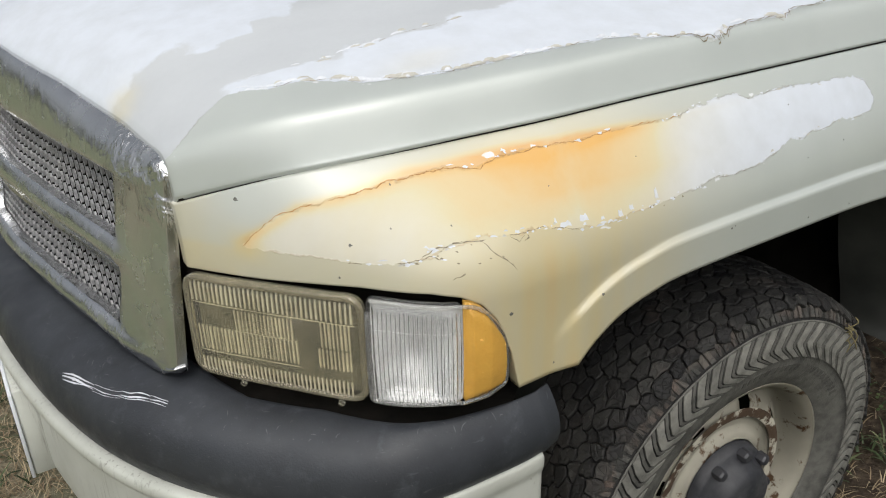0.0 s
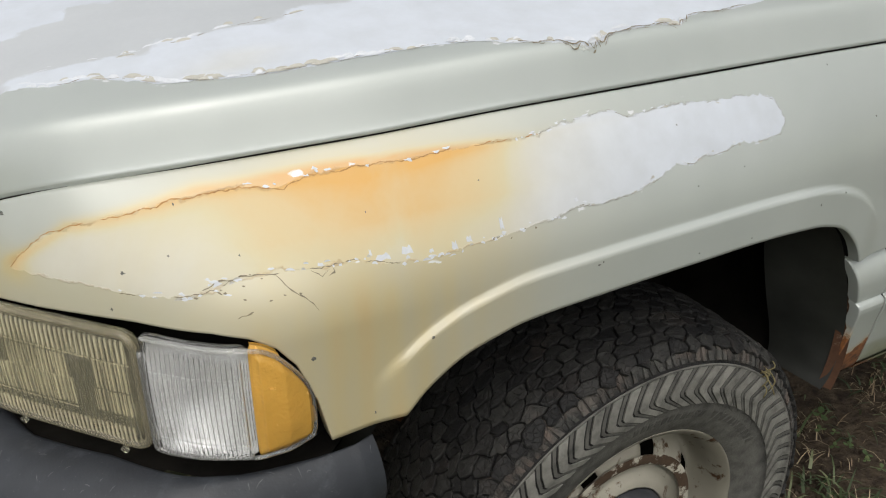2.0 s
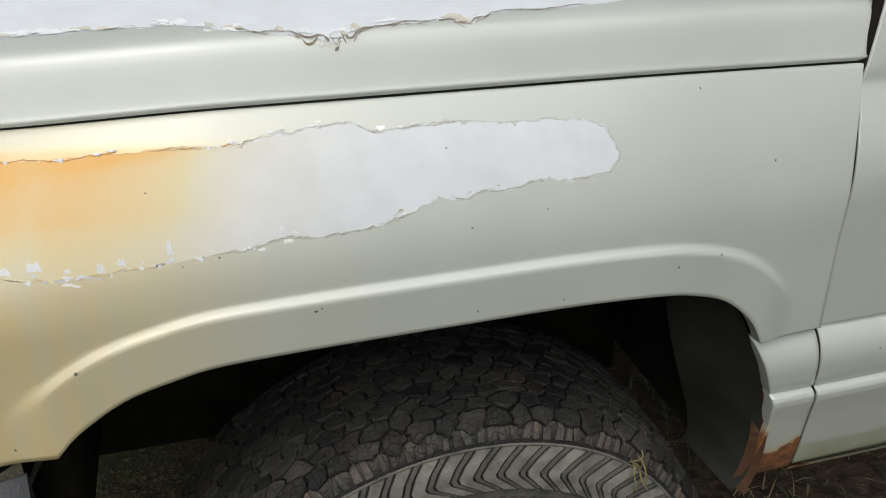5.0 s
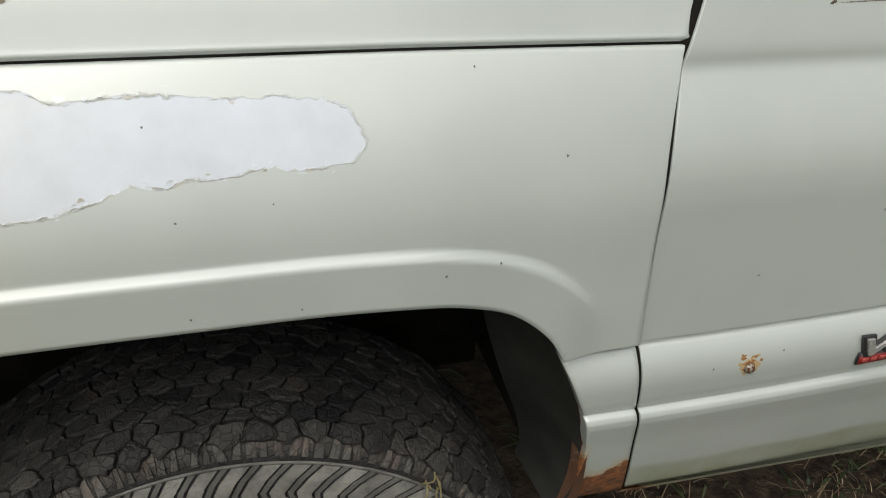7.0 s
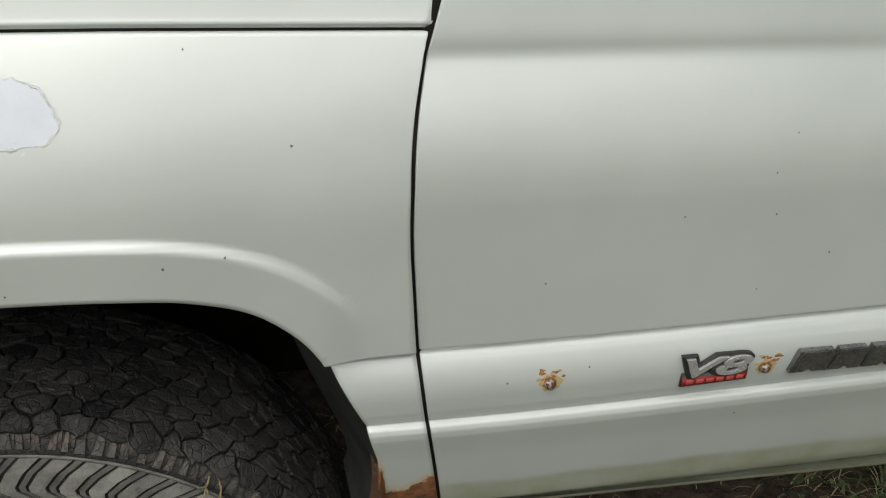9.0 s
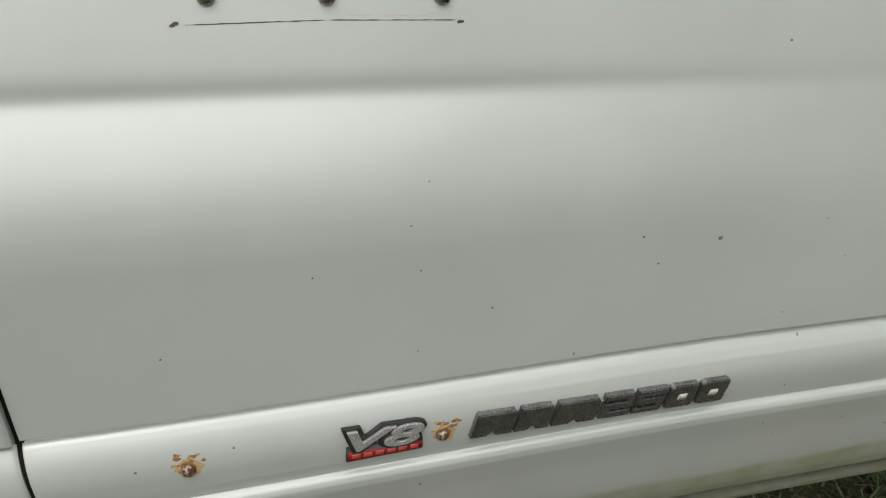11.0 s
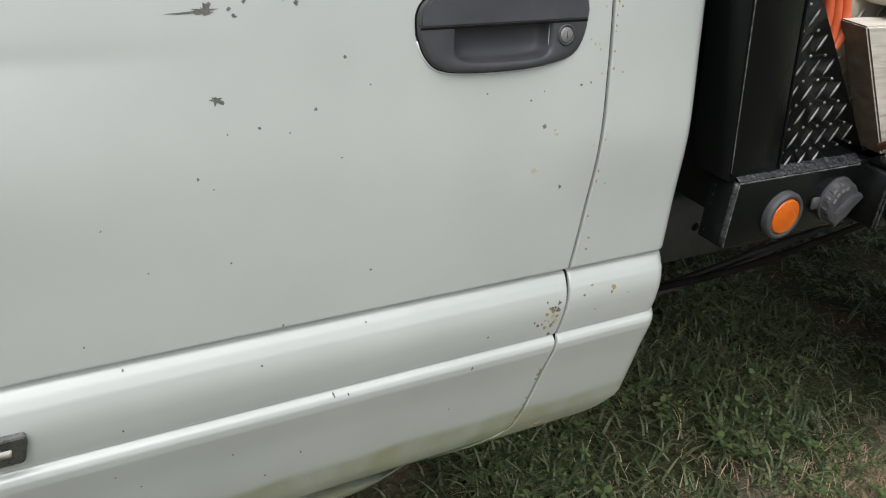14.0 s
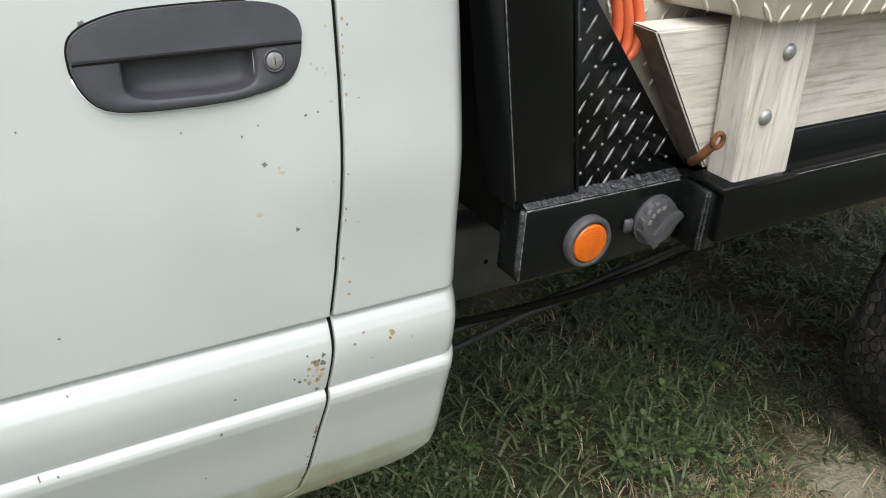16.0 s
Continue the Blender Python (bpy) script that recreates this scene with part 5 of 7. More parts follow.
def backing(line, z_low, z_high, depth, s0=0.0, s1=1.0, bulge=0.0):
    rows = []
    for j in range(9):
        v, row = j / 8, []
        for i in range(25):
            s = s0 + (s1 - s0) * i / 24
            p, nrm, ln = plan_point(line, s)
            d = depth - bulge * (1 - math.sin(math.pi * v) * math.sin(math.pi * i / 24))
            row.append(tuple(p - nrm * max(0.006, d) + Vector((0, 0, z_low(s) + (z_high(s) - z_low(s)) * v))))
        rows.append(row)
    return grid(rows)


head_low, head_high = (lambda s: 0.819 - 0.002 * s), (lambda s: 0.958 + 0.003 * s)
corner_low = lambda s: 0.818 + 0.006 * s
corner_high = lambda s: 0.962 - 0.004 * min(s, 0.6) / 0.6 - 0.078 * max(0, (s - 0.60) / 0.40) ** 2.1
headlamp = part("headlamp", backing(LAMP_LINE, lambda s: head_low(s) + 0.006, lambda s: head_high(s) - 0.006, 0.050, 0.04, 0.96, 0.035), M_REFLECTOR_OLD, truck, "square headlamp with a cloudy yellowed lens")
part("lens", lens(LAMP_LINE, head_low, head_high, 0.0, 1.0, 0.019, 34, 0.0016), M_LENS_YELLOW, headlamp, "cloudy yellowed fluted lens")


def flute_bars(line, zl, zh, s0, s1, count, lift, width=0.0011):
    bm = bmesh.new()
    for k in range(count):
        s = s0 + (s1 - s0) * (k + 0.5) / count
        p, nrm, ln = plan_point(line, s)
        t = Vector((-nrm.y, nrm.x, 0))
        lo, hi = zl(s), zh(s)
        q = [p + nrm * lift + t * width * w + Vector((0, 0, z)) for w, z in ((-1, lo), (1, lo), (1, hi), (-1, hi))]
        f = [bm.verts.new(a) for a in q]
        b = [bm.verts.new(a - nrm * 0.0018) for a in q]
        bm.faces.new(f)
        for i in range(4):
            bm.faces.new([f[i], b[i], b[(i + 1) % 4], f[(i + 1) % 4]])
    return bm


M_FLUTE_Y = glass("yellowed_lens_ribs", (0.70, 0.66, 0.53), 0.06, 0.42)
M_RIM_Y = glass("tan_lens_edge", (0.74, 0.68, 0.52), 0.04, 0.80)
M_RIM_C = glass("clear_lens_edge", (0.93, 0.93, 0.91), 0.04, 0.88)
M_FLUTE_C = glass("clear_lens_ribs", (0.96, 0.97, 0.97), 0.04, 0.85)
part("upper_ribs", flute_bars(LAMP_LINE, lambda s: 0.925, lambda s: 0.951, 0.04, 0.95, 35, -0.0015, 0.0011), M_FLUTE_Y, headlamp, smooth=False)
part("lower_ribs", flute_bars(LAMP_LINE, lambda s: 0.825, lambda s: 0.844, 0.05, 0.93, 38, -0.0015, 0.0010), M_FLUTE_Y, headlamp, smooth=False)
part("middle_ribs", flute_bars(LAMP_LINE, lambda s: 0.856 + 0.003 * s, lambda s: 0.889, 0.05, 0.64, 26, -0.003, 0.0009), M_FLUTE_Y, headlamp, smooth=False)
part("middle_ribs", flute_bars(LAMP_LINE, lambda s: 0.858, lambda s: 0.884, 0.74, 0.93, 9, -0.003, 0.0009), M_FLUTE_Y, headlamp, smooth=False)
part("middle_ribs", flute_bars(LAMP_LINE, lambda s: 0.891, lambda s: 0.918, 0.28, 0.62, 16, -0.003, 0.0009), M_FLUTE_Y, headlamp, smooth=False)
part("middle_ribs", flute_bars(LAMP_LINE, lambda s: 0.887, lambda s: 0.921, 0.76, 0.93, 8, -0.003, 0.0009), M_FLUTE_Y, headlamp, smooth=False)


def cross_rib(line, z, s0, s1, lift, r):
    return tube([tuple(plan_point(line, s)[0] + plan_point(line, s)[1] * lift + Vector((0, 0, z))) for s in np.linspace(s0, s1, 20)], r, 6)


def lens_rim(line, zl, zh, s0, s1, r, radius, lift):
    """A rounded bead round the edge of a lens."""
    ln = plan_point(line, 0.5)[2]
    w = (s1 - s0) * ln
    pts = []
    for cu, cv, a0 in ((1, 0, -90), (1, 1, 0), (0, 1, 90), (0, 0, 180)):
        for k in range(7):
            a = radians(a0 + 15 * k)
            u = (w - radius if cu else radius) + radius * math.cos(a)
            s = s0 + (s1 - s0) * u / w
            z = (zh(s) - radius if cv else zl(s) + radius) + radius * math.sin(a)
            pts.append((s, z))
    out = []
    for (s, z), (s2, z2) in zip(pts, pts[1:] + pts[:1]):
        n = max(1, int(abs(s2 - s) * ln / 0.008))
        for k in range(n):
            q = s + (s2 - s) * k / n
            p, nr, _ = plan_point(line, q)
            out.append(tuple(p + nr * lift + Vector((0, 0, z + (z2 - z) * k / n))))
    return tube(out, r, 8, closed=True)


for z, a, b in ((0.922, 0.05, 0.95), (0.890, 0.28, 0.64), (0.854, 0.05, 0.64)):
    part("cross_rib", cross_rib(LAMP_LINE, z, a, b, -0.003, 0.0006), M_FLUTE_Y, headlamp)
part("lens_rim", lens_rim(LAMP_LINE, lambda s: head_low(s) + 0.003, lambda s: head_high(s) - 0.003, 0.015, 0.985, 0.0046, 0.017, -0.004), M_RIM_Y, headlamp, "tan moulded lens edge")
p, nrm, _ = plan_point(LAMP_LINE, 0.55)
bulb = bmesh.new()
bmesh.ops.create_uvsphere(bulb, u_segments=14, v_segments=10, radius=0.012, matrix=Matrix.Translation(p - nrm * 0.03 + Vector((0, 0, 0.90))))
part("bulb", bulb, M_LENS_CLEAR, headlamp)
for s, z in ((0.30, 0.817), (0.86, 0.815)):
    p, nrm, _ = plan_point(LAMP_LINE, s)
    part("adjuster_nub", tube([tuple(p + Vector((0, 0, z))), tuple(p + nrm * 0.004 + Vector((0, 0, z - 0.001)))], 0.004, 8), M_LENS_YELLOW, headlamp)

def cross_rib_line(pts):
    return tube(smooth_line([tuple(plan_point(CORNER_LINE, s)[0] + plan_point(CORNER_LINE, s)[1] * -0.003 + Vector((0, 0, corner_low(s) + dz))) for s, dz in pts], 4), 0.0034, 8)


corner_lamp = part("corner_lamp", backing(CORNER_LINE, lambda s: corner_low(s) + 0.004, lambda s: corner_high(s) - 0.004, 0.056, 0.03, 0.62, 0.046), M_REFLECTOR, truck, "clear corner lamp with an amber end")
part("clear_lens", lens(CORNER_LINE, corner_low, corner_high, 0.0, 0.622, 0.010, 22, 0.0022), M_LENS_CLEAR, corner_lamp, "clear fluted lens")
part("amber_lens", lens(CORNER_LINE, corner_low, corner_high, 0.625, 1.0, 0.006, 26, 0.0004), M_LENS_AMBER, corner_lamp, "amber side lens")
part("amber_backing", backing(CORNER_LINE, corner_low, corner_high, 0.016, 0.63, 0.98, 0.0), M_LENS_AMBER, corner_lamp)
part("clear_ribs", flute_bars(CORNER_LINE, lambda s: 0.848, lambda s: 0.918, 0.06, 0.58, 15, -0.004, 0.0017), M_FLUTE_C, corner_lamp, smooth=False)
part("clear_ribs", flute_bars(CORNER_LINE, lambda s: 0.826, lambda s: 0.838, 0.06, 0.58, 22, -0.001, 0.0014), M_FLUTE_C, corner_lamp, smooth=False)
for z in (0.842, 0.922):
    part("cross_rib", cross_rib(CORNER_LINE, z, 0.05, 0.58, -0.003, 0.0009), M_FLUTE_C, corner_lamp)
part("clear_rim", cross_rib_line([(0.60, 0.004), (0.30, 0.004), (0.05, 0.004), (0.015, 0.018), (0.012, 0.07), (0.015, 0.125)]), M_RIM_C, corner_lamp)
edge_line = [(s, corner_high(s) - 0.0025) for s in np.linspace(0.03, 0.97, 40)] + [(0.990, corner_high(0.99) - 0.006), (0.994, 0.860), (0.992, 0.836), (0.975, 0.8265)] + [(s, corner_low(s) + 0.0025) for s in np.linspace(0.95, 0.60, 14)]
part("lens_edge", tube([tuple(plan_point(CORNER_LINE, s)[0] + plan_point(CORNER_LINE, s)[1] * -0.0030 + Vector((0, 0, float(z)))) for s, z in edge_line], 0.0024, 8), M_RIM_C, corner_lamp, "clear moulded edge round the lens")
# housing and shelf behind the lamps, near-black to paint the shade of the gaps
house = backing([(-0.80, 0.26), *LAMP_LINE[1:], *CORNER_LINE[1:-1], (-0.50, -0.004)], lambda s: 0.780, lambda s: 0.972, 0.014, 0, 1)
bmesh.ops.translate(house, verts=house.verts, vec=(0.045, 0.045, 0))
part("lamp_housing", house, M_DARK, truck, "near-black housing sheet, shade of the gaps round the lamps")
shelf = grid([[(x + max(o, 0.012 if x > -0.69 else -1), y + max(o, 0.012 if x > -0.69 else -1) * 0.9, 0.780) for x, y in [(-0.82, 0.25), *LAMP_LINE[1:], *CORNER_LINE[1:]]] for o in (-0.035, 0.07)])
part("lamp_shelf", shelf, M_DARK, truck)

# bumper: a section swept along a plan line
BUMPER_LINE = smooth_line([(-0.472, -0.032), (-0.52, -0.036), (-0.60, -0.032), (-0.68, -0.012), (-0.76, 0.045), (-0.84, 0.130), (-0.905, 0.225), (-0.955, 0.34), (-0.995, 0.50), (-1.022, 0.70), (-1.03, 0.93)], 6)
BUMPER_LINE = BUMPER_LINE + [(x, 2 * MID - y) for x, y in BUMPER_LINE[-2::-1]]


def sweep(section, line=None, calm=0.0, back=False):
    """section: (outward, z) points, from top to bottom."""
    line = line or BUMPER_LINE
    rows = []
    for i, (x, y) in enumerate(line):
        a, b = line[max(0, i - 1)], line[min(len(line) - 1, i + 1)]
        t = Vector((b[0] - a[0], b[1] - a[1])).normalized()
        nrm = Vector((-t[1], t[0]))
        if i < len(line) / 2 and nrm.y > 0.1 and x > -0.7:
            nrm = -nrm
        rows.append((x, y, nrm))
    fix = []
    for x, y, nrm in rows:
        out = Vector((x - 0.0, y - MID))
        fix.append((x, y, nrm if nrm.dot(out) > 0 else -nrm))
    if back:
        reach = lambda x: float(np.interp(x, [-0.955, -0.90, -0.84, -0.76, -0.68, -0.60, -0.47], [0.135, 0.112, 0.084, 0.082, 0.060, 0.038, 0.026])) / 0.046
        stretch = lambda x, o: o * (1 + (reach(x) - 1) * min(1.0, -o / 0.046)) if o < 0 else o
        return grid([[(x + nr.x * stretch(x, o), y + nr.y * stretch(x, o), 0.80 - (0.80 - z) * (1 + 0.28 * sstep(-0.50, -0.80, x)) - 0.004 * sstep(-0.62, -0.47, x)) for x, y, nr in fix] for o, z in section])
    return grid([[(x + nr.x * o * (1 - calm * sstep(-0.92, -0.76, x)), y + nr.y * o * (1 - calm * sstep(-0.92, -0.76, x)), 0.80 - (0.80 - z) * (1 + 0.28 * sstep(-0.50, -0.80, x)) - 0.004 * sstep(-0.62, -0.47, x)) for x, y, nr in fix] for o, z in section])


# smears of white paint: plan points and half widths
SCRAPES = [([(-0.963, 0.395), (-0.952, 0.372), (-0.942, 0.349), (-0.934, 0.330)], [0.0008, 0.0036, 0.0022, 0.0005]),
           ([(-0.934, 0.330), (-0.926, 0.312), (-0.917, 0.296), (-0.909, 0.286)], [0.0006, 0.0012, 0.0006, 0.0010]),
           ([(-0.909, 0.288), (-0.900, 0.275), (-0.890, 0.264), (-0.880, 0.250)], [0.0005, 0.0024, 0.0030, 0.0008]),
           ([(-0.880, 0.250), (-0.872, 0.238), (-0.865, 0.226)], [0.0006, 0.0020, 0.0006])]
pad_sec = smooth_line([(-0.058, 0.745), (-0.052, 0.770), (-0.046, 0.793), (-0.040, 0.7975), (-0.028, 0.796), (-0.012, 0.784), (0.000, 0.764), (0.004, 0.742), (0.000, 0.722), (-0.010, 0.712), (-0.030, 0.710)], 5)
bumper = part("bumper", hem(sweep(smooth_line([(-0.030, 0.718), (-0.004, 0.717), (0.010, 0.714), (0.014, 0.706), (0.010, 0.697), (0.000, 0.690), (-0.006, 0.682), (-0.005, 0.66), (-0.004, 0.58), (-0.016, 0.545), (-0.04, 0.53)], 4), None, 0.8), 0.004), M_BUMPER, truck, "painted steel bumper with a scraped lip")
pad_bm = hem(sweep(pad_sec, None, 0.0, True), 0.02, 0.004, inward=(1, 0.3, 0))
pad_tree = bvhtree.BVHTree.FromBMesh(pad_bm)
pad = part("bumper_pad", pad_bm, M_PAD, bumper, "scuffed faded black rubber pad on the bumper")


def pad_mark(pts, widths, lift=0.0006):
    """A thin smear lying on the pad, along points in plan."""
    line = smooth_line([(x, y, 0.0) for x, y in pts], 5)
    ws = np.interp(np.linspace(0, 1, len(line)), np.linspace(0, 1, len(widths)), widths)
    rows = []
    for i, q in enumerate(line):
        a, b = Vector(line[max(0, i - 1)]), Vector(line[min(len(line) - 1, i + 1)])
        t = (b - a).normalized()
        n = Vector((-t.y, t.x, 0))
        row = []
        for f in (-1, -0.4, 0.3, 1):
            o = Vector((q[0], q[1], 1.0)) + n * ws[i] * f * rnd_mark.uniform(0.6, 1.2)
            hit = pad_tree.ray_cast(o, Vector((0, 0, -1)))
            row.append(tuple((hit[0] if hit[0] else Vector((o.x, o.y, 0.80))) + Vector((0, 0, lift))))
        rows.append(row)
    return grid(rows)


rnd_mark = random.Random(12)
for pts, ws in SCRAPES:
    for o, f in ((0.0, 0.42), (0.0036, 0.30), (-0.0030, 0.22)):
        part("scrape", pad_mark([(x + o * 0.6 + rnd_mark.uniform(-0.001, 0.001), y + o + rnd_mark.uniform(-0.001, 0.001)) for x, y in pts], [w * f for w in ws]), M_CHIP_WHITE, bumper, "white scrape on the rubber")
M_SCUFF = simple("grey_rubber_scuff", (0.07, 0.073, 0.078), (0.13, 0.135, 0.14), 200.0, (0.6, 0.8))
for k in range(48):
    i = rnd_mark.randrange(3, 48)
    x, y = BUMPER_LINE[i]
    x, y = x + rnd_mark.uniform(0.012, 0.05), y + rnd_mark.uniform(0.012, 0.04)
    a, ln = rnd_mark.uniform(0, 6.28), rnd_mark.uniform(0.003, 0.011)
    part("scuff", pad_mark([(x, y), (x + ln * 0.5 * math.cos(a), y + ln * 0.5 * math.sin(a) + 0.001), (x + ln * math.cos(a), y + ln * math.sin(a))], [0.0002, 0.0005, 0.0001], 0.0005), M_SCUFF, bumper)
plate = part("plate_bracket", boxed((-1.030, 0.562, 0.50), (-0.982, 0.88, 0.665), 0.003), M_BUMPER, bumper, "front licence plate on a bracket")
part("plate_face", boxed((-1.036, 0.560, 0.498), (-1.0305, 0.877, 0.66), 0.001), M_CHIP_WHITE, plate, "white plate with dark bars")
M_BAR = simple("dark_blue_ink", (0.02, 0.025, 0.10), (0.03, 0.035, 0.12), 90.0)
for k in range(6):
    part("plate_bar", boxed((-1.0372, 0.60 + 0.043 * k, 0.54), (-1.0362, 0.628 + 0.043 * k, 0.62)), M_BAR, plate)


# ---- door details ----
def on_door(x, z, lift=0.0):
    return (x, float(door_y(x, z)) - lift, z)


def door_frame(x, z):
    """A frame that lies on the door skin at (x, z): its local y points into the door."""
    e = 0.004
    px, pz = Vector(on_door(x + e, z)) - Vector(on_door(x - e, z)), Vector(on_door(x, z + e)) - Vector(on_door(x, z - e))
    ax = px.normalized()
    n = pz.cross(ax).normalized() * -1
    n = n if n.y > 0 else -n
    az = ax.cross(n).normalized()
    m = Matrix((ax, n, az)).transposed().to_4x4()
    m.translation = on_door(x, z)
    return m


def rounded(w, h, r, n=6):
    out = []
    for cx, cz, a0 in ((w - r, h - r, 0), (-w + r, h - r, 90), (-w + r, -h + r, 180), (w - r, -h + r, 270)):
        out += [(cx + r * math.cos(radians(a0 + 90 * k / n)), cz + r * math.sin(radians(a0 + 90 * k / n))) for k in range(n + 1)]
    return out


HANDLE = smooth_line([(1.5416, 1.107), (1.5410, 1.1232), (1.5455, 1.1350), (1.5568, 1.1430), (1.574, 1.1490), (1.5945, 1.1530), (1.6392, 1.1555), (1.6918, 1.1560), (1.7127, 1.1540), (1.7272, 1.1500), (1.7378, 1.1429), (1.7436, 1.1335), (1.7450, 1.1100), (1.7360, 1.0880), (1.7172, 1.0760), (1.6683, 1.0692), (1.6009, 1.0685), (1.5650, 1.0735), (1.5490, 1.0882), (1.5416, 1.107)], 3)[:-1]


def split_z(x):
    """Height of the line between the pull flap and the bezel."""
    return 1.1141 + (x - 1.5419) * 0.0175


def handle_parts():
    cx, cz = 1.642, 1.114
    m = door_frame(cx, cz)
    rows = []
    pts = [(x - cx, z - cz) for x, z in HANDLE]
    for k, lift in ((1.0, 0.002), (1.0, -0.0035), (0.988, -0.0062), (0.965, -0.0075)):
        rows.append([(x * k, lift, z * k) for x, z in pts])
    ox, oz = -0.0020, -0.0125
    rec = []
    for x, z in pts:
        a = math.atan2((z - oz) / 0.0245, (x - ox) / 0.060)
        cs, sn = math.cos(a), math.sin(a)
        rec.append((ox + 0.060 * math.copysign(abs(cs) ** 0.45, cs), oz + 0.0240 * math.copysign(abs(sn) ** 0.50, sn)))
    for k, lift in ((1.03, -0.0075), (1.0, -0.0065), (0.975, -0.003), (0.95, 0.003), (0.90, 0.010), (0.8, 0.014), (0.4, 0.016), (0.0, 0.016)):
        rows.append([((x - ox) * k + ox, lift, (z - oz) * k + oz) for x, z in rec])
    ends = [(0.1015, split_z(1.7435) - cz), (-0.0995, split_z(1.5425) - cz)]
    high = [(q[0] * 0.999, q[1] * 0.997) for q in handle_top(pts, cz, cx)]
    return grid(rows, closed=True, flip=True), m, [ends[0]] + high + [ends[1]]


def handle_top(pts, cz, cx):
    """The part of the outline above the split, from the rear end to the front end."""
    top = [q for q in pts if q[1] + cz > split_z(q[0] + cx) + 0.003]
    return sorted(top, key=lambda q: -math.atan2(q[0], q[1] + 0.02))


hb, hm, flap_pts = handle_parts()
handle = part("door_handle", hb, M_HANDLE, door, "black plastic pull handle with a key lock", at=hm)
flap = prism(flap_pts, 0.010, 0.0018, 2)
bmesh.ops.translate(flap, verts=flap.verts, vec=(0, -0.0098, 0))
part("pull_flap", flap, M_HANDLE, door, smooth=False, at=hm)
part("flap_gap", tube([(-0.0995, -0.0074, -0.0012), (0.1015, -0.0074, 0.0022)], 0.0010, 6), M_DARK, door, at=hm)
gap_ring = [(x - 1.642, z - 1.114) for x, z in HANDLE]
part("handle_gap", tube([(x * 1.004, -0.0004, z * 1.008) for x, z in gap_ring], 0.0013, 6, closed=True), M_DARK, door, at=hm)
bright = [(x * 1.012, 0.0002, z * 1.03) for x, z in gap_ring if z < -0.012]
part("bare_rim", tube(sorted(bright, key=lambda q: q[0]), 0.0016, 6), M_CHIP_WHITE, door, "bare white edge below the handle", at=hm)
lockm = hm @ Matrix.Translation((0.0738, -0.0078, -0.0119))
part("lock_ring", lathe([(0.004, 0.0115), (-0.001, 0.0110), (-0.002, 0.0095), (-0.0005, 0.0085)], 28), M_HANDLE, door, at=lockm)
lk = lathe([(0.003, 0.0082), (-0.0012, 0.0080), (-0.0018, 0.007), (-0.0018, 0.0)], 24)
part("lock_cylinder", lk, simple("dull_lock_metal", (0.20, 0.20, 0.20), (0.30, 0.30, 0.29), 200.0, (0.4, 0.6), 0.5), door, "worn metal lock cylinder", at=lockm)
part("key_slot", boxed((-0.0005, -0.0022, -0.0034), (0.0005, -0.0016, 0.0034)), M_CAP, door, at=lockm)


M_BOLT = simple("dark_polished_bolt", (0.42, 0.40, 0.39), (0.25, 0.23, 0.22), 300.0, (0.15, 0.3), 1.0)


def screw(x, z, r, name, material, label, slot=True):
    m = door_frame(x, z)
    bm = lathe([(0.001, r), (-0.002, r * 0.98), (-0.0045, r * 0.8), (-0.0062, r * 0.45), (-0.0066, 0.0)], 20)
    return part(name, bm, material, door, label, at=m)


screw(0.589, 0.757, 0.0066, "trim_screw", rusty("rusty_screw", (0.36, 0.33, 0.28), (0.20, 0.085, 0.04), 0.45, 160.0, 0.45, 0.6), "rusty round screw head")
screw(0.834, 0.754, 0.0062, "trim_screw", bpy.data.materials["rusty_screw"], "rusty round screw head")
for x in (0.638, 0.731, 0.826):
    screw(x, 1.1715, 0.0074, "mirror_bolt", M_BOLT, "dark slotted metal bolt of the mirror mount")
    part("bolt_slot", boxed((-0.0062, -0.0070, -0.0007), (0.0062, -0.0052, 0.0007)), M_DARK, door, at=door_frame(x, 1.1715) @ Matrix.Rotation(radians(20 + 260 * x), 4, "Y"))


def patch(points, lift, fn=door_y):
    """A small irregular flake lying on the skin."""
    bm = bmesh.new()
    n = len(points)
    cx, cz = sum(p[0] for p in points) / n, sum(p[1] for p in points) / n
    top = [bm.verts.new((x, float(fn(x, z)) - lift, z)) for x, z in points]
    low = [bm.verts.new((x + (x - cx) * 0.1, float(fn(x, z)) + 0.0006, z + (z - cz) * 0.1)) for x, z in points]
    mid = bm.verts.new((cx, float(fn(cx, cz)) - lift, cz))
    for i in range(n):
        j = (i + 1) % n
        bm.faces.new([top[i], top[j], mid])
        bm.faces.new([top[i], low[i], low[j], top[j]])
    bmesh.ops.recalc_face_normals(bm, faces=bm.faces)
    return bm


rnd = random.Random(11)


def blob(x, z, r, jag=0.5, n=9, stretch=1.0):
    a0 = rnd.uniform(0, 6.28)
    return [(x + r * stretch * rnd.uniform(1 - jag, 1 + jag) * math.cos(a0 + 6.283 * k / n), z + r * rnd.uniform(1 - jag, 1 + jag) * math.sin(a0 + 6.283 * k / n)) for k in range(n)]


def chips(spots, owner, fn, material, name="paint_chip"):
    for x, z, r in spots:
        part(name, patch(blob(x, z, r * 0.62, 0.6, 11), 0.0003, fn), material, owner, smooth=False)


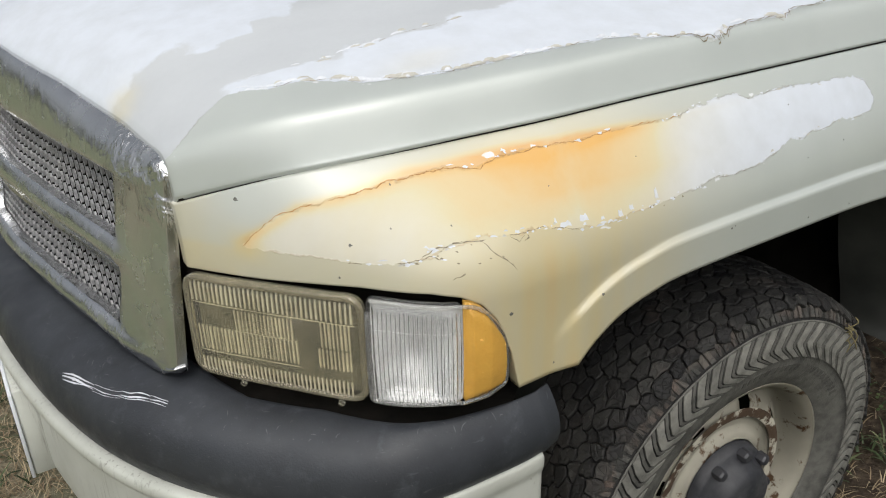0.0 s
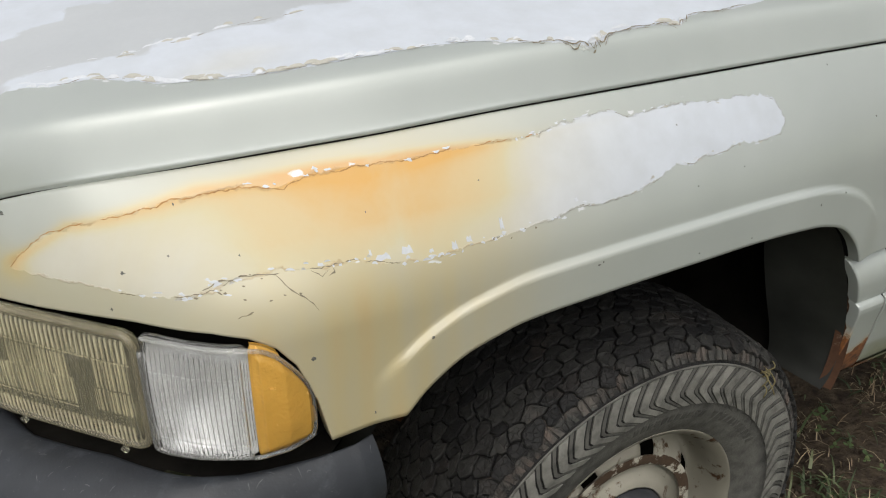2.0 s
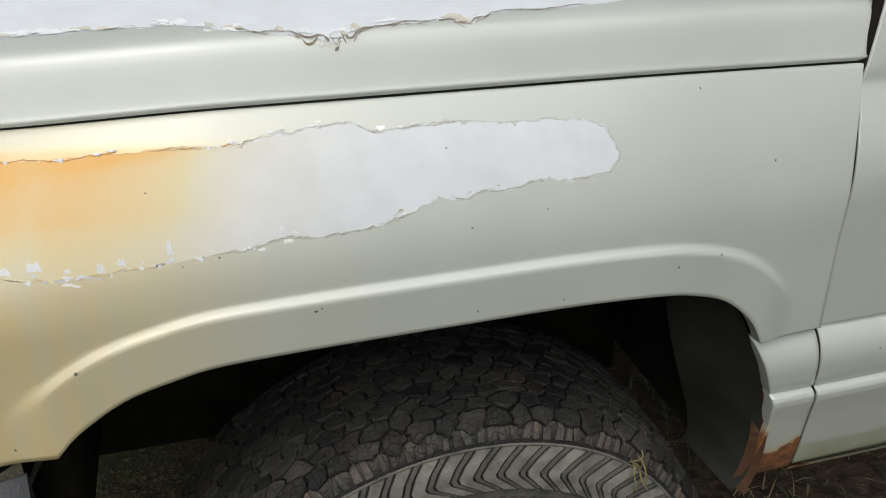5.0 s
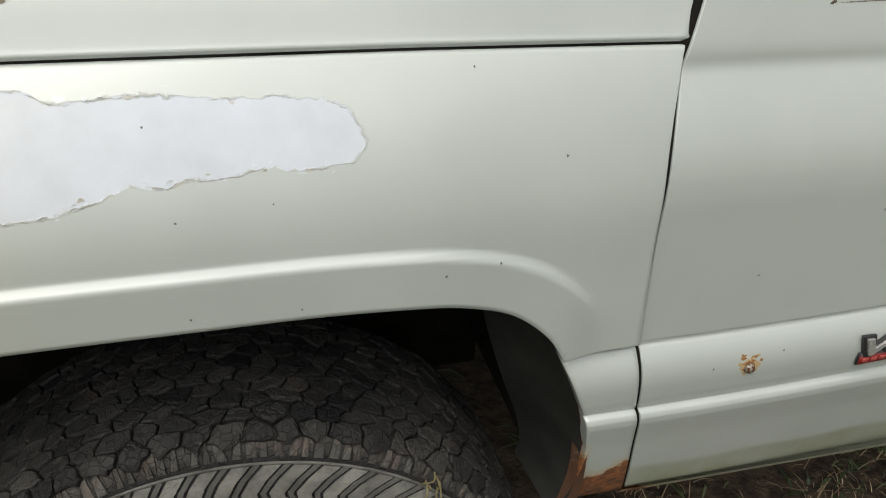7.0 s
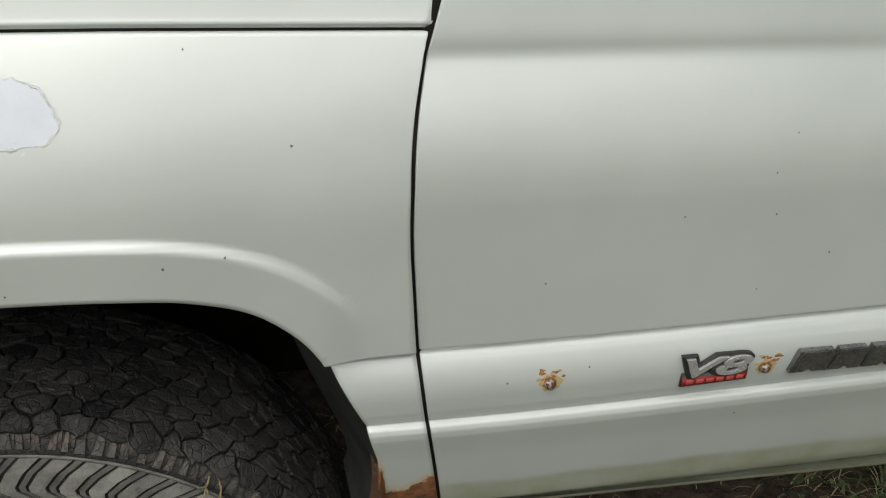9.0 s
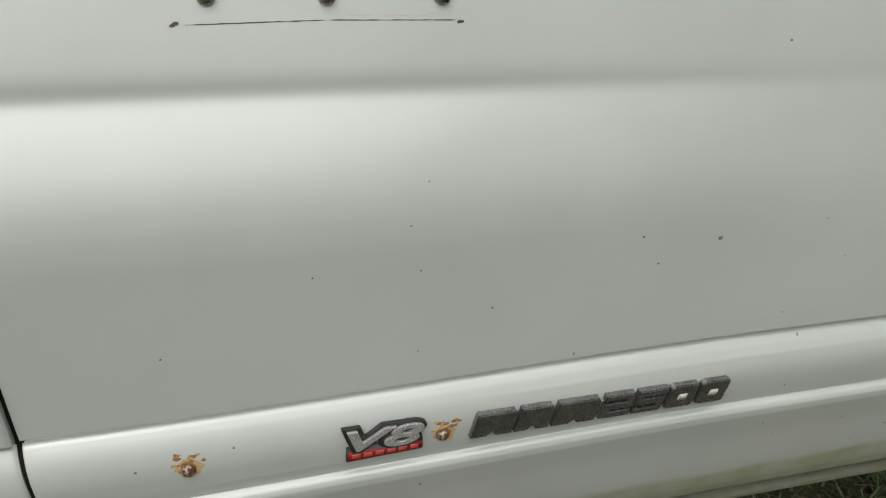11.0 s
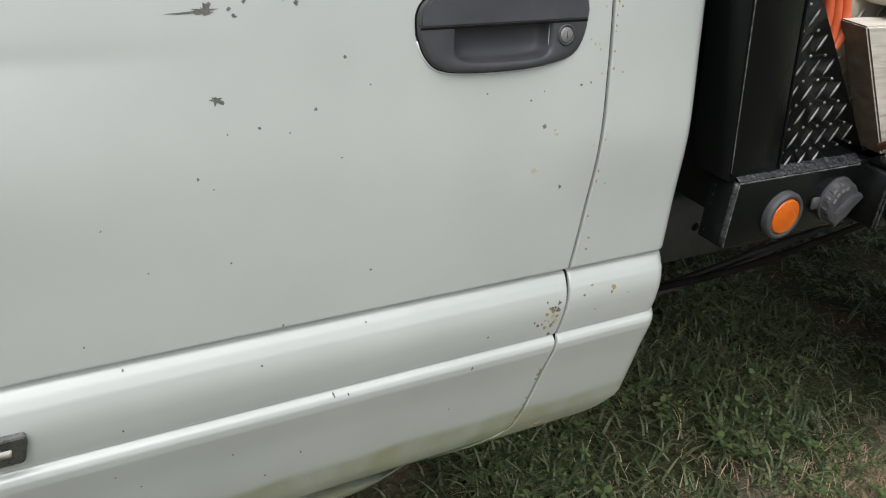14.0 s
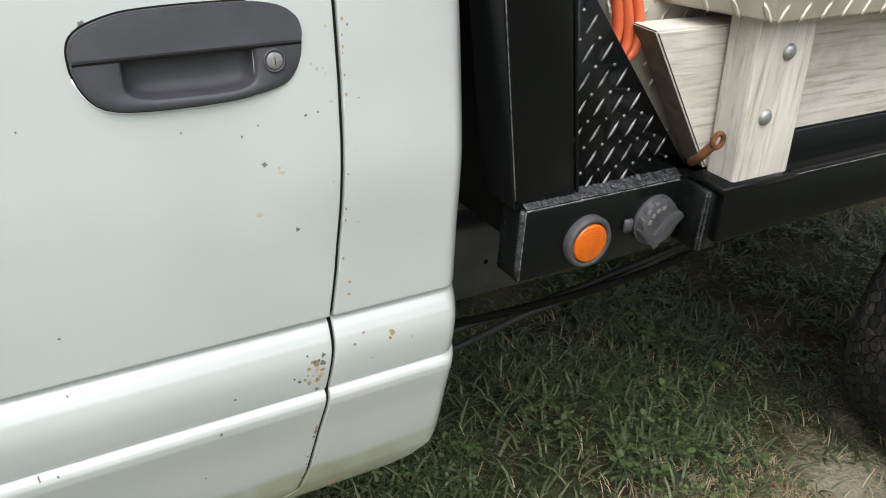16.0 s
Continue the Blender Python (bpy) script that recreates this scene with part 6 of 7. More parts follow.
# stone chips: (x, z, radius)
DOOR_CHIPS = [(0.794, 0.989, 0.0014), (0.878, 0.893, 0.0017), (0.805, 0.943, 0.0015), (0.708, 0.946, 0.0016), (0.576, 0.876, 0.0017), (0.81, 1.027, 0.0012), (0.807, 0.852, 0.0014), (0.543, 0.762, 0.0016), (0.631, 0.774, 0.0016), (0.814, 0.688, 0.002)]
DOOR_CHIPS_REAR = [(1.3604, 1.1349, 0.003), (1.3648, 1.1288, 0.003), (1.3738, 1.141, 0.0024), (1.4208, 1.1392, 0.0032), (1.409, 1.1417, 0.0014), (1.4667, 1.0904, 0.0024), (1.4922, 1.0636, 0.0017), (1.436, 1.0449, 0.0024), (1.4614, 0.9965, 0.0014), (1.3817, 1.0321, 0.0022), (1.4102, 1.0252, 0.0012), (1.3518, 1.0289, 0.0011), (1.323, 0.992, 0.002), (1.3363, 0.9806, 0.0012), (1.2375, 0.9564, 0.0013), (1.3494, 0.9054, 0.0015), (1.2736, 0.9089, 0.0013), (1.1132, 0.9456, 0.004), (1.0259, 0.9551, 0.0022), (1.0474, 0.9234, 0.0018), (1.2134, 0.8452, 0.0014), (1.4956, 0.8711, 0.0017), (1.6249, 1.0459, 0.0013), (1.6799, 1.0354, 0.002), (1.699, 1.0064, 0.0036), (1.7282, 0.9342, 0.0036), (1.7557, 1.0514, 0.0022), (1.3751, 0.7879, 0.002), (1.4557, 0.7273, 0.0028), (1.4935, 0.8076, 0.0016), (1.2379, 0.7493, 0.0018), (1.345, 0.678, 0.0017), (1.4229, 0.6505, 0.0022), (1.3833, 0.6269, 0.0017), (1.2271, 0.6937, 0.0016), (1.2507, 0.6677, 0.0014), (1.6319, 0.7172, 0.0026), (1.6497, 0.7555, 0.0022), (1.6149, 0.6517, 0.0016), (1.1618, 1.1336, 0.0016), (1.2445, 0.8106, 0.0022), (1.4005, 0.8249, 0.0022), (0.9722, 0.8247, 0.0026), (1.556, 1.1447, 0.0048), (1.743, 1.0496, 0.0022), (1.696, 1.044, 0.0014), (1.4721, 0.7251, 0.0026)]
CORNER_CHIPS = [(1.788, 0.785, 0.0022), (1.800, 1.06, 0.0014), (1.795, 0.93, 0.0012), (1.81, 0.76, 0.0015), (1.792, 1.13, 0.0015), (1.86, 0.775, 0.0013)]
FENDER_CHIPS = [(0.337, 1.033, 0.0019), (0.221, 0.934, 0.0019), (-0.007, 1.005, 0.0016), (-0.004, 0.919, 0.0020), (0.090, 0.917, 0.0016), (0.274, 0.940, 0.0016), (0.072, 1.014, 0.0012),
                (0.253, 1.108, 0.0014), (-0.025, 1.076, 0.0014), (-0.750, 1.049, 0.0026), (-0.661, 1.012, 0.0026), (-0.510, 0.923, 0.0036), (-0.677, 0.975, 0.0020), (-0.164, 0.945, 0.0024),
                (-0.158, 0.947, 0.0016), (-0.380, 0.913, 0.0024), (-0.447, 0.833, 0.0022), (-0.603, 1.069, 0.0014), (-0.56, 1.03, 0.0014), (-0.43, 1.05, 0.0012), (-0.30, 1.06, 0.0012), (-0.62, 1.03, 0.0013)]
chips(DOOR_CHIPS, door, door_y, M_CHIP)
chips(DOOR_CHIPS_REAR, door, door_y, M_CHIP)
chips(CORNER_CHIPS, cab_corner, door_y, M_CHIP)
chips(FENDER_CHIPS, fender, fender_y, M_CHIP)
chips([(1.6911, 0.9565, 0.0050), (1.7154, 0.9968, 0.0036), (1.7134, 1.0018, 0.0024), (1.758, 1.092, 0.0026), (1.752, 1.0965, 0.0018), (1.764, 1.0915, 0.0020), (1.7665, 1.086, 0.0022), (1.769, 1.13, 0.0022), (1.770, 1.06, 0.0024), (1.768, 0.98, 0.0018), (1.743, 0.765, 0.0050), (1.748, 0.757, 0.0035), (1.738, 0.758, 0.0030)], door, door_y, simple("tan_chip", (0.36, 0.32, 0.22), (0.46, 0.42, 0.32), 300.0, (0.6, 0.8)), "tan_chip")
# cluster of rusty specks by the rear seam
M_SPECK = simple("brown_speck", (0.22, 0.15, 0.06), (0.36, 0.28, 0.13), 300.0, (0.7, 0.9))
for k in range(20):
    x, z = 1.742 + rnd.gauss(0, 0.009), 0.762 + rnd.gauss(0, 0.009)
    part("rust_speck", patch(blob(x, z, rnd.uniform(0.0010, 0.0028), 0.5, 8), 0.0004), M_SPECK if k % 2 else M_CHIP, door, smooth=False)
for x, z, r in ((1.835, 0.787, 0.0035), (1.832, 0.781, 0.0020), (1.80, 0.795, 0.0018), (1.786, 0.86, 0.0018), (1.785, 0.845, 0.0016), (1.775, 0.556, 0.0040), (1.783, 0.560, 0.0030)):
    part("rust_speck", patch(blob(x, z, r, 0.5, 9), 0.0004), M_SPECK, cab_corner, smooth=False)
for k in range(16):
    z = rnd.uniform(0.57, 0.70)
    part("rust_speck", patch(blob(REAR_GAP(z) - 0.0045 - rnd.uniform(0, 0.002), z, rnd.uniform(0.0010, 0.0024), 0.5, 7, 0.7), 0.0004), M_SPECK, door, smooth=False)
for k in range(10):
    z = rnd.uniform(0.84, 1.16)
    part("rust_speck", patch(blob(REAR_GAP(z) + 0.0045 + rnd.uniform(0, 0.002), z, rnd.uniform(0.0010, 0.0020), 0.5, 7, 0.7), 0.0004), M_SPECK, cab_corner, smooth=False)
# splash-shaped chips
for x, z, r, n in ((1.3398, 1.1333, 0.0070, 26), (1.3438, 1.0597, 0.0050, 22)):
    pts, spike = [], 0.0
    for k in range(n):
        spike = rnd.uniform(1.0, 1.7) if rnd.random() < 0.28 else rnd.uniform(0.45, 0.85)
        q = r * spike
        pts.append((x + 1.1 * q * math.cos(6.283 * k / n), z + 0.75 * q * math.sin(6.283 * k / n)))
    part("splash_chip", patch(pts, 0.0004), M_CHIP, door, "ragged grey paint chip", smooth=False)
part("splash_chip", patch([(1.3068, 1.1318), (1.3188, 1.1311), (1.3328, 1.1318), (1.3328, 1.1338), (1.3188, 1.1325)], 0.0004), M_CHIP, door, smooth=False)
# white bare spots under the fender peel, and cracks
for x, z, w, h in ((-0.425, 1.010, 0.016, 0.006), (-0.398, 1.012, 0.012, 0.008), (-0.437, 1.016, 0.003, 0.006), (-0.345, 1.006, 0.007, 0.009), (-0.327, 1.009, 0.006, 0.006), (-0.286, 1.017, 0.0045, 0.013), (-0.262, 1.006, 0.006, 0.003), (-0.372, 1.006, 0.005, 0.004), (-0.187, 1.023, 0.004, 0.005), (-0.475, 1.083, 0.006, 0.0014), (-0.452, 1.086, 0.007, 0.0014), (-0.532, 1.081, 0.007, 0.0011), (-0.507, 1.079, 0.003, 0.002)):
    pts = [(x + w / 2 * a, z + h / 2 * b) for a, b in ((-1, -0.6), (-0.4, -1), (0.3, -0.8), (1, -1), (0.9, 0.2), (0.5, 1), (0.1, 0.5), (-0.6, 0.9), (-0.9, 0.1))]
    part("bare_flake", patch([(px + rnd.uniform(-0.0006, 0.0006), pz + rnd.uniform(-0.0006, 0.0006)) for px, pz in pts], 0.0004, fender_y), M_CHIP_WHITE, fender, smooth=False)


M_CRACK = simple("brown_crack", (0.15, 0.125, 0.085), (0.26, 0.22, 0.15), 200.0, (0.7, 0.9))


def crack(line, width, owner, fn, material=None, name="crack", jag=0.0008):
    line = resample(line, 0.004)
    rows = []
    for i, (x, z) in enumerate(line):
        w = width * (0.3 + rnd.random()) * (0.4 if i in (0, len(line) - 1) else 1)
        jx, jz = rnd.uniform(-jag, jag), rnd.uniform(-jag, jag)
        rows.append([(x + jx, float(fn(x + jx, z + jz + q)) - 0.0003, z + jz + q) for q in (-w, w)])
    part(name, grid(rows), material or M_CRACK, owner, smooth=False)


crack([(-0.533, 1.012), (-0.522, 0.998), (-0.508, 0.986), (-0.500, 0.975)], 0.0008, fender, fender_y)
crack([(-0.60, 1.002), (-0.585, 1.010), (-0.56, 1.014), (-0.53, 1.013)], 0.0006, fender, fender_y)
crack([(-0.50, 1.012), (-0.49, 1.005), (-0.482, 1.010)], 0.0006, fender, fender_y)
crack([(-0.575, 0.978), (-0.560, 0.982)], 0.0010, fender, fender_y)
crack([(-0.598, 1.001), (-0.589, 1.004), (-0.583, 0.999)], 0.0009, fender, fender_y)
crack([(-0.478, 1.013), (-0.476, 1.006), (-0.484, 1.004)], 0.0010, fender, fender_y)
M_CRACK_RUSTY = simple("orange_brown_crack", (0.30, 0.15, 0.05), (0.50, 0.27, 0.09), 160.0, (0.7, 0.9))
M_CRACK_GREY = simple("grey_lifted_edge", (0.24, 0.235, 0.20), (0.42, 0.42, 0.39), 160.0, (0.6, 0.8))
for a, b, material, width, keep in ((0, 12, M_CRACK_RUSTY, 0.0005, 0.85), (12, 27, M_CRACK_GREY, 0.00038, 0.5), (27, 37, M_CRACK_GREY, 0.0005, 0.6), (37, 47, M_CRACK, 0.00045, 0.62)):
    fine = resample(FENDER_PEEL[a:b + 1], 0.0022)
    wander = [(x + 0.0009 * noise.noise((x * 210, z * 210, 4.0)), z + 0.0020 * noise.noise((x * 75, z * 75, 0.0)) + 0.0010 * noise.noise((x * 230, z * 230, 2.0)) + rnd.uniform(-0.0002, 0.0002)) for x, z in fine]
    k = 0
    while k < len(wander) - 3:
        n = rnd.randrange(4, 15)
        if rnd.random() < keep:
            crack(wander[k:k + n + 1], width, fender, fender_y, material, "lifted_edge", 0.0002)
        k += n
# slivers of white primer along the broken edge
for k in range(54):
    x, z = FENDER_PEEL[rnd.choice([7, 8, 9, 10, 11, 12, 28, 30, 33, 36, 37, 38, 39, 40, 41, 42, 43, 44, 45, 46])]
    x, z = x + rnd.uniform(-0.028, 0.028), z + rnd.uniform(-0.002, 0.003)
    part("bare_flake", patch(blob(x, z, rnd.uniform(0.0006, 0.0015), 0.6, 8, rnd.uniform(1.0, 2.6)), 0.0004, fender_y), M_CHIP_WHITE, fender, smooth=False)
for k in range(16):
    x, z = rnd.choice([(-0.575, 1.006), (-0.56, 0.992), (-0.545, 1.012), (-0.60, 0.997), (-0.30, 1.003), (-0.24, 1.006), (-0.53, 0.996)])
    part("edge_chip", patch(blob(x + rnd.gauss(0, 0.012), z + rnd.gauss(0, 0.003), rnd.uniform(0.0004, 0.0010), 0.5, 7, 1.6), 0.0004, fender_y), M_CRACK, fender, smooth=False)
M_SEALANT = simple("dark_brown_sealant", (0.035, 0.025, 0.018), (0.10, 0.07, 0.045), 300.0)
crack([(0.621, 1.1515), (0.728, 1.1540)], 0.00042, door, door_y, M_SEALANT, "sealant_line", 0.0001)
crack([(0.733, 1.1540), (0.838, 1.1532)], 0.00036, door, door_y, M_SEALANT, "sealant_line", 0.0001)
for x in (0.613, 0.841):
    part("sealant_spot", patch(blob(x, 1.1520, 0.0015, 0.6, 11, 2.0), 0.0006), M_SEALANT, door, smooth=False)
M_FAINT = simple("old_sealant", (0.36, 0.34, 0.24), (0.44, 0.42, 0.32), 200.0)
for x0, x1 in ((0.748, 0.768), (0.776, 0.80), (0.804, 0.822)):
    crack([(x0, 1.1572), (x1, 1.1575)], 0.0003, door, door_y, M_FAINT, "sealant_trace")
# rust marks round the trim screws
M_RUST_STAIN = simple("orange_rust_stain", (0.34, 0.17, 0.06), (0.20, 0.085, 0.03), 260.0, (0.8, 0.95))
M_RUST_PALE = simple("pale_rust_stain", (0.46, 0.36, 0.20), (0.40, 0.27, 0.13), 200.0, (0.6, 0.8))
for cx, cz in ((0.589, 0.757), (0.834, 0.754)):
    part("rust_halo", patch(blob(cx + 0.001, cz + 0.001, 0.0105, 0.25, 18, 1.1), 0.0002), M_RUST_PALE, door, smooth=False)
    for k in range(16):
        part("rust_spot", patch(blob(cx + rnd.uniform(-0.013, 0.017), cz + rnd.uniform(0.005, 0.018), rnd.uniform(0.0007, 0.0019), 0.5, 8, 1.8), 0.00035), M_RUST_STAIN if k % 3 else M_RUST_PALE, door, smooth=False)
    part("rust_ring", patch(blob(cx, cz + 0.001, 0.0080, 0.2, 14), 0.0004), M_RUST_STAIN, door, smooth=False)


def hood_edge(line, width, jag):
    line = resample(line, 0.004)
    rows = []
    for x, y in line:
        w = width * rnd.uniform(0.2, 1.3)
        jx, jy = rnd.uniform(-jag, jag), rnd.uniform(-jag, jag)
        rows.append([(x + jx, y + jy + q, float(hood_z(x + jx, y + jy + q)) + 0.0031) for q in (-w, w)])
    part("lifted_edge", grid(rows, flip=True), M_CRACK, hood, smooth=False)


for k in range(len(HOOD_EDGE) - 2):
    (x0, y0), (x1, y1) = HOOD_EDGE[k], HOOD_EDGE[k + 1]
    ends = sorted((rnd.uniform(0, 0.45), rnd.uniform(0.6, 1.0)))
    wave = [(x0 + (x1 - x0) * q, y0 + (y1 - y0) * q - 0.0015 + 0.0022 * math.sin(9 * q + k)) for q in np.linspace(*(ends if k < 12 else (0, 1)), 9)]
    hood_edge(wave, 0.0006 if k < 12 else 0.0009, 0.0008)
    if k > 11:
        hood_edge([(x, y - rnd.uniform(0.002, 0.005)) for x, y in wave[2:7]], 0.0005, 0.0009)
for line in (BAND_NEAR, BAND_FAR):
    for k in range(1, len(line) - 1):
        (x0, y0), (x1, y1) = line[k], line[k + 1]
        hood_edge([(x0 + (x1 - x0) * q, y0 + (y1 - y0) * q) for q in np.linspace(rnd.uniform(0, 0.4), rnd.uniform(0.6, 1), 7)], 0.00045, 0.0009)

# ---- badges ----
def word(text, size, depth, slant=0.0, bevel=0.0004, fat=0.035):
    cu = bpy.data.curves.new("word", "FONT")
    cu.body, cu.size, cu.extrude, cu.shear, cu.bevel_depth, cu.align_x, cu.align_y = text, size, depth, slant, bevel, "CENTER", "CENTER"
    cu.offset = size * fat
    ob = bpy.data.objects.new("word", cu)
    scene.collection.objects.link(ob)
    me = bpy.data.meshes.new_from_object(ob.evaluated_get(bpy.context.evaluated_depsgraph_get()))
    bpy.data.objects.remove(ob)
    bm = bmesh.new()
    bm.from_mesh(me)
    bpy.data.meshes.remove(me)
    bmesh.ops.rotate(bm, verts=bm.verts, matrix=Matrix.Rotation(radians(90), 3, "X"))
    return bm


def fit_to(bm, w, h):
    xs, zs = [v.co.x for v in bm.verts], [v.co.z for v in bm.verts]
    sx, sz = w / (max(xs) - min(xs)), h / (max(zs) - min(zs))
    cx, cz = (max(xs) + min(xs)) / 2, (max(zs) + min(zs)) / 2
    for v in bm.verts:
        v.co.x, v.co.z = (v.co.x - cx) * sx, (v.co.z - cz) * sz
    return bm


v8m = door_frame(0.772, 0.760)
badge = tagged(empty("engine_badge"), "small chrome, black and red engine badge")
badge.parent, badge.matrix_basis = door, v8m
part("badge_plate", prism([(-0.036, -0.004), (0.040, -0.001), (0.041, -0.016), (-0.036, -0.021)], 0.004, 0.0012), M_BLACK_TRIM, badge, "black badge plate", at=Matrix.Translation((0, -0.0035, 0)))
part("badge_outline", fit_to(word("V8", 0.03, 0.0018, 0.25, 0.0004, 0.07), 0.085, 0.032), M_BLACK_TRIM, badge, "black letter outline", smooth=False, at=Matrix.Translation((0.001, -0.0025, 0.0068)))
part("badge_figure", fit_to(word("V8", 0.03, 0.0018, 0.25, 0.0003, 0.012), 0.077, 0.0250), M_BADGE_BRIGHT, badge, "bright metal letters", smooth=False, at=Matrix.Translation((0.002, -0.0056, 0.0074)))
part("badge_band", prism([(-0.035, -0.0075), (0.0395, -0.0055), (0.0395, -0.0155), (-0.035, -0.0195)], 0.0015, 0.0005), M_RED_DARK, badge, "dark red band", at=Matrix.Translation((0, -0.0046, 0)))
for k in range(6):
    x = -0.0310 + 0.0116 * k
    part("band_mark", boxed((x, -0.0056, -0.0158 + 0.0005 * k), (x + 0.0085, -0.0045, -0.0103 + 0.0005 * k), 0.0004), M_RED_PALE, badge)

ramm = door_frame(1.010, 0.763)
model = tagged(empty("model_badge"), "weathered grey metal model badge in block figures")
model.parent, model.matrix_basis = door, ramm


def badge_piece(outline, name, label=""):
    """A dark base with a lighter bevelled face, slanted to the rear."""
    lean = [(x + 0.16 * z, z) for x, z in outline]
    base = part(name, prism(lean, 0.0075, 0.0013, 2), M_BADGE, model, label, smooth=False, at=Matrix.Translation((0, -0.0070, 0)))
    return base


def figure(x, kind):
    """Square-cut figure from a thick stroke, as one outline, 0.036 wide and 0.030 high."""
    w, h, t = 0.0175, 0.0155, 0.0088
    five = [(-w, -h), (w - 0.003, -h), (w, -h + 0.003), (w, 0.0035), (w - 0.003, 0.0045), (-w + t, 0.0045), (-w + t, h - t), (w, h - t), (w, h), (-w, h), (-w, -0.0045), (w - t, -0.0045), (w - t, -h + t * 0.8), (-w, -h + t * 0.8)]
    if kind == "five":
        return [(x + a, b) for a, b in five]
    if kind == "two":
        return [(x + a, -b) for a, b in five][::-1]
    return [(x + a, b) for a, b in rounded(w, h, 0.005, 4)]


for x0, x1 in ((-0.146, -0.101), (-0.099, -0.061), (-0.058, -0.009)):
    m = (x0 + x1) / 2
    badge_piece([(x0, -0.0155), (x0 + 0.001, 0.0155), (x1 - 0.004, 0.0155), (x1, 0.010), (x1, -0.0155), (m + 0.005, -0.0155), (m, -0.0100), (m - 0.005, -0.0155)], "badge_block")
for x, kind in ((0.0135, "two"), (0.0515, "five"), (0.0895, "nought"), (0.1275, "nought")):
    piece = badge_piece(figure(x, kind), "badge_figure", "grey metal figure")
    if kind == "nought":
        part("figure_window", prism([(a + 0.16 * b, b) for a, b in [(x + p, q) for p, q in rounded(0.0052, 0.0042, 0.0014, 3)]], 0.002, 0.0004), M_CHIP_CREAM, model, at=Matrix.Translation((0, -0.0078, 0)))

# ---- flatbed ----
bed = part("flatbed", boxed((2.02, 0.0, 0.86), (4.75, 1.86, 0.905), 0.004), M_BLACK, truck, "black steel flatbed with a headboard and timber sides")
part("front_box", boxed((1.987, -0.026, 0.826), (2.235, 0.02, 0.919), 0.003, 2), M_BLACK, bed, "black box section with a marker light and filler cap")
weld = []
for i in range(60):
    k = i / 59
    weld.append((1.992 + 0.235 * k, 0.004 + 0.008 * noise.noise((i * 0.7, 1, 0)), 0.920 + 0.003 * noise.noise((i * 0.9, 5, 0))))
part("weld_bead", tube(weld, 0.007, 8, [0.8 + 0.4 * noise.noise((i * 0.8, 9, 0)) for i in range(60)]), M_WELD, bed, "rough painted weld bead")
M_EDGE = simple("worn_bare_edge", (0.010, 0.010, 0.010), (0.30, 0.30, 0.30), 130.0, (0.4, 0.6), 0.3)


def worn_edge(a, b, r=0.0011, seed=0.0):
    n = 40
    pts = [tuple(Vector(a).lerp(Vector(b), k / n) + Vector((0, 0, 0.0004 * noise.noise((k * 0.8, seed, 0))))) for k in range(n + 1)]
    return tube(pts, r, 5, [max(0.15, 0.75 + 0.7 * noise.noise((k * 0.35, seed, 3))) for k in range(n + 1)])


part("worn_edge", worn_edge((1.989, -0.0252, 0.9182), (2.233, -0.0252, 0.9182), 0.0013, 1.0), M_EDGE, bed)
part("worn_edge", worn_edge((1.9882, -0.0252, 0.828), (1.9882, -0.0252, 0.917), 0.0014, 2.0), M_EDGE, bed)
part("worn_edge", worn_edge((1.9882, 0.010, 0.835), (1.9882, 0.010, 0.925), 0.0016, 7.0), M_WELD, bed)
part("worn_edge", worn_edge((2.244, -0.0875, 0.9262), (3.0, -0.0875, 0.9262), 0.0010, 3.0), M_EDGE, bed)
strip = []
for i in range(121):
    x = 1.990 + 0.243 * i / 120
    strip.append([(x, -0.024 + 0.003 * j + 0.0012 * noise.noise((i * 0.5, j, 8)), 0.9195 + (0.0040 * abs(noise.noise((i * 0.23, j * 0.6, 1))) + 0.0024 * abs(noise.noise((i * 0.7, j * 1.1, 5)))) * (0.2 if j == 0 else 1.0) + 0.0012 * j) for j in range(7)])
part("weld_strip", grid(strip, flip=True), M_WELD, bed, "rough lumpy weld along the gusset")
part("end_weld", tube([(1.987, -0.022, 0.832 + 0.0145 * k + 0.002 * noise.noise((k * 2.0, 0, 1))) for k in range(7)], 0.004, 6), M_WELD, bed)
def leaned(bm, slope, z0=0.92):
    for v in bm.verts:
        v.co.x -= slope * (v.co.z - z0)
    return bm


post = part("headboard_post", leaned(boxed((1.979, -0.016, 0.915), (2.067, 0.055, 1.62), 0.004, 2), 0.172), M_BLACK, bed, "black steel headboard upright")
part("headboard_plate", leaned(boxed((1.996, 0.030, 0.856), (2.006, 1.81, 1.55), 0.001), 0.165), M_BLACK, bed, "black steel headboard plate")
part("post_weld", tube([(2.069 - 0.00172 * k, -0.014 + 0.002 * noise.noise((k * 0.9, 0, 0)), 0.925 + 0.01 * k) for k in range(60)], 0.0022, 6), M_BLACK, bed)
part("post_seam", tube([(1.981 - 0.00172 * k, -0.015 + 0.001 * noise.noise((k * 0.9, 4, 0)), 0.925 + 0.01 * k) for k in range(60)], 0.0014, 6), M_BLACK, bed)
part("worn_edge", worn_edge((1.9785, -0.0162, 0.93), (1.860, -0.0162, 1.62), 0.0009, 5.0), M_EDGE, bed)
part("worn_edge", worn_edge((2.068, -0.0140, 0.93), (2.008, -0.0140, 1.28), 0.0008, 6.0), M_EDGE, bed)
gusset = part("gusset_plate", prism([(2.066, 0.921), (2.252, 0.925), (2.048, 1.165), (2.026, 1.165)], 0.006), M_BLACK, bed, "black diamond tread plate gusset", at=Matrix.Translation((0, -0.008, 0)))


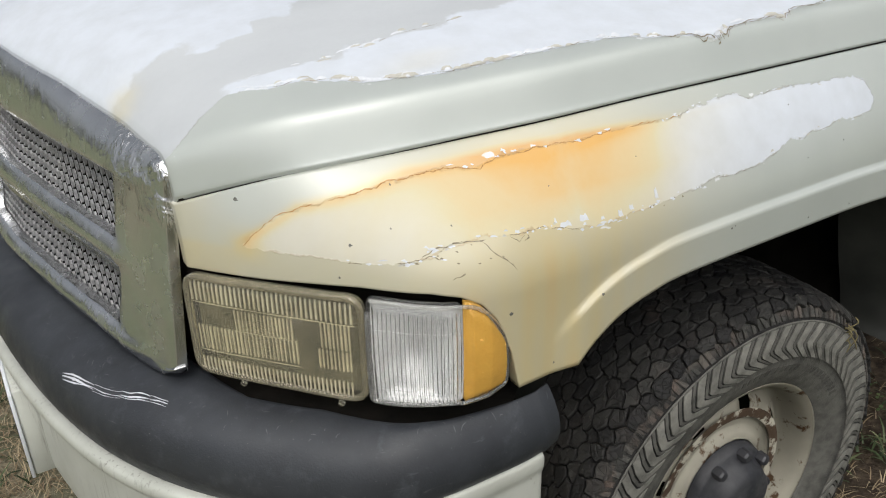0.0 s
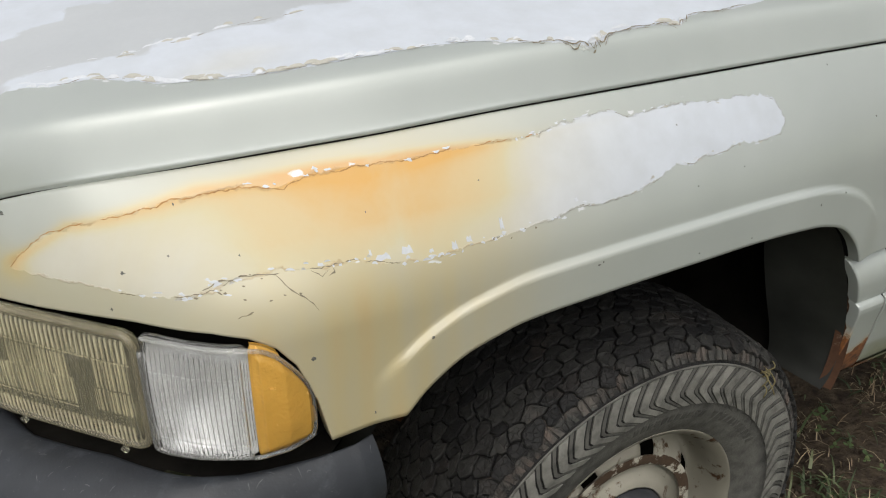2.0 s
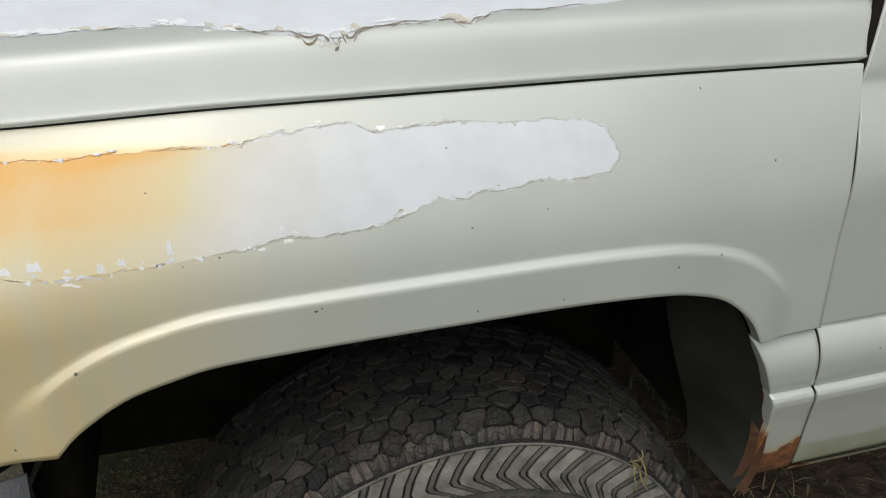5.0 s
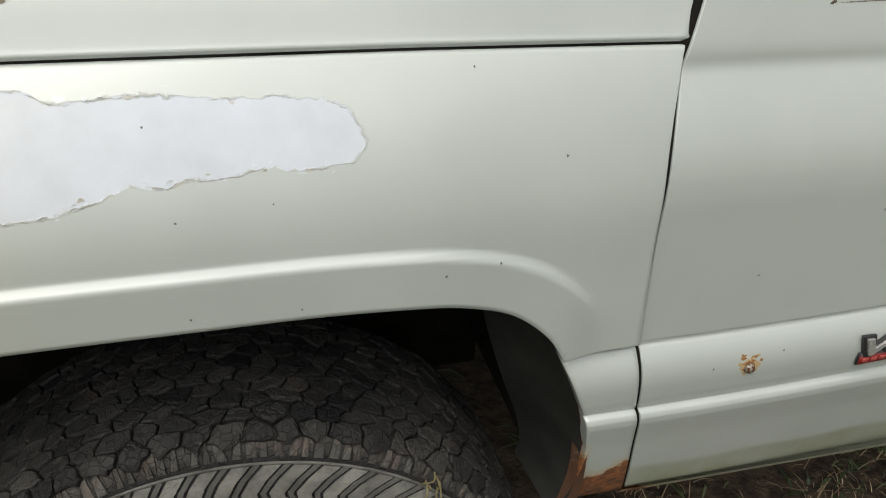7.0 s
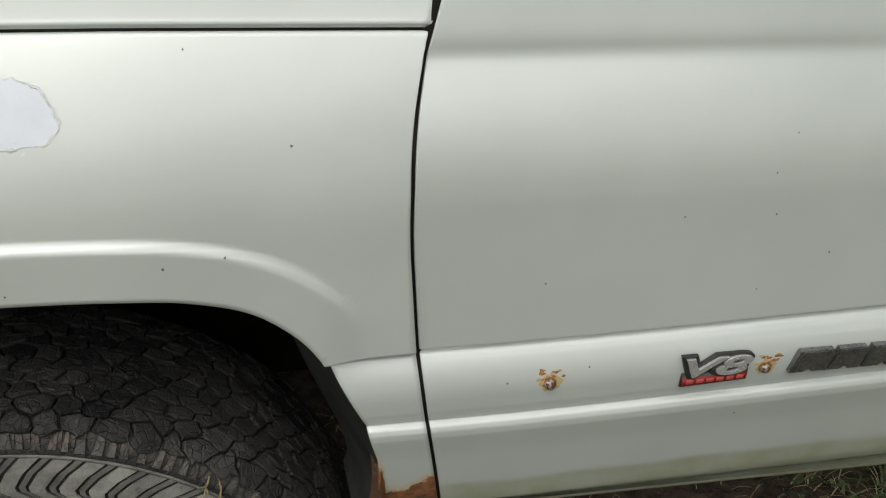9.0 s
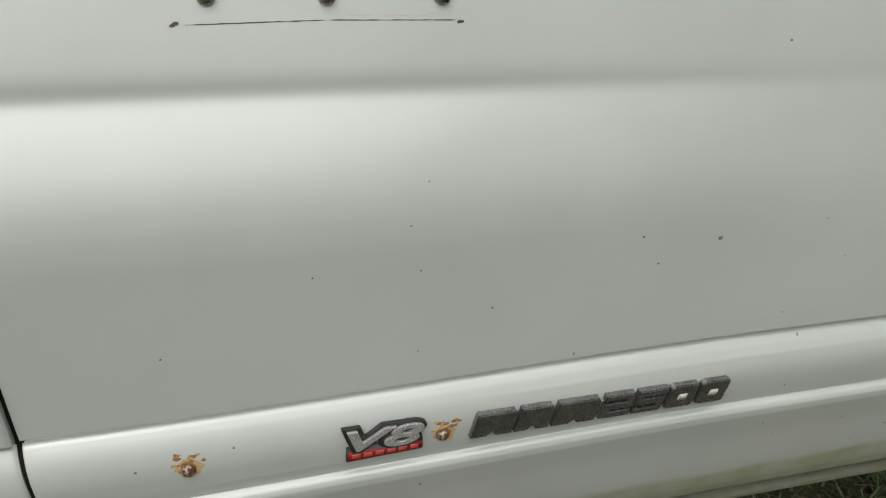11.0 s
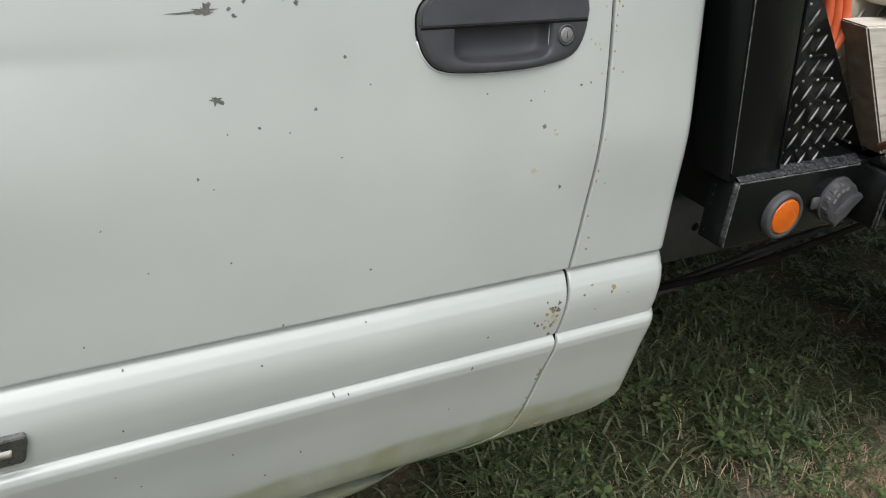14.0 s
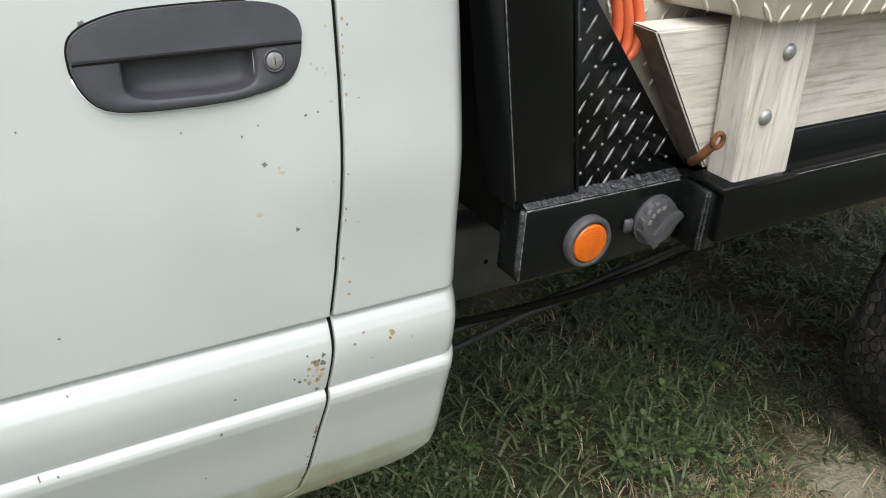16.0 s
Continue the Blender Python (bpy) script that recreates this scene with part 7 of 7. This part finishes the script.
def tread_bars(outline, pitch, place, length=0.026, width=0.0032, lift=0.0018, tall=0.55, dot=0.22):
    """Raised lozenges in a chequer, inside an outline of the plate's own (u, v)."""
    bm = bmesh.new()
    us, vs_ = [p[0] for p in outline], [p[1] for p in outline]
    rows = int((max(vs_) - min(vs_)) / (pitch * tall)) + 1
    cols = int((max(us) - min(us)) / pitch) + 1
    for j in range(rows):
        for i in range(cols):
            u, v = min(us) + (i + 0.5 * (j % 2) + 0.3) * pitch, min(vs_) + (j + 0.5) * pitch * tall
            d = float(inside_distance(np.array([u]), np.array([v]), outline)[0])
            if d < 0.006:
                continue
            a = radians(57 if j % 2 == 0 else 40)
            small = j % 2 == 1
            ln, wd = (length * dot, width * 1.25) if small else (length * 0.5, width)
            ring, topv = [], []
            for k in range(8):
                q = 2 * math.pi * k / 8
                uu, vv = ln * math.cos(q), wd * math.sin(q)
                ring.append(bm.verts.new(place(u + uu * math.cos(a) - vv * math.sin(a), v + uu * math.sin(a) + vv * math.cos(a), 0)))
                topv.append(bm.verts.new(place(u + 0.6 * (uu * math.cos(a) - vv * math.sin(a)), v + 0.6 * (uu * math.sin(a) + vv * math.cos(a)), lift)))
            for k in range(8):
                bm.faces.new([ring[k], ring[(k + 1) % 8], topv[(k + 1) % 8], topv[k]])
            bm.faces.new(topv)
    bmesh.ops.recalc_face_normals(bm, faces=bm.faces)
    return bm


M_TREAD = simple("worn_black_tread", (0.03, 0.03, 0.03), (0.30, 0.30, 0.29), 60.0, (0.3, 0.45), 0.4)
part("tread_pattern", tread_bars([(2.066, 0.921), (2.252, 0.925), (2.048, 1.165), (2.026, 1.165)], 0.0275, lambda u, v, l: (u, -0.0081 - l, v), 0.026, 0.0017, 0.0016, 0.58, 0.09), M_TREAD, bed, "raised tread bars worn bright")
# rub rail and stake pocket
part("rub_rail", boxed((2.243, -0.088, 0.853), (4.75, -0.072, 0.927), 0.003, 2), M_BLACK, bed, "black steel side rail")
part("rail_flange", boxed((2.30, -0.086, 0.918), (4.75, -0.02, 0.925), 0.002), M_BLACK, bed)
part("side_channel", boxed((2.30, -0.037, 0.86), (4.75, 0.0, 0.962), 0.003), M_BLACK, bed)
part("rail_end", boxed((2.225, -0.076, 0.838), (2.262, 0.0, 0.921), 0.004), M_BLACK, bed, "welded end of the side rail")
for k, (x, y) in enumerate(((2.2245, -0.074), (2.2265, -0.0775), (2.262, -0.0785))):
    part("end_bead", tube([(x + 0.0012 * noise.noise((q * 0.9, k, 2)), y, 0.842 + 0.0045 * q) for q in range(18)], 0.0026, 6, [0.7 + 0.5 * noise.noise((q * 0.8, k, 7)) for q in range(18)]), M_WELD, bed)
part("stake_pocket", boxed((2.234, -0.090, 0.9205), (2.368, -0.03, 0.9295), 0.002), M_BLACK, bed)
for x in (2.9, 3.9):
    part("bed_cross_member", boxed((x, 0.02, 0.74), (x + 0.06, 1.84, 0.86), 0.004), M_BLACK, bed)

# round marker light and filler cap
mk = Matrix.Translation((2.082, -0.026, 0.864))
part("marker_ring", lathe([(0.002, 0.0335), (-0.008, 0.0335), (-0.0115, 0.0315), (-0.012, 0.0275), (-0.009, 0.0255), (-0.006, 0.0250)], 44), M_CAP, bed, "grey rubber ring", at=mk)
lens_prof = [(-0.006, 0.0252)] + [(-0.0115 - 0.0035 * math.cos(r / 0.0245 * 1.45) + 0.0007 * math.sin(r * 1900), r) for r in [0.0245 - 0.0245 * k / 20 for k in range(21)]]
part("marker_lens", lathe(lens_prof, 48), M_MARKER, bed, "orange marker lens", at=mk)
ck = Matrix.Translation((2.192, -0.026, 0.870)) @ Matrix.Rotation(radians(-14), 4, "Y") @ Matrix.Diagonal((0.94, 0.52, 0.94, 1))
cap = bmesh.new()
seg = 72
prof = [(0.0, 0.036), (-0.006, 0.036), (-0.008, 0.034), (-0.022, 0.033), (-0.028, 0.031), (-0.030, 0.027), (-0.030, 0.0)]
rows = []
for y, r in prof:
    rows.append([((r - (0.0016 if 0.0325 < r < 0.0335 and (k // 3) % 2 else 0)) * math.cos(2 * math.pi * k / seg), y, (r - (0.0016 if 0.0325 < r < 0.0335 and (k // 3) % 2 else 0)) * math.sin(2 * math.pi * k / seg)) for k in range(seg)])
part("filler_cap", grid(rows, closed=True), M_CAP, bed, "grey ribbed fuel filler cap with a grip", smooth=False, at=ck)
part("cap_grip", prism([(-0.031, -0.008), (0.031, -0.008), (0.031, 0.002), (0.020, 0.010), (-0.020, 0.010), (-0.031, 0.002)], 0.014, 0.002), M_CAP, bed, smooth=False, at=ck @ Matrix.Rotation(radians(-28), 4, "Y") @ Matrix.Translation((0, -0.042, -0.010)))
for k in range(4):
    part("cap_mark", boxed((-0.0035, -0.0306, -0.003), (0.0035, -0.0300, 0.003), 0.0008), simple("light_cap_print", (0.16, 0.16, 0.165), (0.2, 0.2, 0.2), 90.0) if k == 0 else bpy.data.materials["light_cap_print"], bed,
         at=ck @ Matrix.Rotation(radians(-150 + 24 * k), 4, "Y") @ Matrix.Translation((0.023, 0, 0)) @ Matrix.Rotation(radians(90), 4, "Y"))
part("cap_tether", boxed((2.140, -0.032, 0.862), (2.154, -0.0262, 0.880), 0.002), M_CAP, bed)

# timber sides


def board(z0, z1, x0, x1, slant, name="side_board", y0=-0.030, y1=0.012):
    bm = bmesh.new()
    n = 40
    rows = []
    for y, z in ((y0, z0), (y0, z1), (y1, z1), (y1, z0)):
        rows.append((y, z))
    vs = []
    for i in range(n + 1):
        k = i / n
        ring = []
        for y, z in rows:
            xa = x0 + slant * (z - z0)
            x = xa + (x1 - xa) * k ** 1.3
            ring.append(bm.verts.new((x, y + 0.0015 * noise.noise((x * 4, z * 9, 2)), z + 0.002 * noise.noise((x * 3, y * 9, 6)))))
        vs.append(ring)
    for a, b in zip(vs[:-1], vs[1:]):
        for k in range(4):
            bm.faces.new([a[k], a[(k + 1) % 4], b[(k + 1) % 4], b[k]])
    f = bm.faces.new(vs[0][::-1])
    bm.faces.new(vs[-1])
    bmesh.ops.recalc_face_normals(bm, faces=bm.faces)
    bmesh.ops.bevel(bm, geom=[e for e in bm.edges if len(e.link_faces) == 2 and e.calc_face_angle(0) > 1.0], offset=0.0025, segments=2, affect="EDGES")
    for q in bm.faces:
        if q.normal.x < -0.25:
            q.material_index = 1
    return part(name, bm, [M_WOOD, M_WOOD_END], bed, "weathered grey timber side board", smooth=False)


b1 = board(0.930, 1.112, 2.262, 4.6, -0.69)
stake_bm = leaned(boxed((2.261, -0.079, 0.925), (2.361, -0.034, 1.134), 0.004, 2), 0.075)
stake = part("timber_stake", stake_bm, M_WOOD_UPRIGHT, bed, "weathered timber stake bolted to the side board", smooth=False)
for x, z in ((2.305, 1.088), (2.290, 1.010)):
    m = Matrix.Translation((x, -0.079, z))
    part("coach_bolt", lathe([(0.001, 0.0105), (-0.002, 0.010), (-0.0045, 0.0078), (-0.006, 0.0045), (-0.0066, 0.0)], 20), M_ZINC, bed, "round zinc bolt head", at=m)
part("timber_knot", lathe([(0.001, 0.014), (-0.0012, 0.012), (-0.0015, 0.0)], 18), M_WOOD_END, bed, "brown knot", at=Matrix.Translation((2.382, -0.0305, 1.085)))
eye = tube(smooth_line([(2.206, -0.056, 0.957), (2.194, -0.076, 0.972), (2.198, -0.088, 0.990)], 5), 0.0056, 8)
part("hook_shank", eye, M_RUST, bed, "rusty hook")
ring = [(0.0032 * math.cos(a), 0.0085 + 0.0032 * math.sin(a)) for a in [2 * math.pi * k / 10 for k in range(11)]]
part("hook_eye", lathe(ring, 22), M_RUST, bed, "rusty eye", at=Matrix.Translation((2.202, -0.091, 0.997)))

# ---- things on the bed ----
tool_box = tagged(empty("tool_box", (2.16, 0.2, 0.905)), "dull aluminium tread plate tool box on the flatbed", "tool box")
body = part("box_body", boxed((0.0, -0.17, 0.0), (1.25, 0.42, 0.255), 0.003), M_ALU, tool_box)
part("box_tread", tread_bars([(0.0, 0.0), (1.25, 0.0), (1.25, 0.255), (0.0, 0.255)], 0.036, lambda u, v, l: (u, -0.1701 - l, v)), M_ALU, tool_box, smooth=False)
part("box_tread", tread_bars([(-0.17, 0.0), (0.42, 0.0), (0.42, 0.255), (-0.17, 0.255)], 0.036, lambda u, v, l: (-0.0001 - l, u, v)), M_ALU, tool_box, smooth=False)
lid_outline = [(0.075, -0.305), (1.30, -0.305), (1.30, 0.45), (0.030, 0.45), (0.030, -0.19)]
lid = bmesh.new()
f = lid.faces.new([lid.verts.new((x, y, 0.226)) for x, y in lid_outline])
ex = bmesh.ops.extrude_face_region(lid, geom=[f])
for v in ex["geom"]:
    if isinstance(v, bmesh.types.BMVert):
        v.co.z += 0.040
bmesh.ops.recalc_face_normals(lid, faces=lid.faces)
bmesh.ops.bevel(lid, geom=lid.edges[:], offset=0.0025, segments=2, affect="EDGES")
lid_ob = part("box_lid", lid, M_ALU, tool_box, "aluminium tread plate lid", smooth=False)
part("lid_tread", tread_bars(lid_outline, 0.036, lambda u, v, l: (u, v, 0.2661 + l)), M_ALU, lid_ob, smooth=False)
part("lid_edge_tread", tread_bars([(0.075, 0.226), (1.30, 0.226), (1.30, 0.266), (0.075, 0.266)], 0.036, lambda u, v, l: (u, -0.3051 - l, v)), M_ALU, lid_ob, smooth=False)
cut_dir = Vector((-0.045, 0.115, 0)).normalized()
cut_out = Vector((-cut_dir.y, cut_dir.x, 0))
part("lid_corner_tread", tread_bars([(0.0, 0.226), (0.123, 0.226), (0.123, 0.266), (0.0, 0.266)], 0.036, lambda u, v, l: (0.075 + cut_dir.x * u + cut_out.x * (0.0002 + l), -0.305 + cut_dir.y * u + cut_out.y * (0.0002 + l), v)), M_ALU, lid_ob, smooth=False)

cord = tagged(empty("extension_cord", (2.137, 0.03, 1.046)), "orange extension cord hanging in loops behind the gusset", "extension cord")
for dx, dy, low in ((0.004, -0.016, 0.006), (-0.010, -0.014, 0.003), (-0.024, -0.010, 0.012)):
    pts = [(-0.078 + dx, dy + 0.004, 0.26), (-0.034 + dx, dy, 0.16), (-0.011 + dx, dy, 0.116), (0.006 + dx, dy, 0.075 + low), (0.0127 + dx, dy, 0.045 + low), (0.009 + dx, dy, 0.027 + low), (-0.001 + dx, dy + 0.002, 0.018 + low), (-0.0145 + dx, dy + 0.008, 0.019 + low), (-0.029 + dx, dy + 0.016, 0.036 + low), (-0.050 + dx, dy + 0.026, 0.10), (-0.085 + dx, dy + 0.03, 0.26)]
    part("cord_loop", tube(smooth_line(pts, 6), 0.0066, 12), M_ORANGE_CORD, cord)
part("cord_end", tube([(-0.066, -0.036, 0.142), (-0.054, -0.037, 0.114)], 0.0072, 8), M_CHIP_WHITE, cord, "white plug end")

tuft = tagged(empty("straw_tuft", (0.228, 0.020, 0.618)), "dry grass caught on the shoulder of the tyre", "dry grass")
r = random.Random(2)
for k in range(7):
    a, ln = r.uniform(-0.5, 0.7), r.uniform(0.015, 0.035)
    p0 = Vector((r.uniform(-0.012, 0.012), r.uniform(-0.01, 0.01), r.uniform(-0.01, 0.02)))
    tip = p0 + Vector((math.sin(a) * ln * 0.6, r.uniform(-0.03, 0.0), -math.cos(a) * ln if k % 4 else ln * 0.7))
    mid = (p0 + tip) / 2 + Vector((r.uniform(-0.01, 0.01), -0.012, 0.006))
    part("straw", tube(smooth_line([tuple(p0), tuple(mid), tuple(tip)], 3), 0.0011, 5), M_STRAW_BITS, tuft)

# thin lamp lenses and window panes let daylight through
for ob in bpy.data.objects:
    if ob.type == "MESH" and ob.data.materials and ob.data.materials[0] in (M_LENS_YELLOW, M_LENS_CLEAR, M_FLUTE_Y, M_FLUTE_C, M_WINDOW):
        ob.visible_shadow = False
